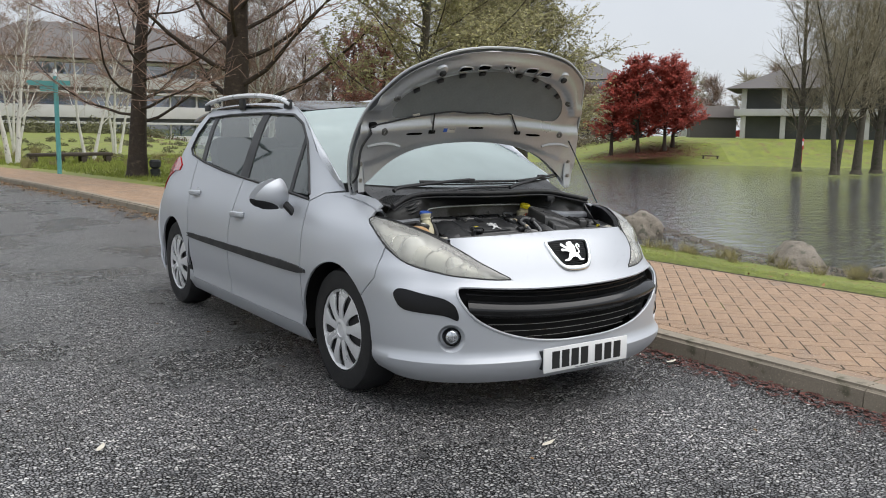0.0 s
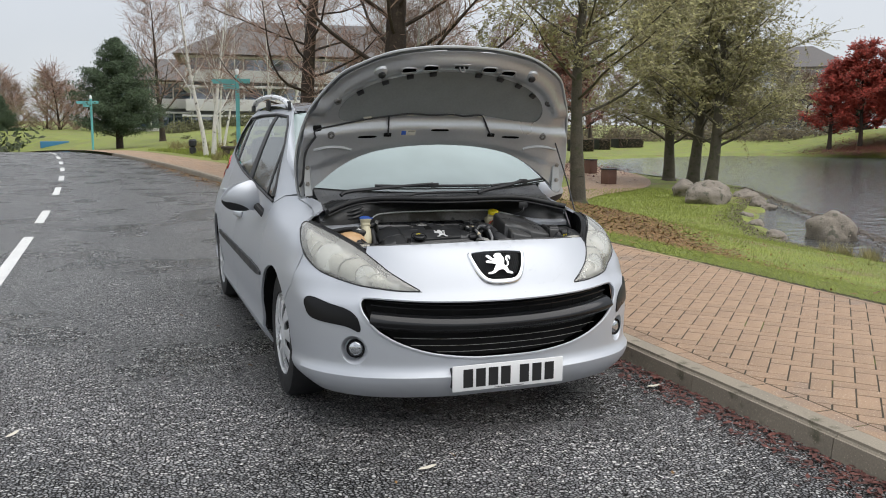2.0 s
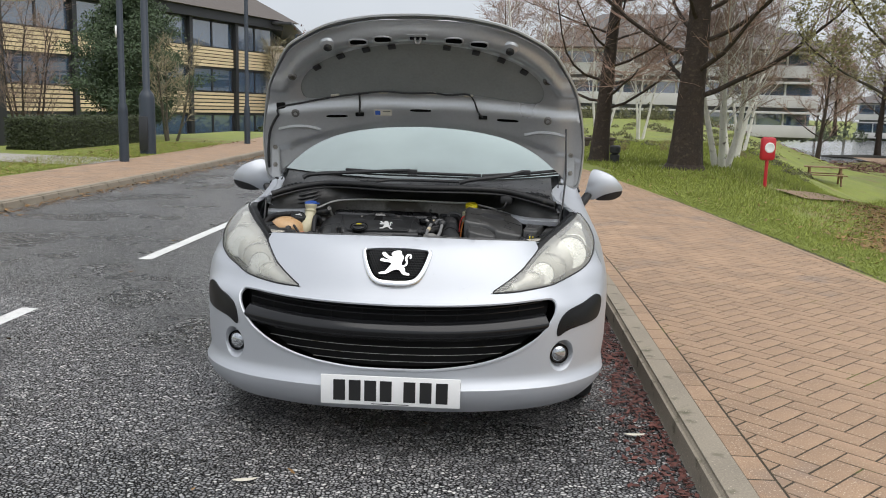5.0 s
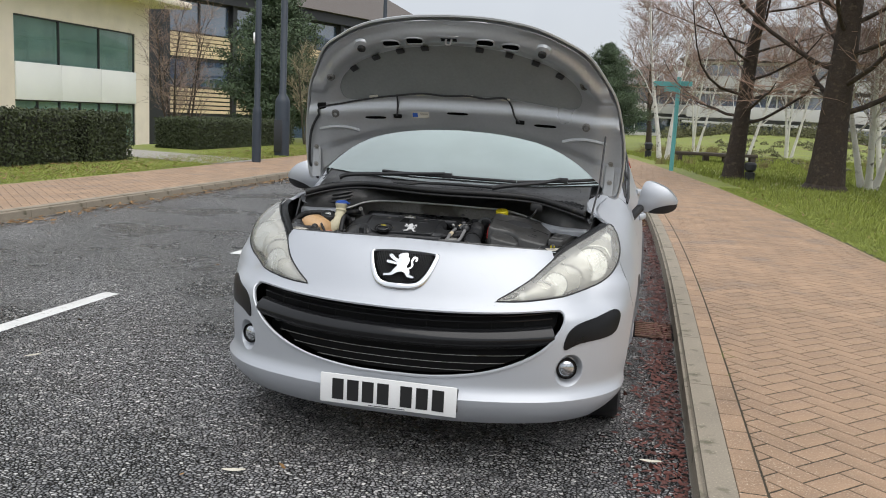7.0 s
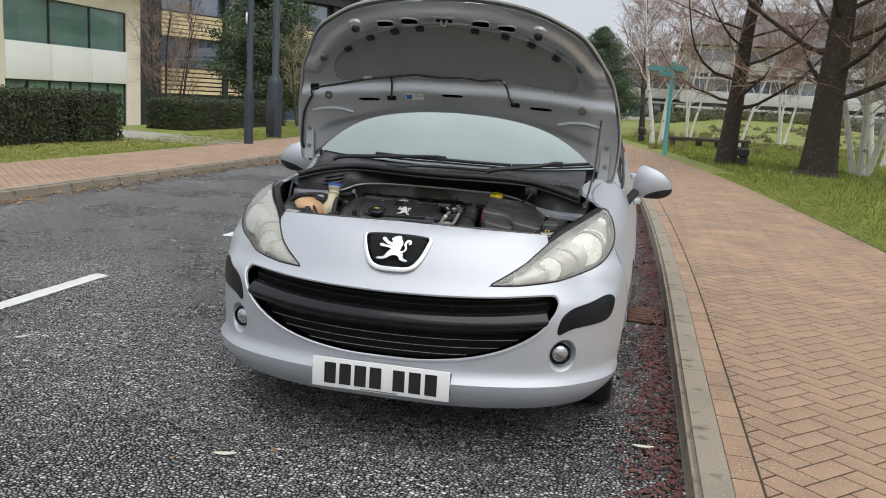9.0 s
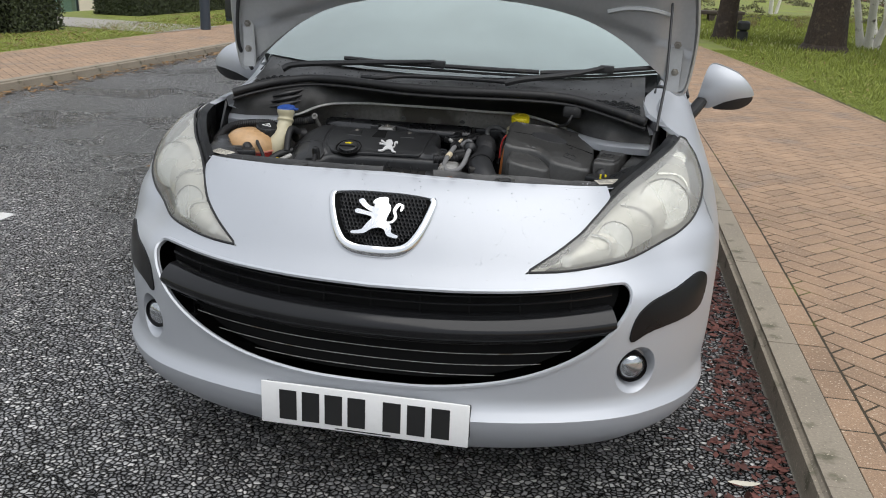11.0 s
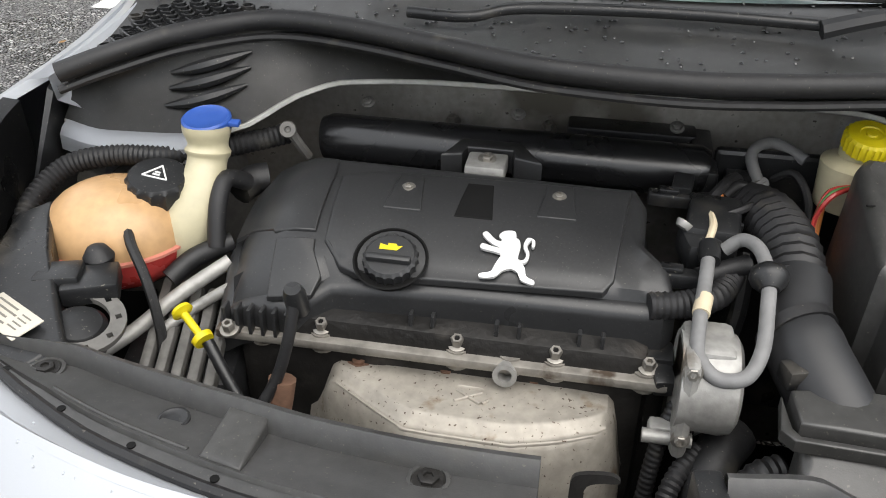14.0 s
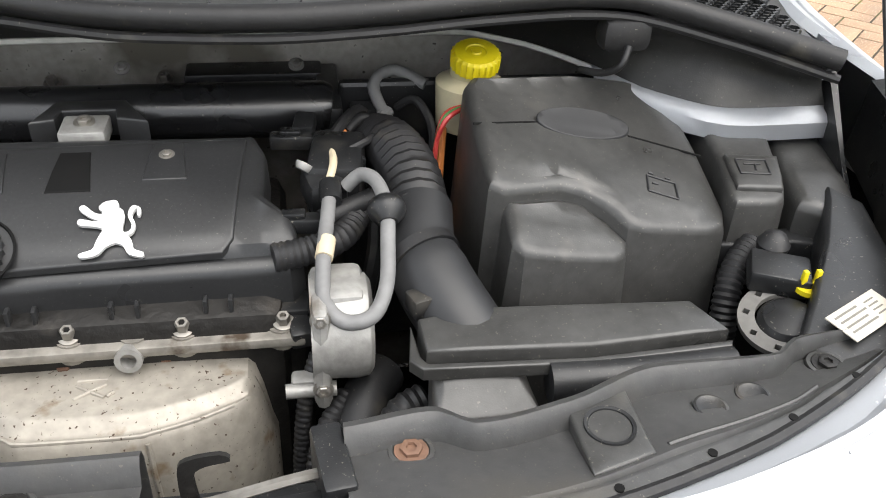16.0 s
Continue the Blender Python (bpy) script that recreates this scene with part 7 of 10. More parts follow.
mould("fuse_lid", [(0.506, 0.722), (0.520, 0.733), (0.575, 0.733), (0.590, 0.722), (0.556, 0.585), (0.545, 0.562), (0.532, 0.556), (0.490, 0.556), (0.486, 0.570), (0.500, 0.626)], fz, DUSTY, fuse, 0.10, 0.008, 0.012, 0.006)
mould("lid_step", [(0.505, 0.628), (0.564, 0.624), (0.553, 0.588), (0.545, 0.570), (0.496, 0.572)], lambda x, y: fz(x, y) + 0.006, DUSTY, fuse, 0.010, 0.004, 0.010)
bm = bmesh.new()
for a, b in (((0.512, 0.616), (0.545, 0.614)), ((0.545, 0.614), (0.540, 0.590)), ((0.540, 0.590), (0.508, 0.592)), ((0.508, 0.592), (0.512, 0.616)), ((0.518, 0.608), (0.536, 0.607)), ((0.530, 0.607), (0.527, 0.597))):
    cyl(bm, (*a, fz(*a) + 0.0065), (*b, fz(*b) + 0.0065), 0.0010, n=6)
part("lid_mark", bm, TRIM, fuse)
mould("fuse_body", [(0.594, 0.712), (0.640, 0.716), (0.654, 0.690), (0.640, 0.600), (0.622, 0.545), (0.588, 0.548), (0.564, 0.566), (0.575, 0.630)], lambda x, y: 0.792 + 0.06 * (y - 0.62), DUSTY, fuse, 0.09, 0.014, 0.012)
mould("fuse_base", [(0.482, 0.552), (0.53, 0.540), (0.560, 0.548), (0.62, 0.530), (0.640, 0.545), (0.62, 0.575), (0.48, 0.575)], 0.750, BAYBLACK, fuse, 0.03, 0.004, 0.02)
corrugated("fuse_loom", [(0.515, 0.55, 0.75), (0.488, 0.525, 0.74), (0.472, 0.50, 0.715), (0.470, 0.48, 0.66)], 0.014, RUBBER, fuse, 0.006, 0.14)
# bracket, connector and yellow clip beside the lamp
for sg in (1, -1):
    br = clip_box("lamp_connector", (sg * 0.503, 0.478, 0.765), (0.055, 0.045, 0.022), BAYBLACK, car, sg * -25, 0, 0.004)
    ring_m = pose(sg * 0.492, 0.430, 0.752, 8, sg * -12, 0)
    bm = bmesh.new()
    sheet(bm, [(0.044 * math.cos(radians(60 + 10 * k)), 0.044 * math.sin(radians(60 + 10 * k))) for k in range(25)] + [(0.029 * math.cos(radians(300 - 10 * k)), 0.029 * math.sin(radians(300 - 10 * k))) for k in range(25)], lambda u, v: Vector((sg * u, v, 0)), 0.01,
          holes=[[(0.0365 * math.cos(radians(a + b)) + 0.004 * math.cos(radians(c)), 0.0365 * math.sin(radians(a + b)) + 0.004 * math.sin(radians(c))) for b, c in ((0, 0), (0, 90), (0, 180), (0, 270))] for a in (110, 150, 190, 230, 265)])
    bmesh.ops.recalc_face_normals(bm, faces=list(bm.faces))
    thicken(bm, 0.006)
    bmesh.ops.transform(bm, matrix=ring_m, verts=bm.verts)
    part("lamp_ring", bm, DIRTY, car)
    bm = bmesh.new()
    lathe(bm, [(0.026, -0.03), (0.027, -0.004), (0.022, 0.002), (0.01, 0.004)], 24, ring_m)
    part("lamp_cap", bm, BAYBLACK, car)
    bm = bmesh.new()
    lathe(bm, [(0.014, -0.005), (0.016, 0.004), (0.010, 0.014), (0.003, 0.017)], 16, pose(sg * 0.512, 0.512, 0.772))
    part("rubber_cap", bm, RUBBER, car)
bm = bmesh.new()
cyl(bm, (0.518, 0.452, 0.764), (0.518, 0.452, 0.769), 0.012, n=20)
box(bm, 0.509, 0.514, 0.450, 0.455, 0.766, 0.786, 0.001)
box(bm, 0.522, 0.527, 0.450, 0.455, 0.766, 0.786, 0.001)
box(bm, 0.509, 0.527, 0.450, 0.455, 0.766, 0.774, 0.001)
part("yellow_clip", bm, YELLOW, car, "small yellow plastic clip")

# brake fluid reservoir with its yellow cap
bm = bmesh.new()
lathe(bm, [(0.036, -0.07), (0.038, -0.02), (0.022, -0.012), (0.022, 0.0)], 24, pose(0.257, 0.757, 0.862))
res = part("brake_reservoir", bm, CREAM, car, "white brake fluid reservoir")
bm = bmesh.new()
T_ = pose(0.260, 0.750, 0.866, 14, 0, 0)
fluted(bm, [(0.0255, -0.004), (0.026, 0.012), (0.0235, 0.015), (0.012, 0.016), (0.011, 0.0145), (0.006, 0.0145), (0.005, 0.016)], 24, T_)
part("reservoir_cap", bm, YELLOW, res, "yellow ribbed cap")
pipe("reservoir_hose", [(0.17, 0.76, 0.79), (0.155, 0.80, 0.82), (0.18, 0.82, 0.83), (0.215, 0.80, 0.82)], 0.007, HOSE, car)
for k, c in enumerate((COOLANT, mat("green_wire", (0.05, 0.2, 0.05), 0.5), COOLANT)):
    pipe("reservoir_wire", [(0.25, 0.72, 0.83), (0.225, 0.715 - 0.006 * k, 0.825), (0.213, 0.70, 0.80), (0.21, 0.69 + 0.005 * k, 0.76)], 0.0028, c, car, 6)

# coolant tank: amber above, red below, with cap and hose
tc_ = Vector((-0.536, 0.592, 0.757))
tank = new("coolant_tank")
tank.parent = car
tank["label"] = "amber plastic coolant tank half full of red coolant"


def dome(lo, hi, material, name):
    bm = bmesh.new()
    prof = []
    for k in range(13):
        a = radians(lo + (hi - lo) * k / 12)
        prof.append((max(0.004, math.cos(a) ** 0.8) * 1.0, math.sin(a)))
    lathe(bm, prof, 36)
    bmesh.ops.transform(bm, matrix=Matrix.Translation(tc_) @ pose(0, 0, 0, 0, 0, 20) @ Matrix.Diagonal((0.079, 0.070, 0.060, 1)), verts=bm.verts)
    return part(name, bm, material, tank)


dome(-4, 88, TANK, "tank_top")
dome(-88, -6, COOLANT, "tank_bottom")
bm = bmesh.new()
lathe(bm, [(1.0, -0.10), (1.05, -0.08), (1.05, -0.03), (1.0, -0.01)], 36)
bmesh.ops.transform(bm, matrix=Matrix.Translation(tc_) @ pose(0, 0, 0, 0, 0, 20) @ Matrix.Diagonal((0.079, 0.070, 0.060, 1)), verts=bm.verts)
part("tank_seam", bm, mat("pink_seam", (0.55, 0.20, 0.15), 0.4), tank)
bm = bmesh.new()
T_ = pose(-0.490, 0.612, 0.808, 10, 8, 0)
fluted(bm, [(0.028, -0.03), (0.030, -0.012), (0.033, -0.008), (0.033, 0.012), (0.030, 0.016), (0.008, 0.017)], 14, T_)
cap = part("tank_cap", bm, BAYBLACK, tank, "black screw cap with warning triangle")
bm = bmesh.new()
tri = [Vector((0.016 * math.cos(radians(90 + 120 * k)), 0.014 * math.sin(radians(90 + 120 * k)), 0.0175)) for k in range(3)]
for a, b in ((0, 1), (1, 2), (2, 0)):
    cyl(bm, tri[a], tri[b], 0.001, n=6)
box(bm, -0.004, 0.004, -0.003, -0.001, 0.0168, 0.0182)
box(bm, -0.003, 0.003, 0.001, 0.003, 0.0168, 0.0182)
bmesh.ops.transform(bm, matrix=T_, verts=bm.verts)
part("warning_triangle", bm, WHITE, cap)
clip_box("level_sensor", (-0.503, 0.565, 0.788), (0.014, 0.014, 0.016), BAYBLACK, tank, 20)
pipe("sensor_lead", [(-0.503, 0.560, 0.788), (-0.488, 0.535, 0.78), (-0.462, 0.510, 0.75), (-0.445, 0.49, 0.70), (-0.44, 0.47, 0.65)], 0.0055, RUBBER, tank, 8)
corrugated("tank_hose", [(-0.625, 0.545, 0.74), (-0.640, 0.585, 0.775), (-0.618, 0.635, 0.806), (-0.565, 0.655, 0.818), (-0.50, 0.66, 0.822), (-0.44, 0.69, 0.825), (-0.38, 0.73, 0.83)], 0.013, RUBBER, tank, 0.006, 0.12)
clip_box("tank_lug", (-0.625, 0.575, 0.752), (0.03, 0.014, 0.012), TANK, tank, 15)
# washer filler neck with blue cap
bm = bmesh.new()
tube(bm, spline([(-0.480, 0.610, 0.735), (-0.462, 0.612, 0.765), (-0.448, 0.628, 0.80), (-0.446, 0.645, 0.825), (-0.445, 0.652, 0.845), (-0.445, 0.655, 0.868)], 6), lambda u: 0.034 - 0.012 * ease(0.2, 0.6, u) + 0.004 * math.exp(-((u - 0.72) / 0.04) ** 2) + 0.005 * ease(0.8, 0.95, u), 20)
neck = part("washer_neck", bm, CREAM, car, "cream plastic washer filler neck")
bm = bmesh.new()
T_ = pose(-0.445, 0.657, 0.868, 8, 0, 0)
lathe(bm, [(0.0245, -0.006), (0.0272, -0.004), (0.0272, 0.006), (0.025, 0.008), (0.022, 0.006), (0.006, 0.007)], 32, T_)
box(bm, 0.024, 0.038, -0.005, 0.005, 0.0, 0.005, 0.001, m=T_)
part("washer_cap", bm, BLUE, neck, "blue flip cap")
# bracket, dipstick, belt-side ribs, pipes
bm = bmesh.new()
tube(bm, spline([(-0.36, 0.735, 0.80), (-0.368, 0.722, 0.825), (-0.372, 0.712, 0.842)], 4), 0.006, 8)
lathe(bm, [(0.009, -0.003), (0.010, 0.0), (0.009, 0.004), (0.004, 0.004), (0.003, 0.0)], 18, Matrix.Translation((-0.374, 0.712, 0.843)) @ Vector((0.3, -1, 0.4)).to_track_quat("Z", "Y").to_matrix().to_4x4())
part("lifting_hook", bm, DIRTY, engine)
bm = bmesh.new()
T_ = Matrix.Translation((-0.392, 0.462, 0.742)) @ Vector((0.7, -0.5, -0.35)).to_track_quat("Z", "Y").to_matrix().to_4x4()
lathe(bm, [(0.010, -0.022), (0.011, -0.018), (0.004, -0.015), (0.004, 0.012), (0.011, 0.016), (0.010, 0.022)], 16, T_)
dip = part("dipstick_handle", bm, YELLOW, engine, "yellow dipstick handle")
pipe("dipstick_tube", [(-0.373, 0.452, 0.733), (-0.35, 0.435, 0.705), (-0.325, 0.42, 0.67), (-0.30, 0.41, 0.62)], 0.006, BAYBLACK, engine)
for k in range(5):
    clip_box("belt_rib", (-0.462 + 0.019 * k, 0.515 - 0.004 * k, 0.695), (0.0125, 0.13, 0.018), DIRTY, engine, 12, 12, 0.005)
clip_box("alternator_body", (-0.43, 0.50, 0.63), (0.13, 0.12, 0.10), BAYBLACK, engine, 12, 0, 0.02)
pipe("steel_pipe", [(-0.40, 0.575, 0.745), (-0.44, 0.535, 0.725), (-0.478, 0.49, 0.70), (-0.505, 0.455, 0.69)], 0.008, ALU, engine, 12)
pipe("steel_pipe", [(-0.385, 0.545, 0.735), (-0.42, 0.53, 0.715), (-0.45, 0.50, 0.70)], 0.006, ALU, engine, 12)
pipe("bleed_hose", [(-0.405, 0.655, 0.80), (-0.418, 0.63, 0.815), (-0.42, 0.605, 0.795), (-0.418, 0.585, 0.755)], 0.010, RUBBER, engine)
pipe("heater_hose", [(-0.405, 0.60, 0.755), (-0.44, 0.575, 0.745), (-0.46, 0.55, 0.73)], 0.011, RUBBER, engine)
pipe("coolant_elbow", [(-0.395, 0.69, 0.79), (-0.41, 0.68, 0.79), (-0.42, 0.66, 0.785)], 0.018, RUBBER, engine)
clip_box("relay_holder", (-0.532, 0.472, 0.768), (0.045, 0.035, 0.03), BAYBLACK, car, 18, 0, 0.004)

# black scuttle: seal, hanging face, top deck, side vents
SEAL = [(-0.624, 0.668, 0.906), (-0.575, 0.694, 0.922), (-0.50, 0.738, 0.940), (-0.40, 0.770, 0.952), (-0.29, 0.742, 0.956), (-0.196, 0.706, 0.956), (-0.066, 0.658, 0.956), (0.046, 0.648, 0.956), (0.152, 0.662, 0.956), (0.258, 0.692, 0.954), (0.40, 0.722, 0.946), (0.518, 0.692, 0.925), (0.62, 0.650, 0.902)]
FLANGE = [(-0.650, 0.700, 0.838), (-0.577, 0.674, 0.840), (-0.50, 0.674, 0.843), (-0.427, 0.690, 0.852), (-0.371, 0.750, 0.874), (-0.329, 0.784, 0.880), (-0.20, 0.795, 0.885), (0.0, 0.798, 0.885), (0.135, 0.810, 0.881), (0.25, 0.816, 0.879), (0.32, 0.810, 0.868), (0.403, 0.774, 0.850), (0.454, 0.726, 0.840), (0.535, 0.684, 0.835), (0.650, 0.690, 0.832)]
SY, SZ = curve_table([(p[0], p[1]) for p in SEAL]), curve_table([(p[0], p[2]) for p in SEAL])
FY, FZ = curve_table([(p[0], p[1]) for p in FLANGE]), curve_table([(p[0], p[2]) for p in FLANGE])
XS = [-1 + 2 * i / 90 for i in range(91)]
S1 = [Vector((0.622 * x, SY(0.622 * x), SZ(0.622 * x))) for x in XS]
F1 = [Vector((0.648 * x, FY(0.648 * x), FZ(0.648 * x))) for x in XS]


def deck_pt(x, w):
    """The scuttle's deck: w 0 at the seal, 1 at the glass."""
    p = Vector((x, SY(x), SZ(x)))
    g = ws(max(-1, min(1, x / 0.70)), 0.0) + Vector((0, 0.02, 0.004))
    d0 = p + Vector((0, 0.012, -0.004))
    return d0.lerp(g, w) + Vector((0, 0, float(np.interp(w, [0, 0.3, 0.7, 1], [0, -0.02, -0.016, 0]))))


bm = bmesh.new()
rows = []
for p, q in zip(S1, F1):
    rows.append([bm.verts.new(p.lerp(q, t) + Vector((0, 0.022 * math.sin(math.pi * t), 0))) for t in [k / 8 for k in range(9)]])
for a, b in zip(rows, rows[1:]):
    for k in range(8):
        bm.faces.new((a[k], b[k], b[k + 1], a[k + 1]))
bmesh.ops.solidify(bm, geom=list(bm.faces), thickness=0.004)
bmesh.ops.recalc_face_normals(bm, faces=list(bm.faces))
scuttle = part("scuttle", bm, SCUTTLE, car, "black plastic scuttle below the windscreen")
bm = bmesh.new()
tube(bm, S1, 0.012, 10)
part("scuttle_seal", bm, RUBBER, scuttle)
bm = bmesh.new()
tube(bm, [p + Vector((0, 0.03, -0.014)) for p in S1], 0.008, 8)
part("seal_channel", bm, RUBBER, scuttle)
bm = bmesh.new()
tube(bm, [p + Vector((0, -0.004, -0.019)) for p in S1], 0.005, 8)
part("seal_lip", bm, RUBBER, scuttle)
bm = bmesh.new()
tube(bm, [p + Vector((0, 0.004, -0.004)) for p in F1], 0.0045, 6)
part("flange_edge", bm, mat("worn_white_flange", (0.5, 0.5, 0.48), 0.5, 0.3, var=0.25, scale=20), scuttle)
for k in range(3):
    pts = []
    for i in range(9):
        x, t = -0.515 + 0.088 * i / 8, 0.76 - 0.16 * k - 0.10 * i / 8
        pts.append(Vector((x, SY(x), SZ(x))).lerp(Vector((x, FY(x), FZ(x))), t) + Vector((0, 0.022 * math.sin(math.pi * t) - 0.003 - 0.006 * math.sin(math.pi * i / 8), 0)))
    bm = bmesh.new()
    tube(bm, pts, lambda u: 0.002 + 0.006 * math.sin(math.pi * u), 8)
    part("moulded_rib", bm, BAYBLACK, scuttle)
# painted metal shelf under the scuttle's ends
for sg, xa, xb in ((-1, 0.44, 0.645), (1, 0.40, 0.645)):
    bm = bmesh.new()
    rows = []
    for i in range(13):
        x = sg * (xa + (xb - xa) * i / 12)
        rows.append([bm.verts.new((x, FY(x) + o, FZ(x) + h)) for o, h in ((0.008, 0.003), (-0.004, -0.002), (-0.012, -0.005), (-0.019, -0.012), (-0.020, -0.03))])
    for a, b in zip(rows, rows[1:]):
        for k in range(4):
            bm.faces.new((a[k], a[k + 1], b[k + 1], b[k]))
    bmesh.ops.solidify(bm, geom=list(bm.faces), thickness=0.002)
    bmesh.ops.recalc_face_normals(bm, faces=list(bm.faces))
    part("wing_shelf", bm, PAINT, car, "pale painted inner wing edge")
bm = bmesh.new()
box(bm, 0.385, 0.441, 0.708, 0.745, 0.888, 0.926, 0.012)
kn = part("scuttle_plug", bm, RUBBER, scuttle)
pipe("plug_lead", [(0.414, 0.708, 0.898), (0.405, 0.700, 0.880), (0.392, 0.715, 0.866), (0.375, 0.74, 0.860)], 0.004, RUBBER, scuttle)
# deck from the seal to the glass
bm = bmesh.new()
rows = [[bm.verts.new(deck_pt(p.x, w)) for w in (0, 0.3, 0.7, 1)] for p in S1]
for a, b in zip(rows, rows[1:]):
    for k in range(3):
        bm.faces.new((a[k], b[k], b[k + 1], a[k + 1]))
bm.normal_update()
if sum(f.normal.z for f in bm.faces) < 0:
    bmesh.ops.reverse_faces(bm, faces=list(bm.faces))
bmesh.ops.solidify(bm, geom=list(bm.faces), thickness=0.004)
deck = part("scuttle_deck", bm, SCUTTLE, scuttle)
# rain drops on the deck
rngr = random.Random(5)
bm = bmesh.new()
for _ in range(420):
    c = deck_pt(rngr.uniform(-0.6, 0.6), rngr.uniform(0.05, 0.95)) + Vector((0, 0, 0.0005))
    lathe(bm, [(rngr.uniform(0.0012, 0.0032), 0.0), (0.001, 0.0012), (0.0002, 0.0014)], 7, Matrix.Translation(c))
tagged(part("rain_film", bm, DROPS, scuttle), kind="stuff")
# hexagon vents at both ends of the deck
for sg in (1, -1):
    bm = bmesh.new()
    for i in range(13):
        for j in range(9):
            a = (i + 0.5 * (j % 2)) * 0.0155
            b = 0.022 + j * 0.0134
            x = sg * (0.415 + a)
            L_ = (deck_pt(x, 1) - deck_pt(x, 0)).length
            if b < L_ - 0.012 and a < 0.19 and b < 0.05 + 0.6 * a:
                c = deck_pt(x, b / L_) + Vector((0, 0, 0.003))
                r = [[bm.verts.new(c + Vector((q * math.cos(k * math.pi / 3 + math.pi / 6), q * math.sin(k * math.pi / 3 + math.pi / 6), z))) for k in range(6)] for q, z in ((0.0089, -0.004), (0.0089, 0.002), (0.0070, 0.003), (0.0068, -0.004))]
                for g, h in zip(r, r[1:]):
                    for k in range(6):
                        bm.faces.new((g[k], g[(k + 1) % 6], h[(k + 1) % 6], h[k]))
    tagged(part("deck_vent", bm, BAYBLACK, scuttle), kind="stuff")


# wipers
def wiper(pts, arm, name):
    w = new(name)
    w.parent = car
    bm = bmesh.new()
    tube(bm, spline(pts, 6), 0.009, 8, ellipse=0.8)
    part("blade", bm, RUBBER, w)
    bm = bmesh.new()
    tube(bm, spline([Vector(p) + Vector((0, 0.004, -0.014)) for p in pts], 6), 0.004, 6)
    part("squeegee", bm, RUBBER, w)
    bm = bmesh.new()
    tube(bm, spline(arm, 6), lambda u: 0.011 - 0.004 * u, 8)
    part("arm", bm, TRIM, w)
    m_ = Vector(pts[len(pts) // 2])
    bm = bmesh.new()
    box(bm, -0.022, 0.022, -0.012, 0.012, -0.008, 0.016, 0.004, m=Matrix.Translation(m_))
    part("joint", bm, TRIM, w)
    return w


wiper([(-0.33, 0.885, 1.008), (-0.18, 0.872, 1.003), (-0.02, 0.868, 1.002), (0.14, 0.870, 1.0), (0.295, 0.885, 0.998)], [(-0.52, 0.83, 0.968), (-0.47, 0.84, 0.985), (-0.25, 0.862, 1.0), (-0.03, 0.862, 1.014)], "wiper")
wiper([(0.30, 0.872, 0.998), (0.42, 0.888, 1.006), (0.50, 0.90, 1.012), (0.60, 0.925, 1.022), (0.68, 0.95, 1.03)], [(0.20, 0.81, 0.968), (0.26, 0.82, 0.982), (0.40, 0.865, 1.0), (0.49, 0.892, 1.022)], "wiper")
pipe("washer_pipe", [(-0.25, 0.80, 0.962), (-0.18, 0.79, 0.964), (-0.12, 0.815, 0.97), (0.05, 0.825, 0.972), (0.22, 0.82, 0.97)], 0.007, BAYBLACK, car)

# ---- surroundings: trees ----
BARK = mat("dark_bark", (0.042, 0.030, 0.022), 0.9, var=0.5, scale=3, fine=40, bump=1.0, bump_scale=9, spots=(0.075, 0.056, 0.040), spot_scale=11, spot_at=0.56)
BARK2 = mat("grey_green_bark", (0.085, 0.074, 0.053), 0.9, var=0.5, scale=4, fine=40, bump=1.0, bump_scale=14, spots=(0.055, 0.060, 0.028), spot_scale=3, spot_at=0.55)
BIRCH = mat("white_birch_bark", (0.62, 0.60, 0.55), 0.75, var=0.15, scale=5, fine=30, spots=(0.10, 0.085, 0.07), spot_scale=7, spot_at=0.62)
TWIG = mat("brown_twigs", (0.26, 0.185, 0.145), 0.85, var=0.3, random_tint=0.25)
TWIG2 = mat("olive_twigs", (0.30, 0.26, 0.17), 0.85, var=0.3, random_tint=0.25)
TWIGR = mat("reddish_twigs", (0.31, 0.205, 0.16), 0.85, var=0.3, random_tint=0.25)
LEAF_OLIVE = mat("olive_leaves", (0.27, 0.25, 0.105), 0.7, var=0.2, random_tint=0.5)
LEAF_RED = mat("russet_leaves", (0.35, 0.050, 0.03), 0.7, var=0.2, random_tint=0.45)
LEAF_RUST = mat("rust_leaves", (0.16, 0.055, 0.03), 0.7, var=0.2, random_tint=0.4)
NEEDLE = mat("pine_needles", (0.050, 0.078, 0.036), 0.75, var=0.25, random_tint=0.4)
HEDGE = mat("hedge_leaves", (0.036, 0.048, 0.016), 0.7, var=0.3, random_tint=0.45)
LITTER = mat("fallen_leaves", (0.20, 0.115, 0.045), 0.8, var=0.3, random_tint=0.5)
LITTER_RED = mat("red_needle_litter", (0.10, 0.036, 0.028), 0.85, var=0.3, random_tint=0.4)


def grow(rng, start, way, length, r0, r1, bend, up, seg):
    pts = [Vector(start)]
    d = Vector(way).normalized()
    for i in range(seg):
        d = (d + Vector((rng.uniform(-bend, bend), rng.uniform(-bend, bend), rng.uniform(-bend, bend) + up))).normalized()
        pts.append(pts[-1] + d * length / seg)
    return pts


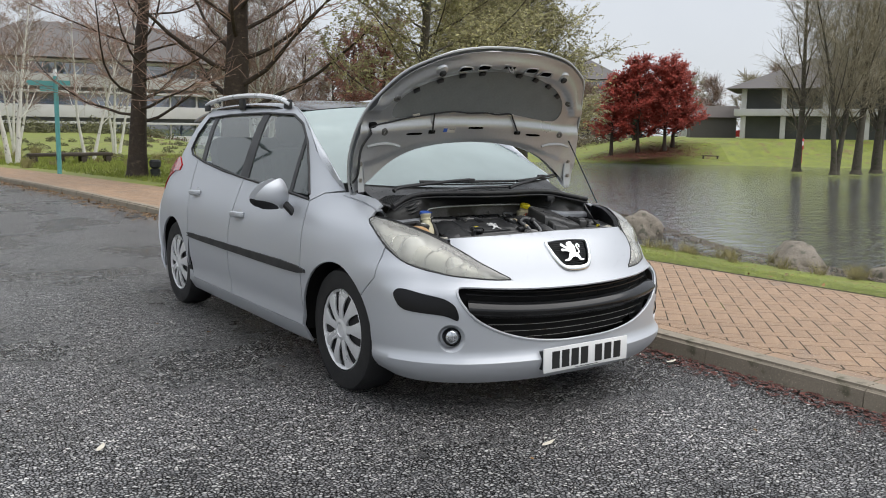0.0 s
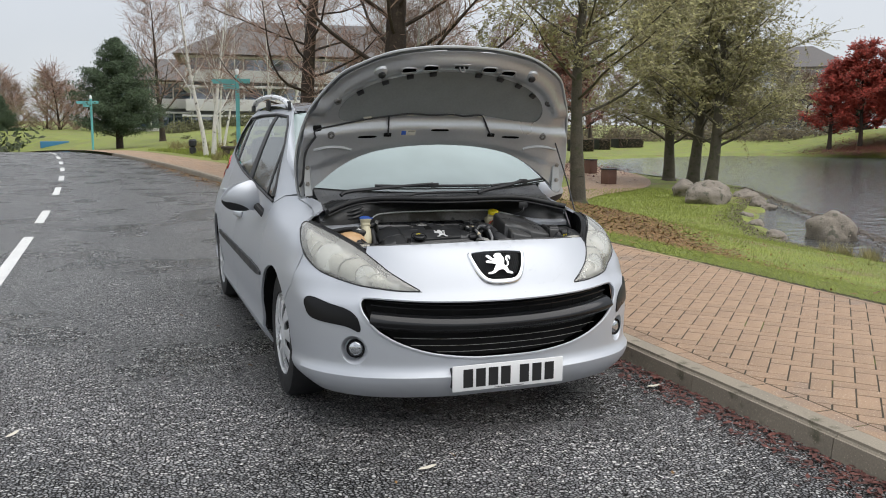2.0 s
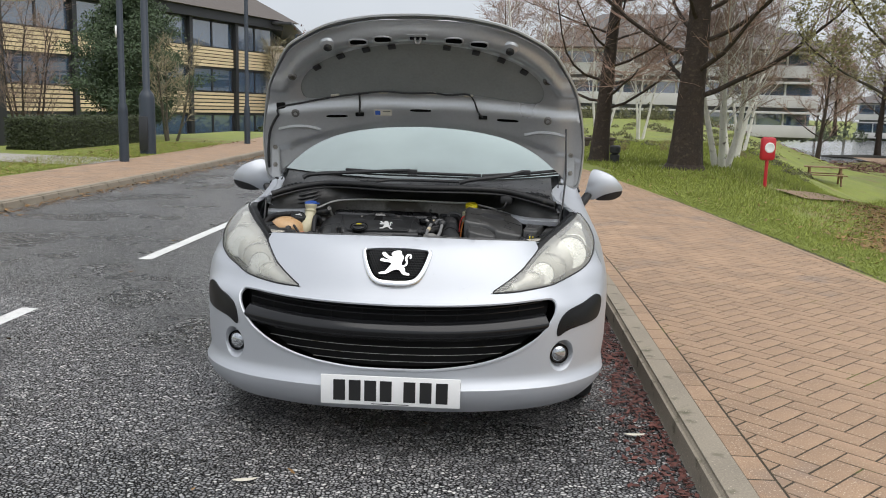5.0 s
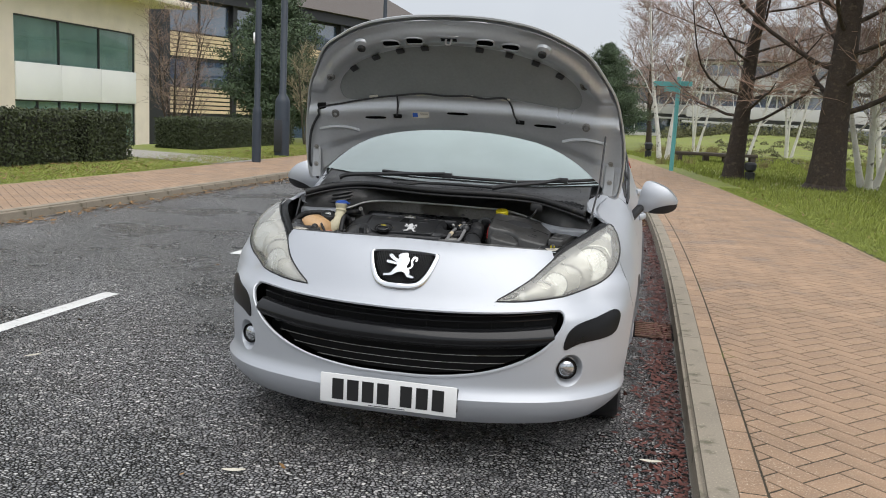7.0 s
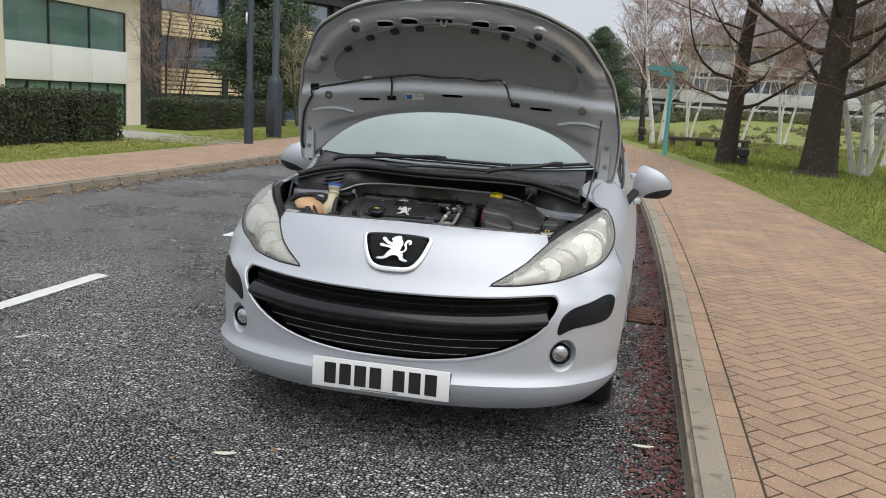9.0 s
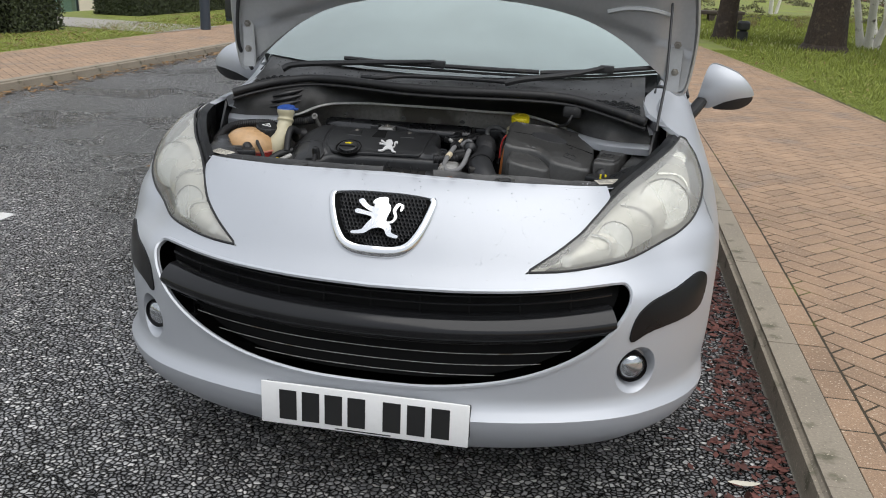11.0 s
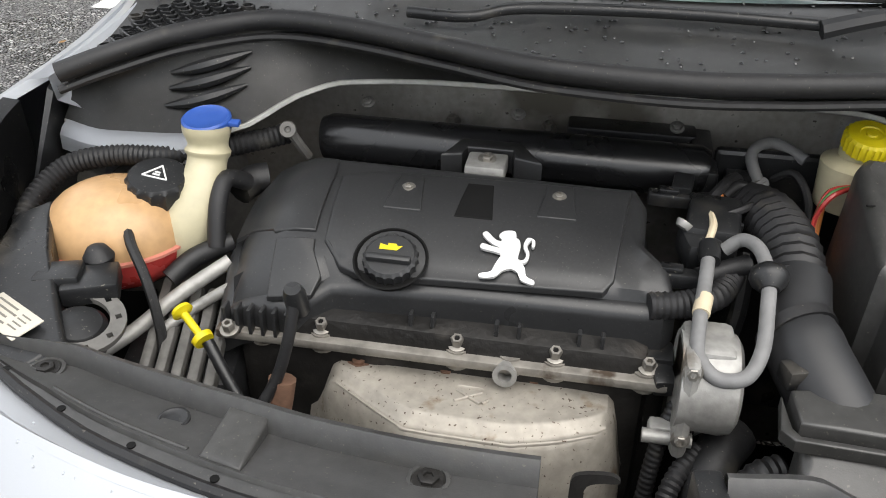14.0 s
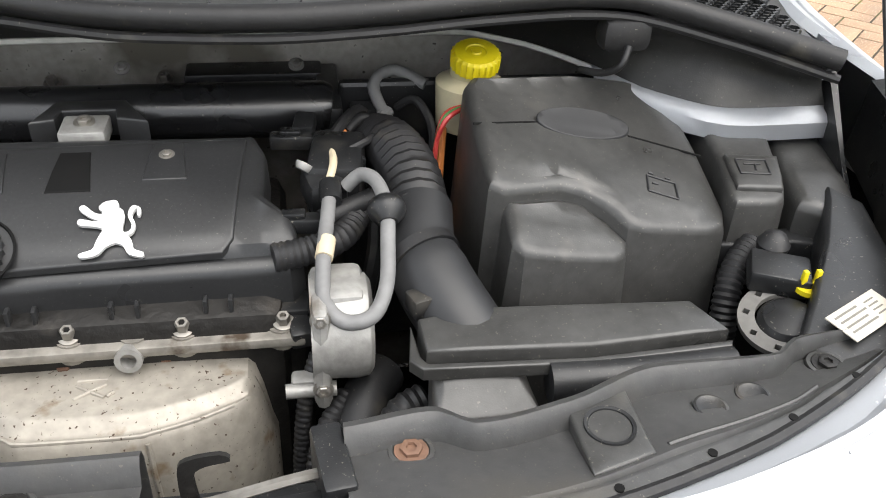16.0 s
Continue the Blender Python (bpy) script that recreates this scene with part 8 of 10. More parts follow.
class Buffer:
    """Tubes and leaf quads collected into plain lists, one mesh at the end."""
    def __init__(self):
        self.v, self.f = [], []

    def tube(self, pts, r0, r1, n):
        o = len(self.v)
        m = len(pts)
        for i, p in enumerate(pts):
            d = (pts[min(i + 1, m - 1)] - pts[max(i - 1, 0)]).normalized()
            a = d.orthogonal().normalized() if abs(d.z) > 0.95 else d.cross(Vector((0, 0, 1))).normalized()
            b = d.cross(a)
            r = r0 + (r1 - r0) * i / (m - 1)
            for k in range(n):
                w = 2 * math.pi * k / n
                q = p + a * (r * math.cos(w)) + b * (r * math.sin(w))
                self.v.append((q.x, q.y, q.z))
        for i in range(m - 1):
            for k in range(n):
                self.f.append((o + i * n + k, o + i * n + (k + 1) % n, o + (i + 1) * n + (k + 1) % n, o + (i + 1) * n + k))

    def leaf(self, rng, p, s, flat=0.0):
        a = Vector((rng.gauss(0, 1), rng.gauss(0, 1), rng.gauss(0, 1) * (1 - flat))).normalized()
        b = a.orthogonal().normalized()
        if flat:
            b = Vector((-a.y, a.x, rng.uniform(-0.3, 0.3))).normalized()
        o = len(self.v)
        for u, w in ((-1, 0), (0, -0.45), (1, 0), (0, 0.45)):
            q = p + a * (u * s) + b * (w * s)
            self.v.append((q.x, q.y, q.z))
        self.f.append((o, o + 1, o + 2, o + 3))

    def mesh(self, name, material, parent=None, kind="", smooth=True):
        me = bpy.data.meshes.new(name)
        me.from_pydata(self.v, [], self.f)
        me.materials.append(material)
        if smooth:
            me.shade_smooth()
        ob = new(name, me)
        if parent is not None:
            ob.parent = parent
        if kind:
            ob["kind"] = kind
        return ob


def tree(x, y, z, label, seed, height, r, limbs=24, limb_len=2.6, clear=0.22, rise=0.15, sub=9, twigs=7, twig_len=0.45, bark=None, twig=None, leaf=None, leaves=0, leaf_size=0.04, stems=1, lean=0.0, flare=1.5, droop=0.0, limb_r=0.3, twig_r=0.0045, name="tree", group=""):
    """A trunk with limbs, boughs and twigs, and leaves where it has any."""
    rng = random.Random(seed)
    root = base(name, x, y, z, 0, label, "tree", group)
    wood, fine, lf = Buffer(), Buffer(), Buffer()
    tips = []
    for s in range(stems):
        a = 2 * math.pi * s / max(1, stems) + rng.uniform(-0.4, 0.4)
        ln = lean * (1 if stems > 1 else rng.uniform(0.3, 1))
        h = height * rng.uniform(0.85, 1.0) if stems > 1 else height
        tr = grow(rng, (0.12 * math.cos(a) * (stems > 1), 0.12 * math.sin(a) * (stems > 1), -0.05), (ln * math.cos(a), ln * math.sin(a), 1), h, r, 0.02, 0.05, 0.06 if lean else 0.02, 14)
        rr = [r * (1 - 0.93 * (i / 14) ** 0.9) for i in range(15)]
        rr[0] *= flare
        rr[1] *= 1 + 0.12 * (flare - 1)
        for i in range(14):
            wood.tube([tr[i], tr[i].lerp(tr[i + 1], 0.34) if i == 0 else tr[i], tr[i + 1]][0 if i == 0 else 1:], rr[i], rr[i + 1], 10) if i else wood.tube([tr[0], tr[0].lerp(tr[1], 0.25)], rr[0], r * 1.12, 10) or wood.tube([tr[0].lerp(tr[1], 0.25), tr[1]], r * 1.12, rr[1], 10)
        for k in range(limbs):
            u = clear + (0.97 - clear) * (k + rng.random()) / limbs
            i = min(13, int(u * 14))
            p = tr[i].lerp(tr[i + 1], u * 14 - i)
            az = k * 2.4 + rng.uniform(-0.5, 0.5)
            L_ = limb_len * (1.05 - 0.75 * u) * rng.uniform(0.7, 1.15)
            lb = grow(rng, p, (math.cos(az), math.sin(az), rise + 0.5 * u), L_, 0, 0, 0.16, 0.05 - droop, 7)
            lr = max(0.012, r * limb_r * (1.1 - u))
            wood.tube(lb, lr, lr * 0.25, 6)
            for q in range(sub):
                w = 0.2 + 0.8 * (q + rng.random()) / sub
                j = min(6, int(w * 7))
                p2 = lb[j].lerp(lb[j + 1], w * 7 - j)
                d2 = (lb[j + 1] - lb[j]).normalized()
                sidev = d2.cross(Vector((0, 0, 1))).normalized() * rng.choice((-1, 1))
                sb = grow(rng, p2, d2 * 0.6 + sidev * rng.uniform(0.4, 1.0) + Vector((0, 0, rng.uniform(-0.15, 0.5))), L_ * 0.42 * rng.uniform(0.5, 1.1), 0, 0, 0.22, 0.04 - droop, 4)
                fine.tube(sb, max(twig_r * 1.1, lr * 0.28), twig_r * 0.9, 4)
                for t in range(twigs):
                    v = (t + rng.random()) / twigs
                    jj = min(3, int(v * 4))
                    p3 = sb[jj].lerp(sb[jj + 1], v * 4 - jj)
                    tw = grow(rng, p3, (sb[jj + 1] - sb[jj]).normalized() + Vector((rng.gauss(0, 0.7), rng.gauss(0, 0.7), rng.gauss(0.1, 0.5))), twig_len * rng.uniform(0.5, 1.2), 0, 0, 0.25, -droop, 2)
                    fine.tube(tw, twig_r, twig_r * 0.5, 3)
                    tips.append(tw)
    wood.mesh("trunk", bark or BARK, root)
    fine.mesh("crown", twig or TWIG, root, "stuff", False)
    if leaves:
        for _ in range(leaves):
            tw = rng.choice(tips)
            p = tw[0].lerp(tw[2], rng.random()) + Vector((rng.gauss(0, 0.04), rng.gauss(0, 0.04), rng.gauss(0, 0.04)))
            lf.leaf(rng, p, leaf_size * rng.uniform(0.6, 1.3))
        lf.mesh("leaves", leaf, root, "stuff", False)
    return root


def pine(x, y, z, seed, height, width, label, n=26, name="pine_tree"):
    """A conifer: whorled boughs carrying needle sprays."""
    rng = random.Random(seed)
    root = base(name, x, y, z, 0, label, "tree")
    wood, lf = Buffer(), Buffer()
    wood.tube([Vector((0, 0, -0.05)), Vector((0.05, 0, height * 0.5)), Vector((0, 0.05, height))], 0.035 * height, 0.01, 8)
    for k in range(n):
        u = 0.12 + 0.86 * (k + rng.random()) / n
        for q in range(5):
            az = q * 1.257 + k * 0.9 + rng.uniform(-0.4, 0.4)
            L_ = width * 0.5 * (1 - u) ** 0.8 * min(1, 0.5 + 2.2 * u) * rng.uniform(0.55, 1.2) + 0.12
            lb = grow(rng, (0, 0, u * height), (math.cos(az), math.sin(az), 0.25), L_, 0, 0, 0.12, 0.07, 5)
            wood.tube(lb, 0.02 * (1.2 - u), 0.006, 4)
            for i in range(int(130 + 280 * L_)):
                w = 0.25 + 0.75 * rng.random()
                j = min(4, int(w * 5))
                p = lb[j].lerp(lb[j + 1], w * 5 - j) + Vector((rng.gauss(0, 0.09 * L_ + 0.04), rng.gauss(0, 0.09 * L_ + 0.04), rng.gauss(0.05, 0.08)))
                lf.leaf(rng, p, rng.uniform(0.025, 0.065) * (1 if height < 8 else 2))
    wood.mesh("trunk", BARK, root)
    lf.mesh("needles", NEEDLE, root, "stuff", False)
    return root


# two tall bare conifers beside the path
tree(2.9, 18.5, 0.1, "tall bare dark-barked tree beside the brick path", 11, 9.0, 0.23, 38, 3.6, 0.13, 0.05, 12, 8, 0.5, None, TWIGR, twig_r=0.005, droop=-0.03, flare=1.35, limb_r=0.19)
tree(4.55, 16.4, 0.1, "tall bare tree with stout flared dark trunk", 12, 10.0, 0.36, 38, 4.0, 0.15, 0.2, 12, 8, 0.5, None, TWIGR, twig_r=0.005, droop=-0.02, flare=1.5, limb_r=0.20)
# birches
for i, (bx, by, h, st, ln) in enumerate(((1.45, 27.4, 7.0, 2, 0.12), (5.75, 18.0, 5.5, 4, 0.30), (7.6, 24.0, 6.5, 2, 0.2), (4.3, 30.0, 6.5, 2, 0.2), (9.5, 30.0, 7.0, 3, 0.2), (3.0, 38.0, 7.0, 3, 0.16), (6.8, 36.5, 7.0, 3, 0.16))):
    tree(bx, by, lawn_z(bx, by), "bare white-barked birch on the lawn", 30 + i, h, 0.085 if by < 28 else 0.065, 14, 1.9, 0.22, 0.9, 8, 7, 0.5, BIRCH, TWIG, stems=st, lean=ln, flare=1.3, droop=0.03, limb_r=0.35, name="birch_tree", group="birches on the lawn")
# thin-leaved trees by the pond
tree(8.1, 13.7, lawn_z(8.1, 13.7), "slender tree with sparse olive leaves above leaf litter", 51, 9.5, 0.165, 38, 4.0, 0.20, 0.2, 10, 8, 0.7, BARK2, TWIG2, LEAF_OLIVE, 52000, 0.048, flare=1.7, limb_r=0.26)
for i, (bx, by, h) in enumerate(((28.8, 39.6, 13), (28.1, 36.4, 14), (27.2, 33.7, 13))):
    tree(bx, by, -2.0, "stout waterside tree with fine olive twigs", 60 + i, h, 0.34, 38, 5.6, 0.15, 0.45, 10, 8, 1.4, BARK2, TWIG2, LEAF_OLIVE, 50000, 0.085, flare=1.5, limb_r=0.24, droop=0.03, stems=1, lean=0.05, twig_r=0.011)
tree(33.8, 75.2, -1.95, "small bare tree on the low mound in the pond", 66, 12.0, 0.28, 20, 5.5, 0.25, 0.5, 8, 7, 1.2, BARK, TWIG, twig_r=0.012)
for i, (bx, by, h) in enumerate(((33.2, 58.8, 11), (37.0, 72.0, 12))):
    tree(bx, by, -1.95, "tree with rust-coloured leaves by the pond", 67 + i, h, 0.36, 22, 5.2, 0.22, 0.4, 8, 7, 1.0, BARK, TWIG, LEAF_RUST, 9000, 0.14, twig_r=0.012)
# far shore: layered russet trees, willows
for i, (bx, by, h, w) in enumerate(((72.3, 71.6, 9.4, 3.5), (74.6, 69.6, 10.6, 3.9), (77.3, 67.8, 10.2, 4.2), (79.6, 68.6, 9.2, 3.6))):
    tree(bx, by, lawn_z(bx, by) - 0.05, "broad autumn tree with dense russet-red leaves", 80 + i, h, 0.26, 40, w, 0.17, 0.12, 9, 6, 0.9, BARK, TWIG, LEAF_RED, 38000, 0.12, limb_r=0.3, group="russet trees across the pond")
for i, (bx, by, h, r_) in enumerate(((69.5, 45.0, 21, 0.34), (67.5, 40.0, 20, 0.26), (70.0, 39.5, 22, 0.36), (75.0, 40.5, 21, 0.40), (76.5, 36.5, 20, 0.34))):
    tree(bx, by, -1.95, "bare olive-grey willow on the far shore", 90 + i, h, r_, 26, 7.0, 0.12, 1.9, 10, 9, 2.2, BARK2, TWIG2, stems=2 if i % 2 else 1, lean=0.10, flare=1.6, limb_r=0.33, group="willows on the far shore", twig_r=0.011)
pine(-1.4, 44.0, -0.35, 7, 5.6, 6.0, "dark green pine beside the road bend")
pine(-11.5, 24.6, -0.3, 8, 5.6, 5.6, "dark green pine in front of the office building")
pine(-11.7, 88.0, -2.2, 9, 5.5, 4.6, "distant dark green pine")
pine(83.0, 78.0, -0.4, 10, 11.5, 3.4, "narrow dark conifer behind the russet trees")
tree(-12.2, 19.6, -0.2, "bare multi-stemmed shrub before the dark facade", 70, 4.4, 0.045, 9, 1.5, 0.12, 1.3, 6, 5, 0.45, BARK, TWIG, stems=5, lean=0.30, name="shrub", twig_r=0.004, limb_r=0.3)
tree(-9.6, 23.0, -0.1, "bare pale-stemmed small tree by the building", 71, 3.4, 0.05, 9, 1.2, 0.2, 1.0, 6, 5, 0.35, BARK2, TWIG2, stems=3, lean=0.40, name="shrub", twig_r=0.005, limb_r=0.4)
# reddish bare trees between the birches and the offices
for i, (bx, by, h) in enumerate(((1.0, 50, 8), (21, 54, 9))):
    tree(bx, by, lawn_z(bx, by), "bare tree with reddish fine twigs on the lawn", 150 + i, h, 0.17, 26, 3.6, 0.16, 0.45, 9, 8, 0.8, BARK, TWIGR, group="reddish bare trees", twig_r=0.008)
# far wood behind the pavilion
rngp = random.Random(33)
for i in range(24):
    a, d = radians(20 + 2.0 * i + rngp.uniform(-0.6, 0.6)), rngp.uniform(135, 165) if i > 6 else rngp.uniform(162, 178)
    tree(d * math.sin(a), d * math.cos(a), -0.45 if i > 10 else -1.9, "distant bare tree behind the pavilion", 450 + i, rngp.uniform(9, 13), 0.22, 18, 4.6, 0.12, 0.7, 8, 8, 1.6, BARK, (TWIG, TWIG2)[i % 2], group="distant wood beyond the pond", twig_r=0.03)
# dense wood and undergrowth beyond the road bend
rngw = random.Random(21)
for i in range(26):
    a = radians(-17 + i * 1.1 + rngw.uniform(-0.4, 0.4))
    d = rngw.uniform(100, 125)
    tree(d * math.sin(a), d * math.cos(a), -2.2, "distant bare tree in the wood beyond the bend", 400 + i, rngw.uniform(6.4, 8.6), 0.2, 18, 4.0, 0.12, 0.7, 8, 8, 1.4, BARK, (TWIGR, TWIG, TWIG2)[i % 3], group="distant wood", twig_r=0.022)
b = Buffer()
for i in range(150):
    a, d = radians(rngw.uniform(-20, 22)), rngw.uniform(88, 120)
    if i > 95:
        a, d = radians(rngw.uniform(-15, -6)), rngw.uniform(60, 92)
    cx_, cy_, w_, h_ = d * math.sin(a), d * math.cos(a), rngw.uniform(1.5, 3.5), rngw.uniform(1.0, 2.6)
    for _ in range(220):
        t_, q = rngw.uniform(0, 6.283), rngw.uniform(0, 1) ** 0.5
        z_ = rngw.random()
        b.leaf(rngw, Vector((cx_ + w_ * q * math.cos(t_), cy_ + w_ * q * math.sin(t_), (-2.2 if cx_ < 6 else -1.0) + h_ * z_ * (1.1 - 0.7 * q * q))), rngw.uniform(0.15, 0.35))
tagged(b.mesh("undergrowth", HEDGE, None, "stuff", False), "dark shrubs and undergrowth beyond the bend", "shrubs")
b = Buffer()
for i in range(120):
    cx_, cy_ = rngw.uniform(1.5, 14), rngw.uniform(25, 52)
    w_, h_, n_ = rngw.uniform(0.2, 0.5), rngw.uniform(0.12, 0.32), 90
    if i > 75:
        cx_, cy_, w_, h_, n_ = rngw.uniform(2.5, 24), rngw.uniform(62, 65), rngw.uniform(0.6, 1.2), rngw.uniform(0.6, 1.2), 260
    if cx_ < path_x(cy_) + 2.0:
        continue
    z0_ = lawn_z(cx_, cy_)
    for _ in range(n_):
        t_, q = rngw.uniform(0, 6.283), rngw.uniform(0, 1) ** 0.5
        b.leaf(rngw, Vector((cx_ + w_ * q * math.cos(t_), cy_ + w_ * q * math.sin(t_), z0_ + h_ * rngw.random() * (1.1 - 0.8 * q * q))), rngw.uniform(0.03, 0.08) * (1 if i <= 75 else 1.6))
tagged(b.mesh("ground_cover", mat("ground_cover_leaves", (0.085, 0.085, 0.030), 0.75, var=0.4, random_tint=0.6), None, "stuff", False), "low tufts and shrubs on the rise before the offices", "shrubs")
b = Buffer()
for i in range(110):
    a, d = radians(rngw.uniform(19, 46)), rngw.uniform(122, 138)
    cx_, cy_, w_, h_ = d * math.sin(a), d * math.cos(a), rngw.uniform(1.5, 3.2), rngw.uniform(1.2, 3.4)
    if inside((cx_, cy_), SHORE_FAR):
        continue
    z0_ = lawn_z(cx_, cy_)
    for _ in range(200):
        t_, q = rngw.uniform(0, 6.283), rngw.uniform(0, 1) ** 0.5
        b.leaf(rngw, Vector((cx_ + w_ * q * math.cos(t_), cy_ + w_ * q * math.sin(t_), z0_ + h_ * rngw.random() * (1.1 - 0.7 * q * q))), rngw.uniform(0.12, 0.30))
tagged(b.mesh("far_shrubs", mat("brown_shrub_leaves", (0.095, 0.075, 0.036), 0.75, var=0.4, random_tint=0.6), None, "stuff", False), "brown and olive shrubs along the far lawn", "shrubs")
# far belt of bare trees round the bend and behind the lawns
rngb = random.Random(4)
for i in range(30):
    a = radians(-14 + i * 2.35 + rngb.uniform(-0.6, 0.6))
    d = rngb.uniform(72, 95)
    if math.degrees(a) > 31:
        continue
    if -8 < math.degrees(a) < 20:
        continue
    hh = rngb.uniform(7.0, 10.0)
    tree(d * math.sin(a), d * math.cos(a), -2.0 if math.degrees(a) < 4 else -0.2, "distant bare tree in the belt behind the lawns", 200 + i, hh, 0.2, 18, 3.8, 0.2, 0.7, 8, 7, 1.1, BARK, TWIG if i % 3 else TWIG2, LEAF_RUST, 900 if i % 2 else 0, 0.14, group="distant tree belt", twig_r=0.012)

# ---- buildings ----
STONE = mat("buff_stone", (0.78, 0.69, 0.585), 0.8, var=0.12, scale=1.2, fine=60, bump=0.15, bump_scale=60, random_tint=0.05)
PANELW = mat("white_panel", (0.82, 0.82, 0.81), 0.5, var=0.05, scale=0.8)
FRAMEB = mat("dark_frame", (0.025, 0.026, 0.03), 0.45, var=0.2)
SLATE = mat("slate_roof", (0.10, 0.085, 0.075), 0.75, var=0.2, scale=2, fine=20, bump=0.4, bump_scale=8)
TIMBER = mat("pale_timber_slat", (0.66, 0.53, 0.34), 0.7, var=0.15, random_tint=0.12)
OFFICE = mat("office_inside", (0.66, 0.72, 0.68), 0.8, var=0.4, scale=0.5)
# pane films paint in room brightness (PANE) and reflected sky (PANEB)
PANE = glass("office_pane", (0.66, 0.90, 0.84), 0.02, 0.85, 1.7, film=0.20, film_colour=(0.40, 0.60, 0.56), scale=0.6)
PANEB = glass("tinted_pane", (0.3, 0.42, 0.6), 0.02, 0.5, 3.2, film=0.25, film_colour=(0.25, 0.40, 0.66), scale=0.5)
# darker twin of OFFICE: unlit rooms' dimness put into the colour of solid cores
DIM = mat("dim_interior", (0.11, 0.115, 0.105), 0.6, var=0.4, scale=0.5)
CONC = mat("white_concrete", (0.58, 0.57, 0.55), 0.7, var=0.1, scale=0.7, bump=0.2, bump_scale=30)
ROOFT = mat("grey_tile_roof", (0.13, 0.12, 0.115), 0.8, var=0.15, scale=1.5, fine=12, bump=0.3, bump_scale=6)


def slab(name, x0, x1, y0, y1, z0, z1, material, parent, bevel=0.0, label=""):
    bm = bmesh.new()
    box(bm, x0, x1, y0, y1, z0, z1, bevel)
    return part(name, bm, material, parent, label, smooth=bool(bevel))


def window_unit(parent, x, y0, y1, z0, z1, pane, n=3, frame_w=0.06):
    """A glazed unit in a wall that faces +x."""
    w = slab("window", x - 0.5, x - 0.42, y0, y1, z0, z1, OFFICE, parent)
    for i in range(n):
        a, b = y0 + (y1 - y0) * i / n, y0 + (y1 - y0) * (i + 1) / n
        bm = bmesh.new()
        vs = [bm.verts.new(p) for p in ((x - 0.12, a + 0.02, z0), (x - 0.12, b - 0.02, z0), (x - 0.12, b - 0.02, z1), (x - 0.12, a + 0.02, z1))]
        bm.faces.new(vs)
        bm.normal_update()
        part("pane", bm, pane, w)
    for i in range(n + 1):
        y = y0 + (y1 - y0) * i / n
        slab("frame", x - 0.16, x - 0.05, y - frame_w / 2, y + frame_w / 2, z0, z1, FRAMEB, w)
    slab("frame", x - 0.16, x - 0.05, y0, y1, z1 - frame_w, z1, FRAMEB, w)
    return w


# stone office wing: stone wall, glazing bands, white spandrel panels, curved eave
BX = -25.3
wing = base("office_wing", BX, 30, -1.5, 0, "buff stone office wing with white panels and wide windows", "building")
wing.matrix_basis = Matrix()
for z0, z1 in ((-1.5, -1.4), (4.55, 7.4)):
    slab("wall", BX - 8, BX, 12, 39.2, z0, z1, STONE, wing)
for y0, y1 in ((12, 15), (26.0, 29.0), (37.9, 39.2)):
    slab("pier", BX - 0.6, BX, y0, y1, -1.5, 4.55, STONE, wing)
slab("wall", BX - 8, BX - 0.6, 38.9, 39.2, -1.5, 4.55, STONE, wing)
slab("inner_wall", BX - 8, BX - 5, 12, 38.9, -1.5, 4.55, OFFICE, wing)
slab("floor_slab", BX - 6, BX - 0.5, 15, 38.0, 1.2, 2.4, OFFICE, wing)
for y0, y1 in ((15, 26.0), (29.0, 37.9)):
    window_unit(wing, BX, y0, y1, 2.58, 4.55, PANE, 3)
    for i in range(3):
        a, b = y0 + (y1 - y0) * i / 3, y0 + (y1 - y0) * (i + 1) / 3
        slab("spandrel_panel", BX - 0.1, BX + 0.06, a + 0.01, b - 0.01, 0.98, 2.58, PANELW, wing, 0.01)
    window_unit(wing, BX, y0, y1, -1.4, 0.98, PANE, 6)
slab("eave", BX - 8, BX + 1.6, 12, 40.9, 6.15, 6.5, STONE, wing, 0.1)
LAMPW = mat("lit_ceiling_panel", (0.9, 0.9, 0.86), 0.5)
_lb = next(n for n in LAMPW.node_tree.nodes if n.type == "BSDF_PRINCIPLED")
_lb.inputs["Emission Color"].default_value = (1.0, 0.97, 0.9, 1)
_lb.inputs["Emission Strength"].default_value = 6.0
for y0 in (17, 20.5, 24, 31, 34.5):
    slab("ceiling_light", BX - 2.5, BX - 2.1, y0, y0 + 1.5, 4.40, 4.46, LAMPW, wing)
# long dark-framed wing behind it
FX = -30.0
hall = base("office_hall", FX, 70, -1.5, 0, "dark-framed office building with timber louvre bands and slate roof", "building")
hall.matrix_basis = Matrix()
slab("wall", FX - 10, FX - 0.6, 42, 74, -1.5, 9.0, OFFICE, hall)
slab("end_wall", FX - 0.6, FX + 0.4, 42.0, 46.1, -1.5, 9.4, FRAMEB, hall, 0, "dark clad end bay")
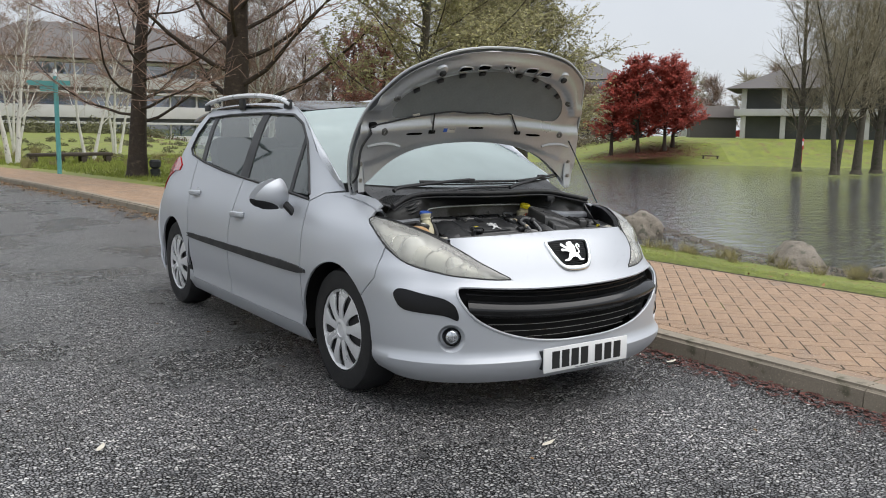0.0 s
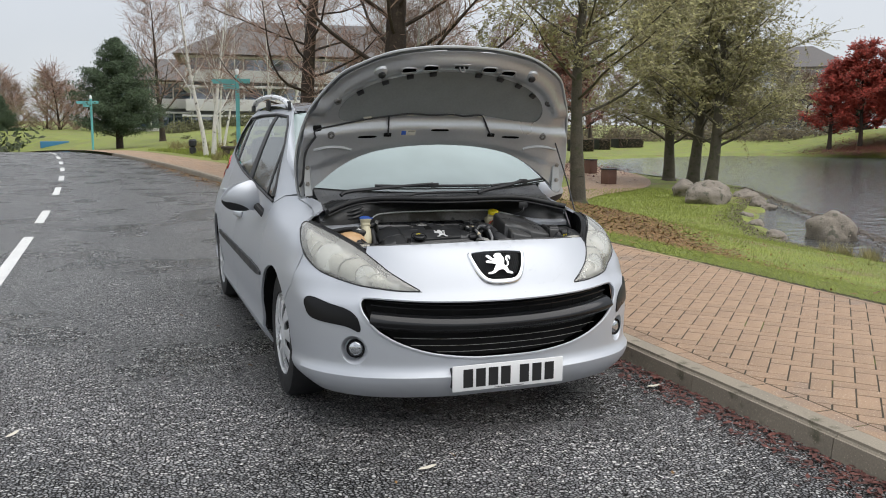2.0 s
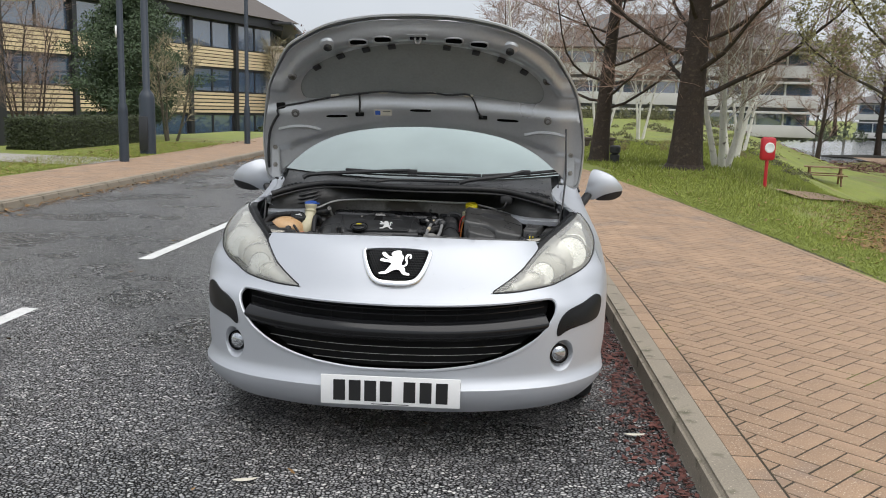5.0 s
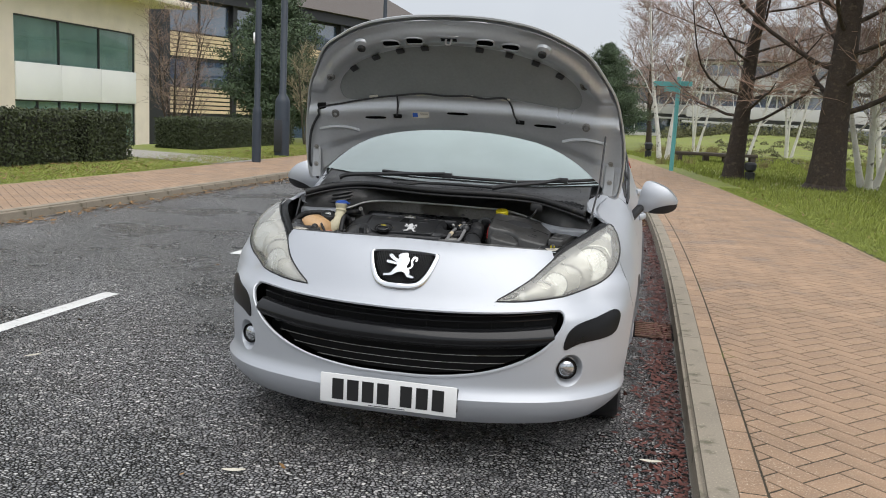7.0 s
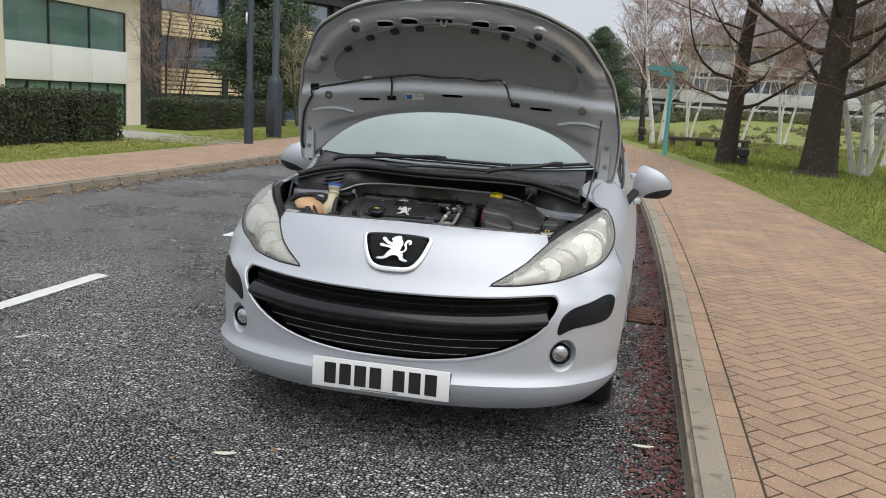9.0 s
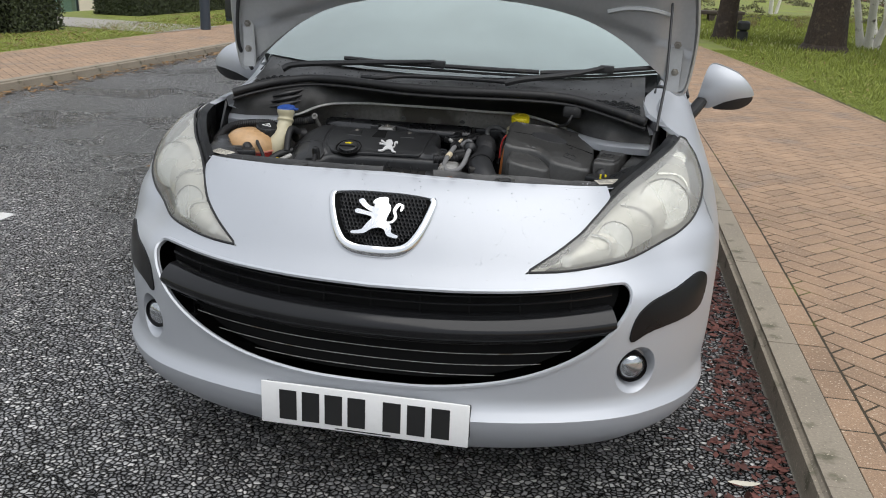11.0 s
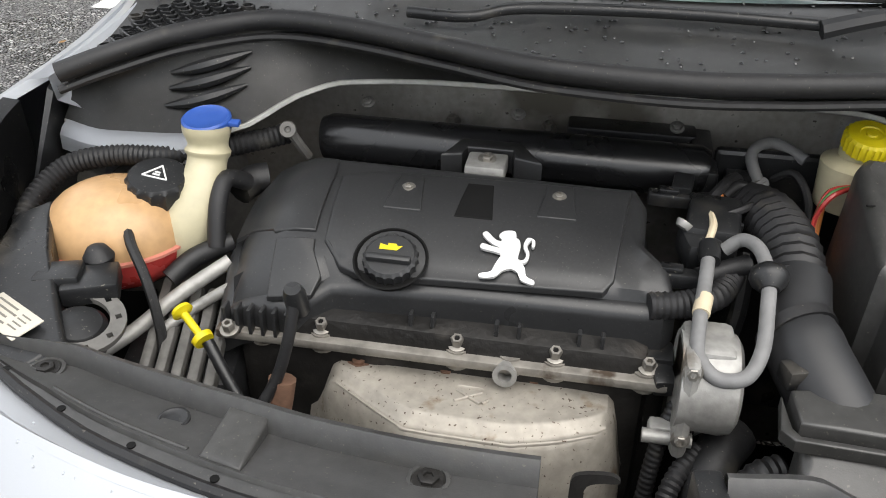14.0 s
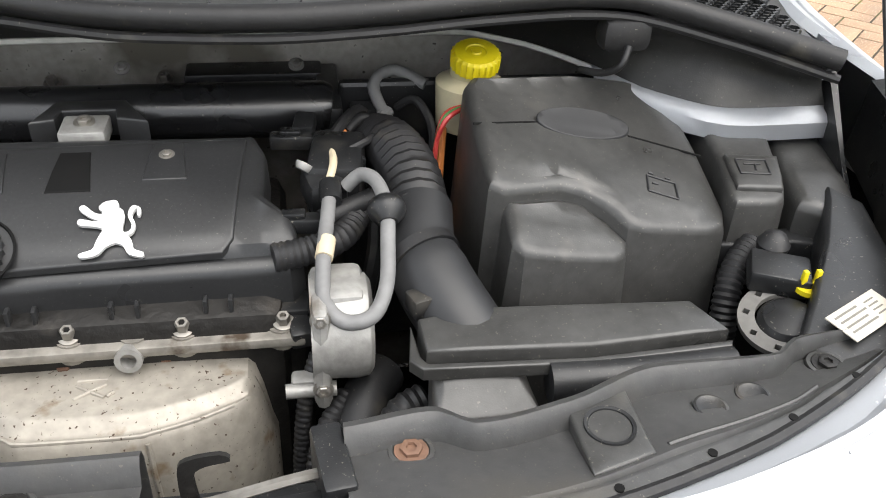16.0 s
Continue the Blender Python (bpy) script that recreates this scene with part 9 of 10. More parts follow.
for i, y0 in enumerate((46.3, 51.84, 57.38, 62.92, 68.46)):
    slab("column", FX - 0.4, FX + 0.25, y0 - 0.18, y0 + 0.18, -1.5, 8.2, FRAMEB, hall)
    for z0, z1 in ((0.45, 2.2), (4.0, 5.6)):
        lou = slab("louvre_backing", FX - 0.35, FX - 0.2, y0 + 0.2, y0 + 5.34, z0, z1, FRAMEB, hall)
        for k in range(6):
            zz = z0 + 0.06 + (z1 - z0 - 0.1) * k / 6
            bm = bmesh.new()
            box(bm, FX - 0.2, FX + 0.02, y0 + 0.2, y0 + 5.34, zz, zz + 0.19)
            part("slat", bm, TIMBER, lou, smooth=False)
    for z0, z1 in ((-1.4, 0.45), (2.2, 4.0), (5.6, 7.6)):
        window_unit(hall, FX, y0 + 0.25, y0 + 5.29, z0, z1, PANEB, 2, 0.14)
slab("fascia", FX - 0.5, FX + 0.6, 42, 74.5, 7.6, 8.5, FRAMEB, hall)
bm = bmesh.new()
vs = [bm.verts.new(p) for p in ((FX + 1.0, 41, 8.3), (FX + 1.0, 76.5, 8.3), (FX - 7, 72, 13.0), (FX - 7, 44, 13.0), (FX - 15, 41, 8.3), (FX - 15, 76.5, 8.3))]
for f in ((0, 1, 2, 3), (3, 2, 5, 4), (0, 3, 4), (1, 5, 2), (0, 4, 5, 1)):
    bm.faces.new([vs[i] for i in f])
bmesh.ops.recalc_face_normals(bm, faces=list(bm.faces))
part("roof", bm, SLATE, hall, smooth=False)
hall.matrix_basis = pose(-29.0, 45, 0, 0, 0, -20) @ pose(30.0, -45, 0)

# stone block that runs on beyond the hall, under a thin oversailing roof
stone = base("stone_office", -18.6, 71.9, 0, 8, "buff stone office block with slot windows and thin dark roof", "building")
slab("wall", -9, -0.7, 0, 26, -2.4, 5.9, OFFICE, stone)
for k in range(7):
    slab("pier", -0.7, 0, 4.0 * k - 0.1 if k else 0, min(26, 4.0 * k + 2.6), -2.4, 5.9, STONE, stone, 0.02)
for k in range(6):
    y0, y1 = 4.0 * k + 2.6, 4.0 * k + 3.9
    for z0, z1 in ((-2.4, -1.6), (0.6, 1.6), (4.3, 5.9)):
        slab("spandrel", -0.7, -0.03, y0, y1, z0, z1, STONE, stone)
    for z0, z1 in ((-1.6, 0.6), (1.6, 4.3)):
        window_unit(stone, 0, y0, y1, z0, z1, PANEB, 1, 0.1)
slab("parapet", -0.9, 0.35, -0.2, 26.4, 5.9, 6.2, STONE, stone, 0.03)
slab("upper_storey", -9, -1.6, 0.4, 25.4, 6.2, 7.9, FRAMEB, stone)
for k in range(8):
    window_unit(stone, -1.15, 0.8 + 3.0 * k, 3.4 + 3.0 * k, 6.3, 7.8, PANEB, 1, 0.1)
slab("roof", -10, 1.2, -1.0, 29.0, 7.95, 8.2, FRAMEB, stone, 0.03)

# white banded office block behind the lawn and trees
def banded(name, cx, cy, rz, w, d, storeys, sh, label, roof_m, z=0.1, hip=2.6):
    b = base(name, cx, cy, z, rz, label, "building")
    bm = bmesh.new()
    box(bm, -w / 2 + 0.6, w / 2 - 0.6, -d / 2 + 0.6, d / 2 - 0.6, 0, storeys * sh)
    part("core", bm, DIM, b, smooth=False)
    for s in range(storeys):
        bm = bmesh.new()
        box(bm, -w / 2, w / 2, -d / 2, d / 2, s * sh + 0.2, s * sh + 1.15, 0.03)
        sp = part("spandrel_band", bm, CONC, b)
        bm = bmesh.new()
        box(bm, -w / 2 - 0.3, w / 2 + 0.3, -d / 2 - 0.3, d / 2 + 0.3, (s + 1) * sh - 0.3, (s + 1) * sh - 0.12, 0.02)
        part("sun_shelf", bm, CONC, b)
        nw = int(w / 2.2)
        for i in range(nw):
            x0 = -w / 2 + 0.4 + (w - 0.8) * i / nw
            bm = bmesh.new()
            bm.faces.new([bm.verts.new(p) for p in ((x0 + 0.08, -d / 2 + 0.3, s * sh + 1.15), (x0 + (w - 0.8) / nw - 0.08, -d / 2 + 0.3, s * sh + 1.15), (x0 + (w - 0.8) / nw - 0.08, -d / 2 + 0.3, (s + 1) * sh - 0.3), (x0 + 0.08, -d / 2 + 0.3, (s + 1) * sh - 0.3))])
            bm.normal_update()
            wn = part("window", bm, PANEB, b, smooth=False)
            bm = bmesh.new()
            box(bm, x0 - 0.06, x0 + 0.06, -d / 2 + 0.15, -d / 2 + 0.4, s * sh + 1.15, (s + 1) * sh - 0.3)
            part("mullion", bm, CONC, wn, smooth=False)
    H_ = storeys * sh
    bm = bmesh.new()
    e = 0.9
    vs = [bm.verts.new(p) for p in ((-w / 2 - e, -d / 2 - e, H_), (w / 2 + e, -d / 2 - e, H_), (w / 2 + e, d / 2 + e, H_), (-w / 2 - e, d / 2 + e, H_), (-w / 2 + d * 0.35, 0, H_ + hip), (w / 2 - d * 0.35, 0, H_ + hip))]
    for f in ((0, 1, 5, 4), (1, 2, 5), (2, 3, 4, 5), (3, 0, 4), (3, 2, 1, 0)):
        bm.faces.new([vs[i] for i in f])
    part("roof", bm, roof_m, b, smooth=False)
    return b


banded("office_block", 15.5, 76, -6, 22, 14, 3, 2.35, "pale banded three-storey office block behind bare trees", ROOFT, -0.5, 3.4)
banded("office_block", 5.0, 92, 0, 16, 10, 2, 2.9, "low pale office block beyond the lawn", ROOFT, -0.7, 2.4)
banded("office_block", 101.0, 118.0, -40, 27, 14, 3, 3.6, "pale three-storey office block with hipped roof across the pond", ROOFT, -0.3, 3.8)
banded("office_block", 69.0, 148.0, -25, 15, 10, 2, 3.0, "distant white two-storey office block beyond the pond", ROOFT, -2.0, 2.0)

# white verandah building across the pond
ver = base("pavilion", 101.5, 59.7, 0.88, -58, "two-storey building with white columns and hipped roof", "building")
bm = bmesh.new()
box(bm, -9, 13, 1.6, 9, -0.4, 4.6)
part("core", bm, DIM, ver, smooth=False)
for i in range(7):
    bm = bmesh.new()
    box(bm, -9 + i * 3.5, -8.55 + i * 3.5, 0, 0.45, -0.3, 4.6, 0.03)
    part("column", bm, CONC, ver)
bm = bmesh.new()
box(bm, -9.6, 13, -0.3, 1.8, 2.1, 2.75, 0.03)
part("balcony", bm, CONC, ver)
bm = bmesh.new()
vs = [bm.verts.new(p) for p in ((-10.4, -1.0, 4.6), (14.4, -1.0, 4.6), (14.4, 10, 4.6), (-10.4, 10, 4.6), (-3, 4.5, 7.6), (8, 4.5, 7.6))]
for f in ((0, 1, 5, 4), (1, 2, 5), (2, 3, 4, 5), (3, 0, 4), (3, 2, 1, 0)):
    bm.faces.new([vs[i] for i in f])
part("roof", bm, ROOFT, ver, smooth=False)
shed = base("outbuilding", 101.0, 82.0, 0.85, -45, "low grey outbuilding beside the pavilion", "building")
bm = bmesh.new()
box(bm, -1.2, 4, 0, 4, 0, 2.4)
part("wall", bm, ROOFT, shed, smooth=False)
bm = bmesh.new()
vs = [bm.verts.new(p) for p in ((-1.6, -0.4, 2.4), (4.4, -0.4, 2.4), (4.4, 4.4, 2.4), (-1.6, 4.4, 2.4), (-1.6, 2, 3.8), (4.4, 2, 3.8))]
for f in ((0, 1, 5, 4), (2, 3, 4, 5), (0, 4, 3), (1, 2, 5)):
    bm.faces.new([vs[i] for i in f])
part("roof", bm, SLATE, shed, smooth=False)
for o_ in (ver, shed):
    o_.matrix_basis = o_.matrix_basis @ Matrix.Scale(1.41 if o_ is ver else 1.25, 4)

# ---- street things ----
TEAL = mat("teal_paint", (0.13, 0.42, 0.42), 0.45, var=0.1, scale=4)
POSTM = mat("dark_blue_grey_post", (0.030, 0.040, 0.055), 0.5, var=0.15)
REDP = mat("red_paint", (0.50, 0.02, 0.03), 0.4, var=0.1)
WOOD = mat("picnic_wood", (0.22, 0.13, 0.07), 0.75, var=0.25, scale=6, fine=60)
OLDWOOD = mat("dark_bench_wood", (0.055, 0.042, 0.032), 0.85, var=0.3, scale=5, fine=60)
ROCK = mat("weathered_rock", (0.215, 0.185, 0.150), 0.85, var=0.35, scale=3, fine=30, bump=0.8, bump_scale=18, spots=(0.10, 0.095, 0.07), spot_scale=5, spot_at=0.55)
GRASSB = mat("dry_grass_blades", (0.22, 0.19, 0.08), 0.8, var=0.3, random_tint=0.4)
BLADE = mat("green_grass_blades", (0.20, 0.235, 0.040), 0.7, var=0.3, random_tint=0.4)


def signpost(x, y, s, label, rz):
    r = base("signpost", x, y, 0.1 + road_z(y), rz, label, "signpost", "teal signposts")
    bm = bmesh.new()
    cyl(bm, (0, 0, -0.05), (0, 0, 2.42 * s), 0.055 * s, n=14)
    part("post", bm, TEAL, r)
    bm = bmesh.new()
    lathe(bm, [(0.055 * s, 2.42 * s), (0.05 * s, 2.55 * s), (0.03 * s, 2.58 * s)], 14)
    part("finial", bm, WHITE, r, "white cap")
    for z, a, b in ((2.16, -0.62, -0.05), (2.02, -0.36, -0.05), (2.18, 0.05, 0.34)):
        bm = bmesh.new()
        tip = 0.07 if a < 0 else 0
        sheet(bm, [(a * s, z * s + 0.05), (a * s + tip * 0.0, z * s + 0.05), (a * s - 0.05 * (a < -0.5), z * s + 0.095), (a * s, z * s + 0.14), (b * s, z * s + 0.14), (b * s, z * s + 0.02), (a * s, z * s + 0.02)], lambda u, v: (u, 0.0, v), 0.3, thick=0.0)
        bmesh.ops.solidify(bm, geom=list(bm.faces), thickness=0.03)
        part("finger_board", bm, TEAL, r)


signpost(1.55, 20.6, 1.0, "teal fingerpost with white cap on the lawn", -4)
signpost(-2.6, 41.5, 1.0, "teal fingerpost at the road bend", 5)


def lamp_post(x, y, h, r0, label, arm=0.0, box_h=0.0, rz=0):
    o = base("street_lamp", x, y, 0.1 + road_z(y), rz, label, "lamp post", "street lamps")
    bm = bmesh.new()
    if box_h:
        lathe(bm, [(r0 * 2.2, -0.05), (r0 * 2.2, box_h), (r0 * 1.9, box_h + 0.1), (r0, box_h + 0.2), (r0, h)], 12)
    else:
        lathe(bm, [(r0 * 1.5, -0.05), (r0 * 1.5, 1.0), (r0 * 1.35, 1.1), (r0, 1.15), (r0 * 0.9, h)], 12)
    part("pole", bm, POSTM, o)
    if arm:
        bm = bmesh.new()
        box(bm, 0, arm, -0.06, 0.06, h - 0.06, h + 0.02, 0.02)
        part("lamp_arm", bm, POSTM, o)
        bm = bmesh.new()
        box(bm, arm * 0.35, arm + 0.25, -0.12, 0.12, h - 0.05, h + 0.05, 0.03)
        part("lamp_head", bm, POSTM, o)
    return o


lp = lamp_post(-6.96, 13.6, 7.0, 0.062, "slim dark blue-grey lamp post by the path")
bm = bmesh.new()
lathe(bm, [(0.11, -0.015), (0.11, 0.015), (0.02, 0.02)], 20, pose(-0.06, -0.05, 2.5, 90, 0, -68))
part("round_sign", bm, PANELW, lp)
lp = lamp_post(-7.54, 16.2, 7.5, 0.08, "dark blue-grey lamp post with broad boxed base", 0, 1.25)
bm = bmesh.new()
box(bm, -0.10, 0.10, -0.245, -0.215, 0.1, 0.85, 0.01)
part("hatch", bm, FRAMEB, lp)
lamp_post(-7.1, 22.6, 7.0, 0.06, "slim dark lamp post by the path", 0.9, 0, 0)
for i, (x, y, h) in enumerate(((-11.4, 47.5, 5.74), (-12.8, 62.8, 6.1), (-14.2, 79.8, 6.3))):
    o = lamp_post(x, y, h, 0.06, "dark lamp post with a short arm along the road", 0.7, 0, 10)
    if i == 0:
        bm = bmesh.new()
        lathe(bm, [(0.15, -0.02), (0.15, 0.02), (0.02, 0.025)], 20, pose(0.0, -0.09, 2.4, 90, 0, 0))
        part("round_sign", bm, PANELW, o)


def hedge(x0, x1, y0, y1, h, seed, label, z=0.05, leaf=HEDGE, size=0.62):
    """A clipped hedge: a core coloured near-black as inner shade, under a skin of small leaves."""
    rng = random.Random(seed)
    o = base("hedge", (x0 + x1) / 2, (y0 + y1) / 2, z, 0, label, "hedge", "clipped hedges")
    w, d = (x1 - x0) / 2, (y1 - y0) / 2
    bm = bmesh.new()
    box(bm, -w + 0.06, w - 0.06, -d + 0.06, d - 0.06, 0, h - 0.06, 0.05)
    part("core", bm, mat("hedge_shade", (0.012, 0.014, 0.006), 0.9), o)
    b = Buffer()
    n = int((4 * w * d + 4 * (w + d) * h) * 420 / size ** 2)
    for _ in range(n):
        u = rng.random()
        if u < 0.3:
            p = Vector((rng.uniform(-w, w), rng.uniform(-d, d), h + rng.gauss(-0.02, 0.03)))
        elif u < 0.75:
            p = Vector((w + rng.gauss(-0.02, 0.035), rng.uniform(-d, d), rng.uniform(0, h)))
        else:
            p = Vector((rng.uniform(-w, w), -d + rng.gauss(0.02, 0.035), rng.uniform(0, h)))
        b.leaf(rng, p, rng.uniform(0.03, 0.06) * size)
    b.mesh("foliage", leaf, o, "stuff", False)


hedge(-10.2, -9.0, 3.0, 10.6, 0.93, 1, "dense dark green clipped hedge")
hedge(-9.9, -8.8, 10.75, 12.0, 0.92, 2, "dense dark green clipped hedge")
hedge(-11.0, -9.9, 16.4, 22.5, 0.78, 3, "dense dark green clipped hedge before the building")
BROWNHEDGE = mat("brown_hedge_leaves", (0.075, 0.052, 0.026), 0.75, var=0.3, random_tint=0.45)
for x0, y0, w in ((48.0, 85.0, 2.4), (53.2, 88.5, 1.6), (57.5, 91.0, 3.6)):
    hedge(x0, x0 + w, y0, y0 + 2.2, 1.45, int(x0), "brownish clipped hedge across the pond", -2.0, BROWNHEDGE, 2.2)
# low dark mound with a tree in the far arm of the pond
bm = bmesh.new()
bmesh.ops.create_icosphere(bm, subdivisions=3, radius=1)
for v in bm.verts:
    q = v.co * (1 + 0.2 * noise.noise(v.co * 2.0))
    v.co = Vector((q.x * 4.4, q.y * 1.6, q.z * 0.34))
thing("pond_mound", bm, mat("dark_mound_brown", (0.022, 0.020, 0.014), 0.8, var=0.4, scale=2, bump=0.6, bump_scale=12), "low dark mound in the pond", "island", kind="structure").matrix_basis = pose(33.6, 75.0, -2.12, 0, 0, -25)
# lawn rise on the left verge is low; a pale footpath crosses it
PAVE = mat("pale_concrete_path", (0.30, 0.28, 0.25), 0.8, var=0.15, scale=2, bump=0.2, bump_scale=60)
bm = bmesh.new()
sheet(bm, [(-7.2, 12.2), (-7.1, 14.4), (-16, 15.8), (-16, 14.2)], lambda u, v: (u, v, 0.108), 2.0)
thing("side_path", bm, PAVE, "pale concrete footpath across the verge", "path", kind="structure", smooth=False)


def rock(x, y, z, sx, sy, sz, seed, label="rounded weathered boulder at the pond edge"):
    rng = random.Random(seed)
    bm = bmesh.new()
    bmesh.ops.create_icosphere(bm, subdivisions=4, radius=1)
    off = Vector((rng.uniform(0, 50), rng.uniform(0, 50), 0))
    for v in bm.verts:
        k = 1 + 0.28 * noise.noise(v.co * 1.3 + off) + 0.10 * noise.noise(v.co * 3.5 + off) + 0.04 * noise.noise(v.co * 9 + off)
        q = v.co * k
        v.co = Vector((q.x * sx, q.y * sy, max(-0.6, q.z) * sz))
    ob = thing("boulder", bm, ROCK, label, "rock", "boulders at the pond edge")
    ob.matrix_basis = pose(x, y, z, 0, 0, rng.uniform(0, 360))


for i, (x, y, z, a, b, c) in enumerate(((21.6, 26.6, -1.75, 1.0, 0.75, 0.72), (22.6, 29.6, -1.7, 0.55, 0.5, 0.55), (25.5, 29.0, -2.05, 0.85, 0.55, 0.4), (23.6, 25.9, -2.05, 0.42, 0.36, 0.36), (18.8, 17.0, -2.0, 0.72, 0.58, 0.72), (15.3, 8.9, -1.9, 1.0, 0.6, 0.65), (16.6, 7.4, -2.05, 0.55, 0.4, 0.4),
                                        (18.5, 20.0, -2.08, 0.35, 0.3, 0.25), (20.2, 22.6, -2.08, 0.3, 0.25, 0.2), (17.2, 17.6, -2.1, 0.4, 0.3, 0.25), (15.8, 14.6, -2.1, 0.3, 0.25, 0.2), (23.6, 25.2, -2.1, 0.35, 0.3, 0.2))):
    rock(x, y, z, a, b, c, 300 + i)


def picnic(x, y, rz):
    o = base("picnic_table", x, y, lawn_z(x, y), rz, "weathered wooden picnic table with fixed benches", "table", "picnic tables")
    for k in range(4):
        bm = bmesh.new()
        box(bm, -0.8, 0.8, -0.36 + k * 0.185, -0.19 + k * 0.185, 0.71, 0.75, 0.005)
        part("top_plank", bm, WOOD, o)
    for s in (-1, 1):
        bm = bmesh.new()
        box(bm, -0.8, 0.8, s * 0.72 - 0.12, s * 0.72 + 0.12, 0.41, 0.45, 0.005)
        part("bench", bm, WOOD, o)
        for q in (-1, 1):
            bm = bmesh.new()
            cyl(bm, (s * 0.6, q * 0.62, 0), (s * 0.6, q * 0.2, 0.72), 0.045, n=6)
            part("leg", bm, WOOD, o)
        bm = bmesh.new()
        box(bm, s * 0.6 - 0.03, s * 0.6 + 0.03, -0.8, 0.8, 0.33, 0.41, 0.004)
        part("cross_rail", bm, WOOD, o)


for x, y, r in ((21.0, 40.9, 5), (14.1, 33.9, -15)):
    picnic(x, y, r)


def bin_box(x, y, h, label):
    o = base("litter_bin", x, y, lawn_z(x, y), 12, label, "litter bin", "litter bins")
    bm = bmesh.new()
    box(bm, -0.3, 0.3, -0.3, 0.3, 0, h - 0.05, 0.02)
    part("bin_body", bm, mat("bin_brown", (0.13, 0.065, 0.045), 0.7, var=0.2), o)
    bm = bmesh.new()
    box(bm, -0.33, 0.33, -0.33, 0.33, h - 0.05, h + 0.02, 0.015)
    part("bin_lid", bm, FRAMEB, o)


bin_box(27.2, 45.9, 0.95, "square brown litter bin on the path")
bin_box(23.2, 37.1, 0.85, "square brown litter bin on the path")
# small black bins and bollards on the lawn
for x, y, h in ((3.25, 18.2, 0.42), (0.95, 28.2, 0.55)):
    bm = bmesh.new()
    lathe(bm, [(0.11, -0.05), (0.12, h * 0.45), (0.07, h * 0.5), (0.13, h * 0.6), (0.14, h * 0.9), (0.10, h)], 14)
    o = thing("lawn_light", bm, FRAMEB, "short black lawn light beside a tree", "light", "lawn lights")
    o.matrix_basis = pose(x, y, 0.1)
# red lifebuoy housings on posts
for x, y, s in ((5.35, 13.2, 1.08), (80.0, 51.5, 2.9)):
    o = base("lifebuoy_post", x, y, lawn_z(x, y), 10, "red lifebuoy housing on a red post", "lifebuoy")
    bm = bmesh.new()
    cyl(bm, (0, 0, -0.05), (0, 0, 0.62 * s), 0.03 * s, n=10)
    part("post", bm, REDP, o)
    bm = bmesh.new()
    box(bm, -0.13 * s, 0.13 * s, -0.07, 0.07, 0.46 * s, 0.86 * s, 0.06)
    part("housing", bm, REDP, o)
    bm = bmesh.new()
    lathe(bm, [(0.07 * s, -0.01), (0.09 * s, 0.0), (0.07 * s, 0.01), (0.05 * s, 0.0)], 20, pose(0, -0.075, 0.68 * s, 90, 0, 0))
    part("ring", bm, WHITE, o)
# bench across the water, small white marker, benches by the birches
for x, y, rz in ((76.0, 60.0, -55), (3.6, 27.6, 5), (2.7, 27.0, 5)):
    o = base("bench", x, y, lawn_z(x, y), rz, "low wooden bench on the lawn", "bench", "lawn benches")
    bm = bmesh.new()
    box(bm, -0.9, 0.9, -0.2, 0.2, 0.24, 0.34, 0.02)
    part("seat", bm, OLDWOOD, o)
    for s in (-0.75, 0.75):
        bm = bmesh.new()
        box(bm, s - 0.09, s + 0.09, -0.18, 0.18, -0.03, 0.24, 0.01)
        part("leg", bm, OLDWOOD, o)


# parked cars far down the road and beyond the pond
def far_car(x, y, rz, colour, label):
    o = base("parked_car", x, y, lawn_z(x, y) - 0.08 if x > 20 else road_z(y), rz, label, "car", "distant parked cars")
    paint = mat("far_car_paint", colour, 0.3, 0.2, coat=0.5)
    bm = bmesh.new()
    outline = smooth_poly([(-2.0, 0.25), (-2.05, 0.6), (-1.3, 0.82), (-0.6, 1.32), (0.7, 1.36), (1.5, 0.95), (2.0, 0.8), (2.05, 0.3)], 4)
    sheet(bm, outline, lambda u, v: (u, -0.82, v), 0.5)
    bmesh.ops.solidify(bm, geom=list(bm.faces), thickness=-1.64)
    part("body", bm, paint, o)
    for s in (-0.835, 0.835):
        bm = bmesh.new()
        sheet(bm, [(-1.1, 0.86), (-0.55, 1.24), (0.65, 1.28), (1.25, 0.95)], lambda u, v, s=s: (u, s, v), 0.5)
        part("side_glass", bm, GLOSS, o)
        for xx in (-1.3, 1.3):
            bm = bmesh.new()
            cyl(bm, (xx, s - 0.1, 0.31), (xx, s + 0.02 if s > 0 else s - 0.02, 0.31), 0.31, n=18)
            part("wheel", bm, TYRE, o)


far_car(-11.0, 112, 20, (0.25, 0.01, 0.015), "dark red car parked far down the road")
far_car(-15.6, 110, 35, (0.35, 0.36, 0.38), "grey car parked far down the road")
far_car(-21.5, 104, 50, (0.6, 0.6, 0.6), "white car parked far down the road")
far_car(-5.0, 114, -10, (0.06, 0.06, 0.07), "dark car parked far down the road")
for i in range(4):
    far_car(96 + 8.0 * i, 104 - 4.6 * i, -30, ((0.5, 0.5, 0.52), (0.05, 0.05, 0.06), (0.55, 0.56, 0.58), (0.3, 0.02, 0.02))[i], "car parked beyond the pond")
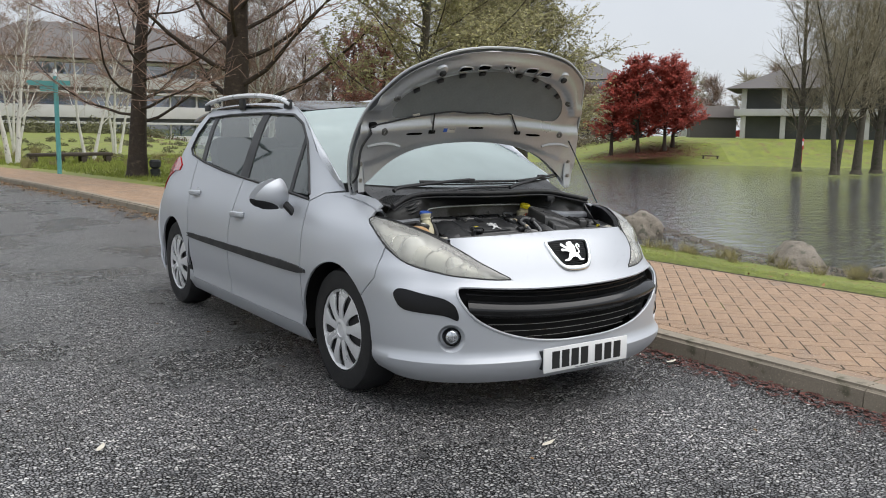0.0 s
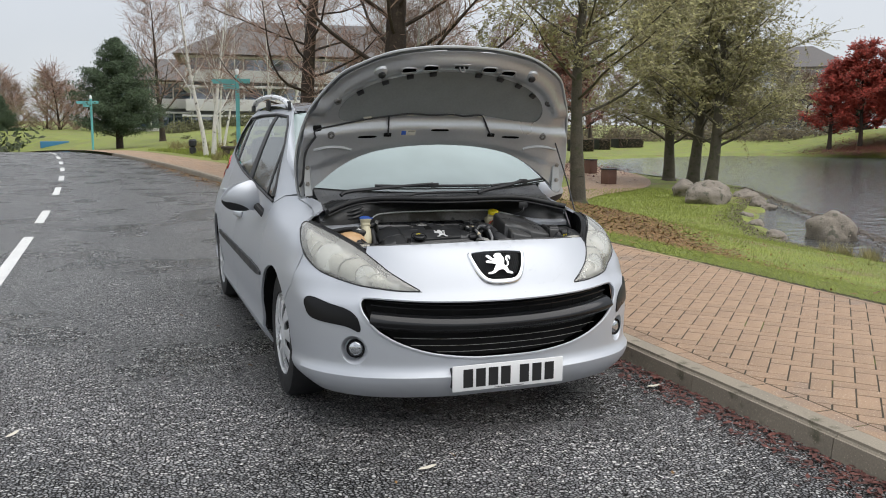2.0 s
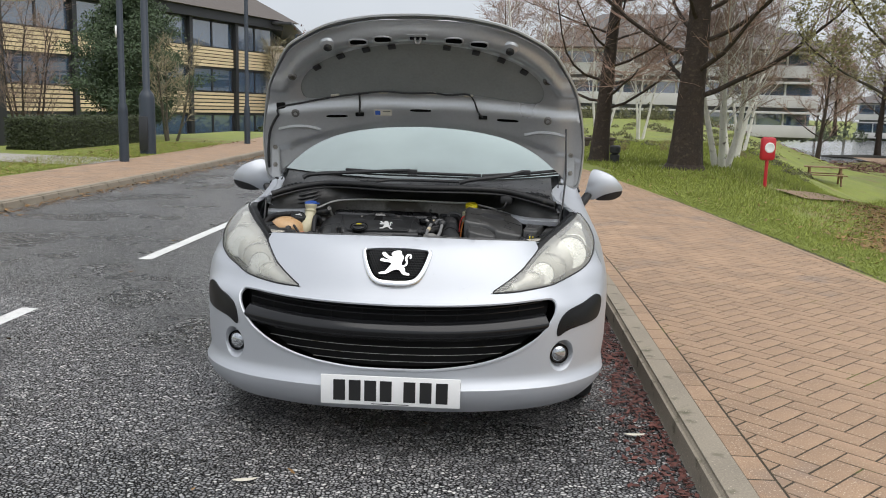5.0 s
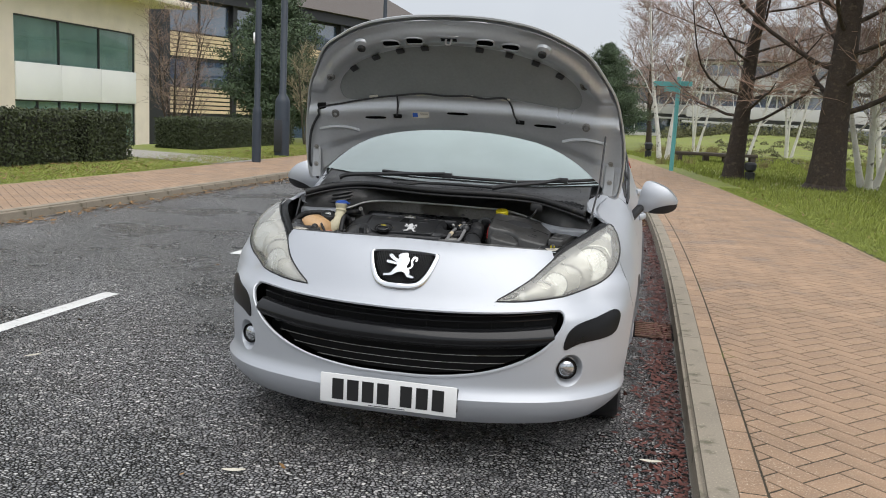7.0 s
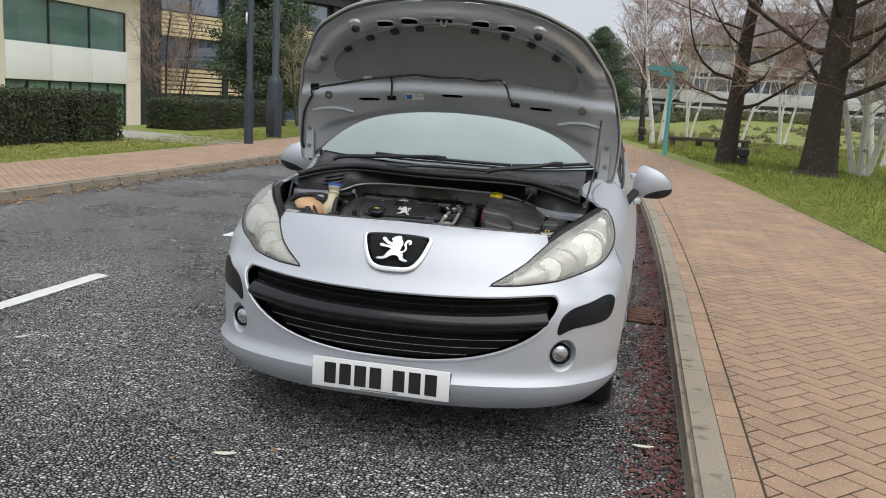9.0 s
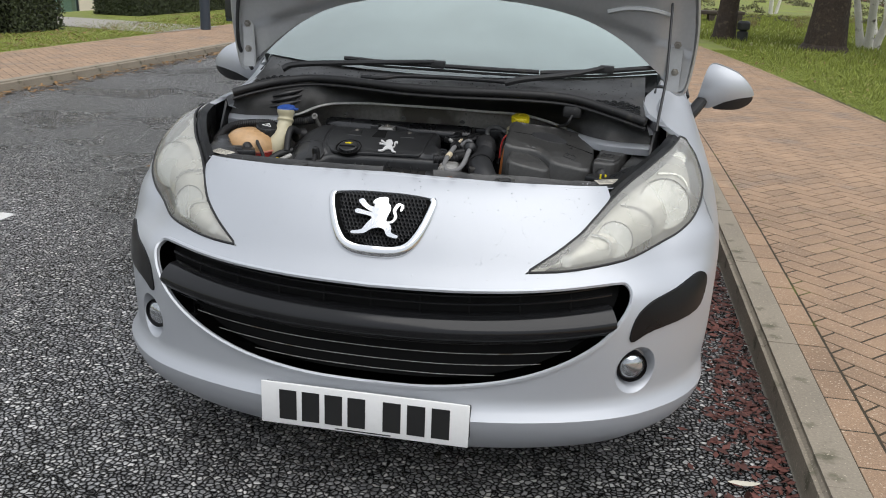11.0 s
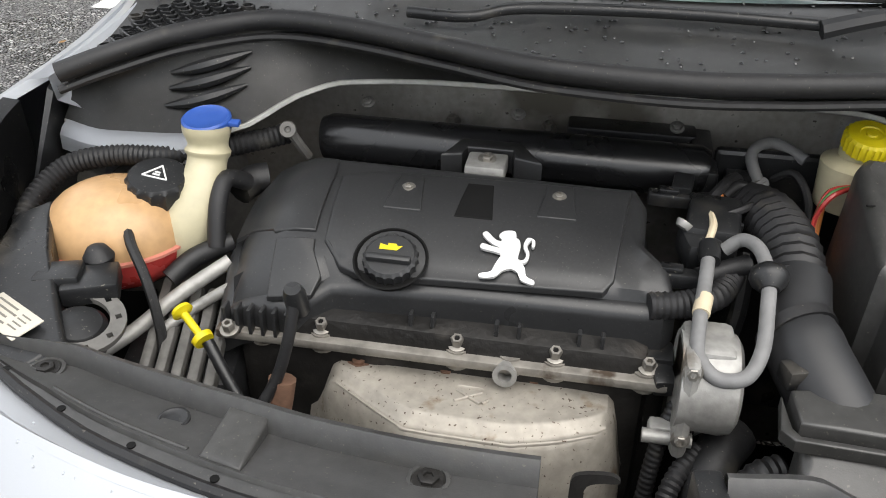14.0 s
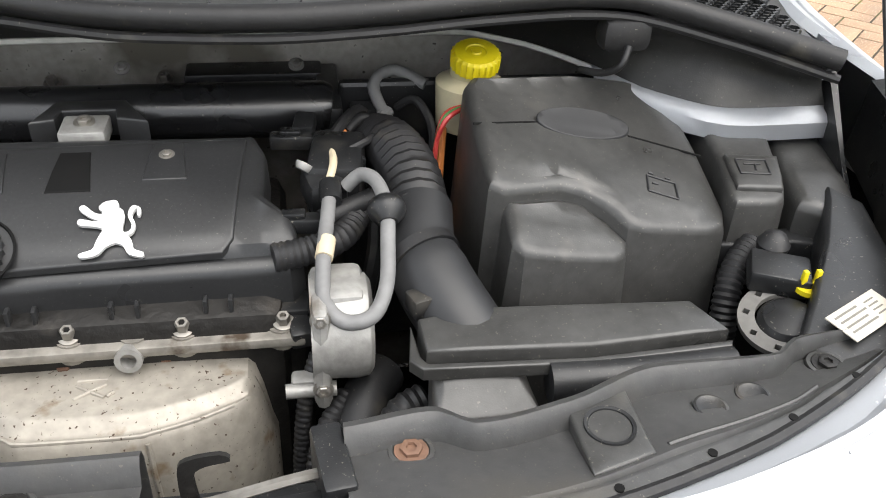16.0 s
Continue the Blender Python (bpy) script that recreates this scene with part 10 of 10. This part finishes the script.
# road-bend arrow boards and blue barrier
for x, y, m_, lab in ((-14.5, 92.0, PANELW, "white chevron board at the road bend"), (-5.4, 60.0, mat("blue_board", (0.03, 0.16, 0.3), 0.5), "blue board beside the road bend")):
    o = base("sign_board", x, y, 0.1 + road_z(y), 15, lab, "sign")
    bm = bmesh.new()
    box(bm, -0.9, 0.9, -0.03, 0.03, 0.25, 1.0, 0.02)
    part("board", bm, m_, o)
    for s in (-0.6, 0.6):
        bm = bmesh.new()
        cyl(bm, (s, 0.05, -0.05), (s, 0.05, 0.9), 0.03, n=8)
        part("leg", bm, POSTM, o)

# drain grating in the gutter
dr = base("drain_grating", 0.985, 2.5, 0.0, 0, "rusty iron drain grating in the gutter", "drain")
# near-black slab standing for the shaded pit below the bars
bm = bmesh.new()
box(bm, -0.13, 0.13, -0.21, 0.21, -0.002, 0.004, 0.002)
part("frame", bm, DARK, dr)
for k in range(8):
    bm = bmesh.new()
    box(bm, -0.11, 0.11, -0.195 + k * 0.052, -0.172 + k * 0.052, 0.003, 0.012, 0.003)
    part("grate_bar", bm, RUST, dr)

# road markings: broken centre line
for y0, y1 in ((-4.6, -2.4), (-1.2, 2.0), (3.77, 7.36), (8.75, 10.4), (13.2, 15.0), (17.0, 18.6), (20.6, 22.4), (24.2, 26.0), (28.0, 30.0), (32, 34), (36, 38)):
    bm = bmesh.new()
    ys = [y0 + (y1 - y0) * k / 6 for k in range(7)]
    cx_ = lambda y: -2.505 - 0.0019 * max(0, y - 7) ** 2
    strip(bm, lambda y: cx_(y) - 0.055, lambda y: cx_(y) + 0.055, 0.0045, 0.0045, ys)
    thing("centre_line", bm, LINE, "worn white centre line dash on asphalt", "road marking", "centre line dashes", "structure", smooth=False)


# loose leaves: gutters, verge, lawn, under the slender tree
def litter(name, n, seed, place, size, material, label):
    rng = random.Random(seed)
    b = Buffer()
    for _ in range(n):
        p = place(rng)
        if p is not None:
            b.leaf(rng, Vector(p), size * rng.uniform(0.5, 1.4), 0.85)
    tagged(b.mesh(name, material, None, "stuff", False), label, "leaves")


SHINGLE = mat("shore_shingle", (0.12, 0.095, 0.07), 0.8, var=0.4, random_tint=0.6)
GRAVEL = densify([q for q in SHORE if 5 < q[1] < 34 and q[0] < 30], 0.12)
litter("gutter_leaves", 5500, 1, lambda r: (lambda y: (kerb_x(y) - abs(r.gauss(0, 0.10)) - 0.01, y, 0.006 + 0.01 * r.random()))(r.uniform(-4, 9)), 0.018, LITTER_RED, "dark red needles and leaves in the gutter")
litter("gutter_leaves", 1600, 2, lambda r: (lambda y: (kerb_x(y) - abs(r.gauss(0, 0.22)) - 0.02, y, 0.01 + 0.02 * r.random()))(r.uniform(8, 24)), 0.035, LITTER, "brown leaves along the kerb")
litter("gutter_leaves", 2200, 3, lambda r: (lambda y: (lkerb_x(y) + abs(r.gauss(0, 0.16)) + 0.02, y, 0.01 + 0.02 * r.random()))(r.uniform(0, 30)), 0.035, LITTER, "yellow-brown leaves along the far kerb")
litter("lawn_leaves", 5000, 4, lambda r: (lambda x, y: (x, y, lawn_z(x, y) + 0.025) if x > path_x(y) and not inside((x, y), SHORE) else None)(r.uniform(2.5, 13), r.uniform(0, 26)), 0.03, LITTER, "fallen leaves scattered on the lawn")
litter("leaf_bed", 26000, 5, lambda r: (lambda x, y: (x, y, lawn_z(x, y) + 0.02 + 0.03 * r.random()))(*(lambda q, w: (5.6 + 3.4 * q + 0.75 * w, 6.2 + 8.6 * q - 0.35 * w))(r.random(), r.gauss(0, 0.5 + 0.4 * r.random()))), 0.045, LITTER, "thick bed of brown leaves under the tree")
litter("lawn_leaves", 3500, 6, lambda r: (r.uniform(-9.0, -7.2), r.uniform(2, 24), 0.115), 0.035, LITTER, "fallen leaves on the far verge")
litter("russet_carpet", 15000, 7, lambda r: (lambda x, y: (x, y, lawn_z(x, y) + 0.05))(r.gauss(75.5, 3.4), r.gauss(68.5, 2.6)), 0.11, LEAF_RUST, "russet leaf carpet under the red trees")
litter("picnic_leaves", 9000, 9, lambda r: (lambda x, y: (x, y, lawn_z(x, y) + 0.06) if not inside((x, y), SHORE) and not inside((x, y), SHORE_FAR) else None)(r.gauss(25, 5.0), r.gauss(56, 6.0)), 0.11, LITTER_RED, "reddish leaf litter between the trees by the pond")
litter("shore_gravel", 15000, 10, lambda r: (lambda q, w: (q[0] + w * 0.8, q[1] - w * 0.6, max(WATER_Z - 0.01, lawn_z(q[0] + w * 0.8, q[1] - w * 0.6) if w < 0 else WATER_Z) + 0.02 + 0.03 * r.random()))(GRAVEL[r.randrange(len(GRAVEL))], r.gauss(-0.1, 0.33)), 0.05, SHINGLE, "brown gravel and leaves along the water's edge")
litter("road_leaves", 60, 8, lambda r: (r.uniform(-4.5, 1.0), r.uniform(-2.5, 8), 0.008), 0.02, LITTER, "odd leaves on the road")
# three pale leaves that lie on the road near the car
for x, y, a in ((-0.471, -0.311, 15), (0.96, 0.292, 5), (-2.0, 0.6, 60)):
    bm = bmesh.new()
    sheet(bm, smooth_poly([(-0.04, 0), (-0.01, 0.012), (0.03, 0.008), (0.045, 0), (0.02, -0.010), (-0.015, -0.010)], 3), lambda u, v: (u, v, 0.012 + 2.0 * u * u + 3 * v * v), 0.015)
    bmesh.ops.solidify(bm, geom=list(bm.faces), thickness=0.001)
    o = thing("pale_leaf", bm, mat("pale_leaf", (0.62, 0.58, 0.48), 0.6, var=0.1), "pale dry leaf curled on the asphalt", "leaf", "pale leaves on the road")
    o.matrix_basis = pose(x, y, 0.0, 0, 0, a)
# grass blades: verge beside the near path, tufts on the lawn, reeds by the water
rngg = random.Random(9)
b = Buffer()
for _ in range(120000):
    y = rngg.uniform(-1.5, 15)
    x = path_x(y) + abs(rngg.gauss(0, 1.5)) + 0.02
    gz = lawn_z(x, y) - 0.005
    h = rngg.uniform(0.014, 0.038)
    dx, dy = rngg.gauss(0, 0.03), rngg.gauss(0, 0.03)
    o = len(b.v)
    w = 0.004
    b.v += [(x - w, y, gz), (x + w, y + w, gz), (x + dx, y + dy, gz + h)]
    b.f.append((o, o + 1, o + 2))
for _ in range(110000):
    y = rngg.uniform(0, 34)
    x = path_x(y) + rngg.uniform(0.5, 4.0 + 0.45 * y + 6)
    if not inside((x, y), SHORE):
        gz, h, w = lawn_z(x, y) - 0.01, rngg.uniform(0.03, 0.075) * (1 + y / 34), 0.005 + y * 0.0004
        o = len(b.v)
        b.v += [(x - w, y, gz), (x + w, y + w, gz), (x + rngg.gauss(0, 0.03), y + rngg.gauss(0, 0.03), gz + h)]
        b.f.append((o, o + 1, o + 2))
for _ in range(30000):
    y = rngg.uniform(2, 22)
    x = lpath_x(y) - abs(rngg.gauss(0, 1.0)) - 0.02
    h = rngg.uniform(0.015, 0.04)
    o = len(b.v)
    b.v += [(x - 0.005, y, 0.095), (x + 0.005, y + 0.005, 0.095), (x + rngg.gauss(0, 0.03), y + rngg.gauss(0, 0.03), 0.1 + h)]
    b.f.append((o, o + 1, o + 2))
tagged(b.mesh("lawn_grass", BLADE, None, "stuff", False), "short wet green grass blades on the verge", "grass")
b = Buffer()
for i in range(60):
    if i < 26:
        cx_, cy_ = rngg.uniform(0.5, 9.5), rngg.uniform(24, 33)
        sc = 0.35
    elif i < 44:
        t_ = rngg.uniform(0, 1)
        cx_, cy_ = 13.9 + rngg.gauss(0, 0.5), 6.0 + 6.0 * t_
        sc = 0.4
    else:
        cx_, cy_ = rngg.uniform(0.5, 4), rngg.uniform(35, 40)
        sc = 0.5
    for _ in range(60):
        a, l_ = rngg.uniform(0, 6.28), rngg.uniform(0.5, 1.0) * sc
        o = len(b.v)
        x, y = cx_ + rngg.gauss(0, 0.08), cy_ + rngg.gauss(0, 0.08)
        gz = lawn_z(x, y) - 0.03
        b.v += [(x - 0.008, y, gz), (x + 0.008, y, gz), (x + l_ * 0.5 * math.cos(a), y + l_ * 0.5 * math.sin(a), gz + 0.05 + l_ * 0.8)]
        b.f.append((o, o + 1, o + 2))
tagged(b.mesh("grass_tufts", GRASSB, None, "stuff", False), "dry ornamental grass tufts", "grass")

# ---- kerbs and brick paving, last ----
def kerb_run(name, fx, sign, y0, y1, label):
    ob = new(name)
    tagged(ob, label, "kerb", kind="structure")
    bm = bmesh.new()
    box(bm, 0, 0.130, -0.4555, 0.4555, -0.05, 0.1, 0.0)
    for v in bm.verts:
        if v.co.z > 0 and v.co.x < 0.01:
            v.co.x += 0.012
    es = [e for e in bm.edges if all(v.co.z > 0 and v.co.x < 0.05 for v in e.verts)]
    bmesh.ops.bevel(bm, geom=es, offset=0.02, segments=3, affect="EDGES")
    me = bpy.data.meshes.new("kerb_stone")
    bm.to_mesh(me)
    bm.free()
    me.materials.append(KERB)
    y = y0
    rng = random.Random(5)
    while y < y1:
        x, dx = fx(y), fx(y + 0.4) - fx(y - 0.4)
        o = new("kerb_stone", me)
        o.parent = ob
        o.matrix_basis = pose(x, y, road_z(y) + rng.uniform(0.001, 0.004), 0, 0, -math.degrees(math.atan2(dx, 0.8)) + (180 if sign < 0 else 0))
        y += 0.915
    return ob


kerb_run("kerb_near", kerb_x, 1, -14.0, 30, "worn concrete kerb along the brick path")
kerb_run("kerb_far", lkerb_x, -1, -14, 36, "worn concrete kerb on the far side of the road")


def clip(poly, f):
    out = []
    for a, b in zip(poly, poly[1:] + poly[:1]):
        fa, fb = f(a), f(b)
        if fa >= 0:
            out.append(a)
        if (fa >= 0) != (fb >= 0):
            t = fa / (fa - fb)
            out.append((a[0] + (b[0] - a[0]) * t, a[1] + (b[1] - a[1]) * t))
    return out


def paving(name, lo, hi, y0, y1, label, near=None, seed=1):
    """Herringbone clay pavers, set at 45 degrees, between the lines lo(y) and hi(y), with a course along the kerb."""
    rng = random.Random(seed)
    ys = [y0 + (y1 - y0) * k / 60 for k in range(61)]
    bm = bmesh.new()
    strip(bm, lambda q: lo(q) + 0.003, lambda q: hi(q) + 0.06, 0.0994, 0.0994, ys)
    ob = thing(name, bm, JOINT, label, "pavement", kind="structure", smooth=False)
    verts, faces = [], []

    def solid(poly, z):
        n = len(poly)
        if n < 3:
            return
        cx_, cy_ = sum(p[0] for p in poly) / n, sum(p[1] for p in poly) / n
        o = len(verts)
        for p in poly:
            verts.append((p[0], p[1], 0.075))
        for p in poly:
            verts.append((p[0], p[1], z - 0.003))
        for p in poly:
            q = math.dist(p, (cx_, cy_)) or 1
            verts.append((p[0] + (cx_ - p[0]) * 0.004 / q, p[1] + (cy_ - p[1]) * 0.004 / q, z))
        for k in range(n):
            k2 = (k + 1) % n
            faces.append((o + k, o + k2, o + n + k2, o + n + k))
            faces.append((o + n + k, o + n + k2, o + 2 * n + k2, o + 2 * n + k))
        faces.append(tuple(o + 2 * n + k for k in range(n)))

    bm = bmesh.new()
    box(bm, -0.0975, 0.0975, -0.0475, 0.0475, -0.025, 0.0, 0.0)
    es = [e for e in bm.edges if all(v.co.z > -0.01 for v in e.verts)]
    bmesh.ops.bevel(bm, geom=es, offset=0.0025, segments=1, affect="EDGES")
    me = bpy.data.meshes.new("brick")
    bm.to_mesh(me)
    bm.free()
    me.materials.append(BRICK)
    c = math.sqrt(0.5)
    made = 0
    R = int((y1 - y0 + 12) / 0.1) + 20
    xm, ym = (lo(y0) + hi(y0)) / 2, (y0 + y1) / 2
    span = int((y1 - y0) / 0.14) + 24
    for i in range(-span, span):
        for j in range(-span, span):
            k = (i - j) % 4
            if k not in (0, 3):
                continue
            w, h = (2, 1) if k == 0 else (1, 2)
            u, v = (i + w / 2) * 0.1, (j + h / 2) * 0.1
            x, y = xm + (u - v) * c, ym + (u + v) * c
            if not (y0 < y < y1) or not (lo(y) - 0.12 < x < hi(y) + 0.12):
                continue
            z = 0.1008 + rng.uniform(-0.0004, 0.0006)
            a = radians(45) if k == 0 else radians(135)
            ca, sa = math.cos(a), math.sin(a)
            poly = [(x + ca * px - sa * py, y + sa * px + ca * py) for px, py in ((-0.0975, -0.0475), (0.0975, -0.0475), (0.0975, 0.0475), (-0.0975, 0.0475))]
            l0, h0 = lo(y) + 0.103, hi(y) - 0.056
            if near and near[0] < y < near[1] and made < 300 and all(l0 < p[0] < h0 for p in poly):
                o = new("brick", me)
                o.parent = ob
                o.matrix_basis = pose(x, y, z, rng.uniform(-0.12, 0.12), rng.uniform(-0.12, 0.12), math.degrees(a))
                made += 1
                continue
            sl = (lo(y + 0.1) - lo(y - 0.1)) / 0.2
            poly = clip(poly, lambda p: p[0] - (l0 + sl * (p[1] - y)))
            poly = clip(poly, lambda p: (h0 + sl * (p[1] - y)) - p[0]) if poly else poly
            solid(poly, z)
    y = y0
    while y < y1:
        for f_, wd in ((lambda q: lo(q) + 0.050, 0.0460), (lambda q: hi(q) - 0.028, 0.024)):
            x, sl = f_(y), (f_(y + 0.1) - f_(y - 0.1)) / 0.2
            solid([(x - wd - sl * 0.0975, y - 0.0975), (x + wd - sl * 0.0975, y - 0.0975), (x + wd + sl * 0.0975, y + 0.0975), (x - wd + sl * 0.0975, y + 0.0975)], 0.1008 + rng.uniform(-0.0003, 0.0008))
        y += 0.2
    m2 = bpy.data.meshes.new("bricks")
    m2.from_pydata(verts, [], faces)
    m2.materials.append(BRICK)
    o = new("bricks", m2)
    o.parent = ob
    o["kind"] = "stuff"
    return ob


paving("pavement_near", lambda y: kerb_x(y) + 0.128, path_x, -3.0, 27.0, "herringbone brick footpath beside the kerb", (-0.3, 2.9), 1)
paving("pavement_far", lambda y: lpath_x(y), lambda y: lkerb_x(y) - 0.128, 0.0, 26.0, "herringbone brick footpath across the road", None, 2)
# the footpaths go on beyond, and a brick path runs to the pond
bm = bmesh.new()
strip(bm, lambda y: kerb_x(y) + 0.12, path_x, 0.096, 0.096, [27 + 2 * k for k in range(39)])
strip(bm, lpath_x, lambda y: lkerb_x(y) - 0.12, 0.096, 0.096, [26 + 2 * k for k in range(40)])
strip(bm, lambda y: kerb_x(y) + 0.12, path_x, 0.096, 0.096, [-40 + 37 * k / 10 for k in range(11)])
strip(bm, lpath_x, lambda y: lkerb_x(y) - 0.12, 0.096, 0.096, [-40 + 40 * k / 10 for k in range(11)])
strip(bm, lambda y: kerb_x(y), lambda y: kerb_x(y) + 0.12, 0.1, 0.1, [30 + 2 * k for k in range(37)])
thing("pavement_beyond", bm, BRICK, "brick footpath curving away along the road", "pavement", kind="structure", smooth=False)
bm = bmesh.new()
mid = spline([(5.6, 12.6, 0), (6.2, 13.2, 0), (7.4, 14.8, 0), (10.5, 19.5, 0), (17.0, 30.5, 0), (22.5, 36.0, 0), (26.5, 43.0, 0), (28.5, 49.0, 0), (30.0, 58.0, 0), (33, 72, 0)], 10)
rows_ = []
for i, p in enumerate(mid):
    d = (mid[min(i + 1, len(mid) - 1)] - mid[max(0, i - 1)]).normalized()
    q = Vector((-d.y, d.x, 0)) * (0.3 + 2.1 * ease(24, 60, i))
    rows_.append([bm.verts.new((p.x + q.x * w, p.y + q.y * w, lawn_z(p.x + q.x * w, p.y + q.y * w) + 0.045)) for w in (-1, -0.33, 0.33, 1)])
for i in range(len(mid) - 1):
    for k in range(3):
        bm.faces.new((rows_[i][k], rows_[i + 1][k], rows_[i + 1][k + 1], rows_[i][k + 1]))
bmesh.ops.recalc_face_normals(bm, faces=list(bm.faces))
thing("pond_path", bm, BRICK, "pinkish brick path winding to the pond", "path", kind="structure", smooth=False)
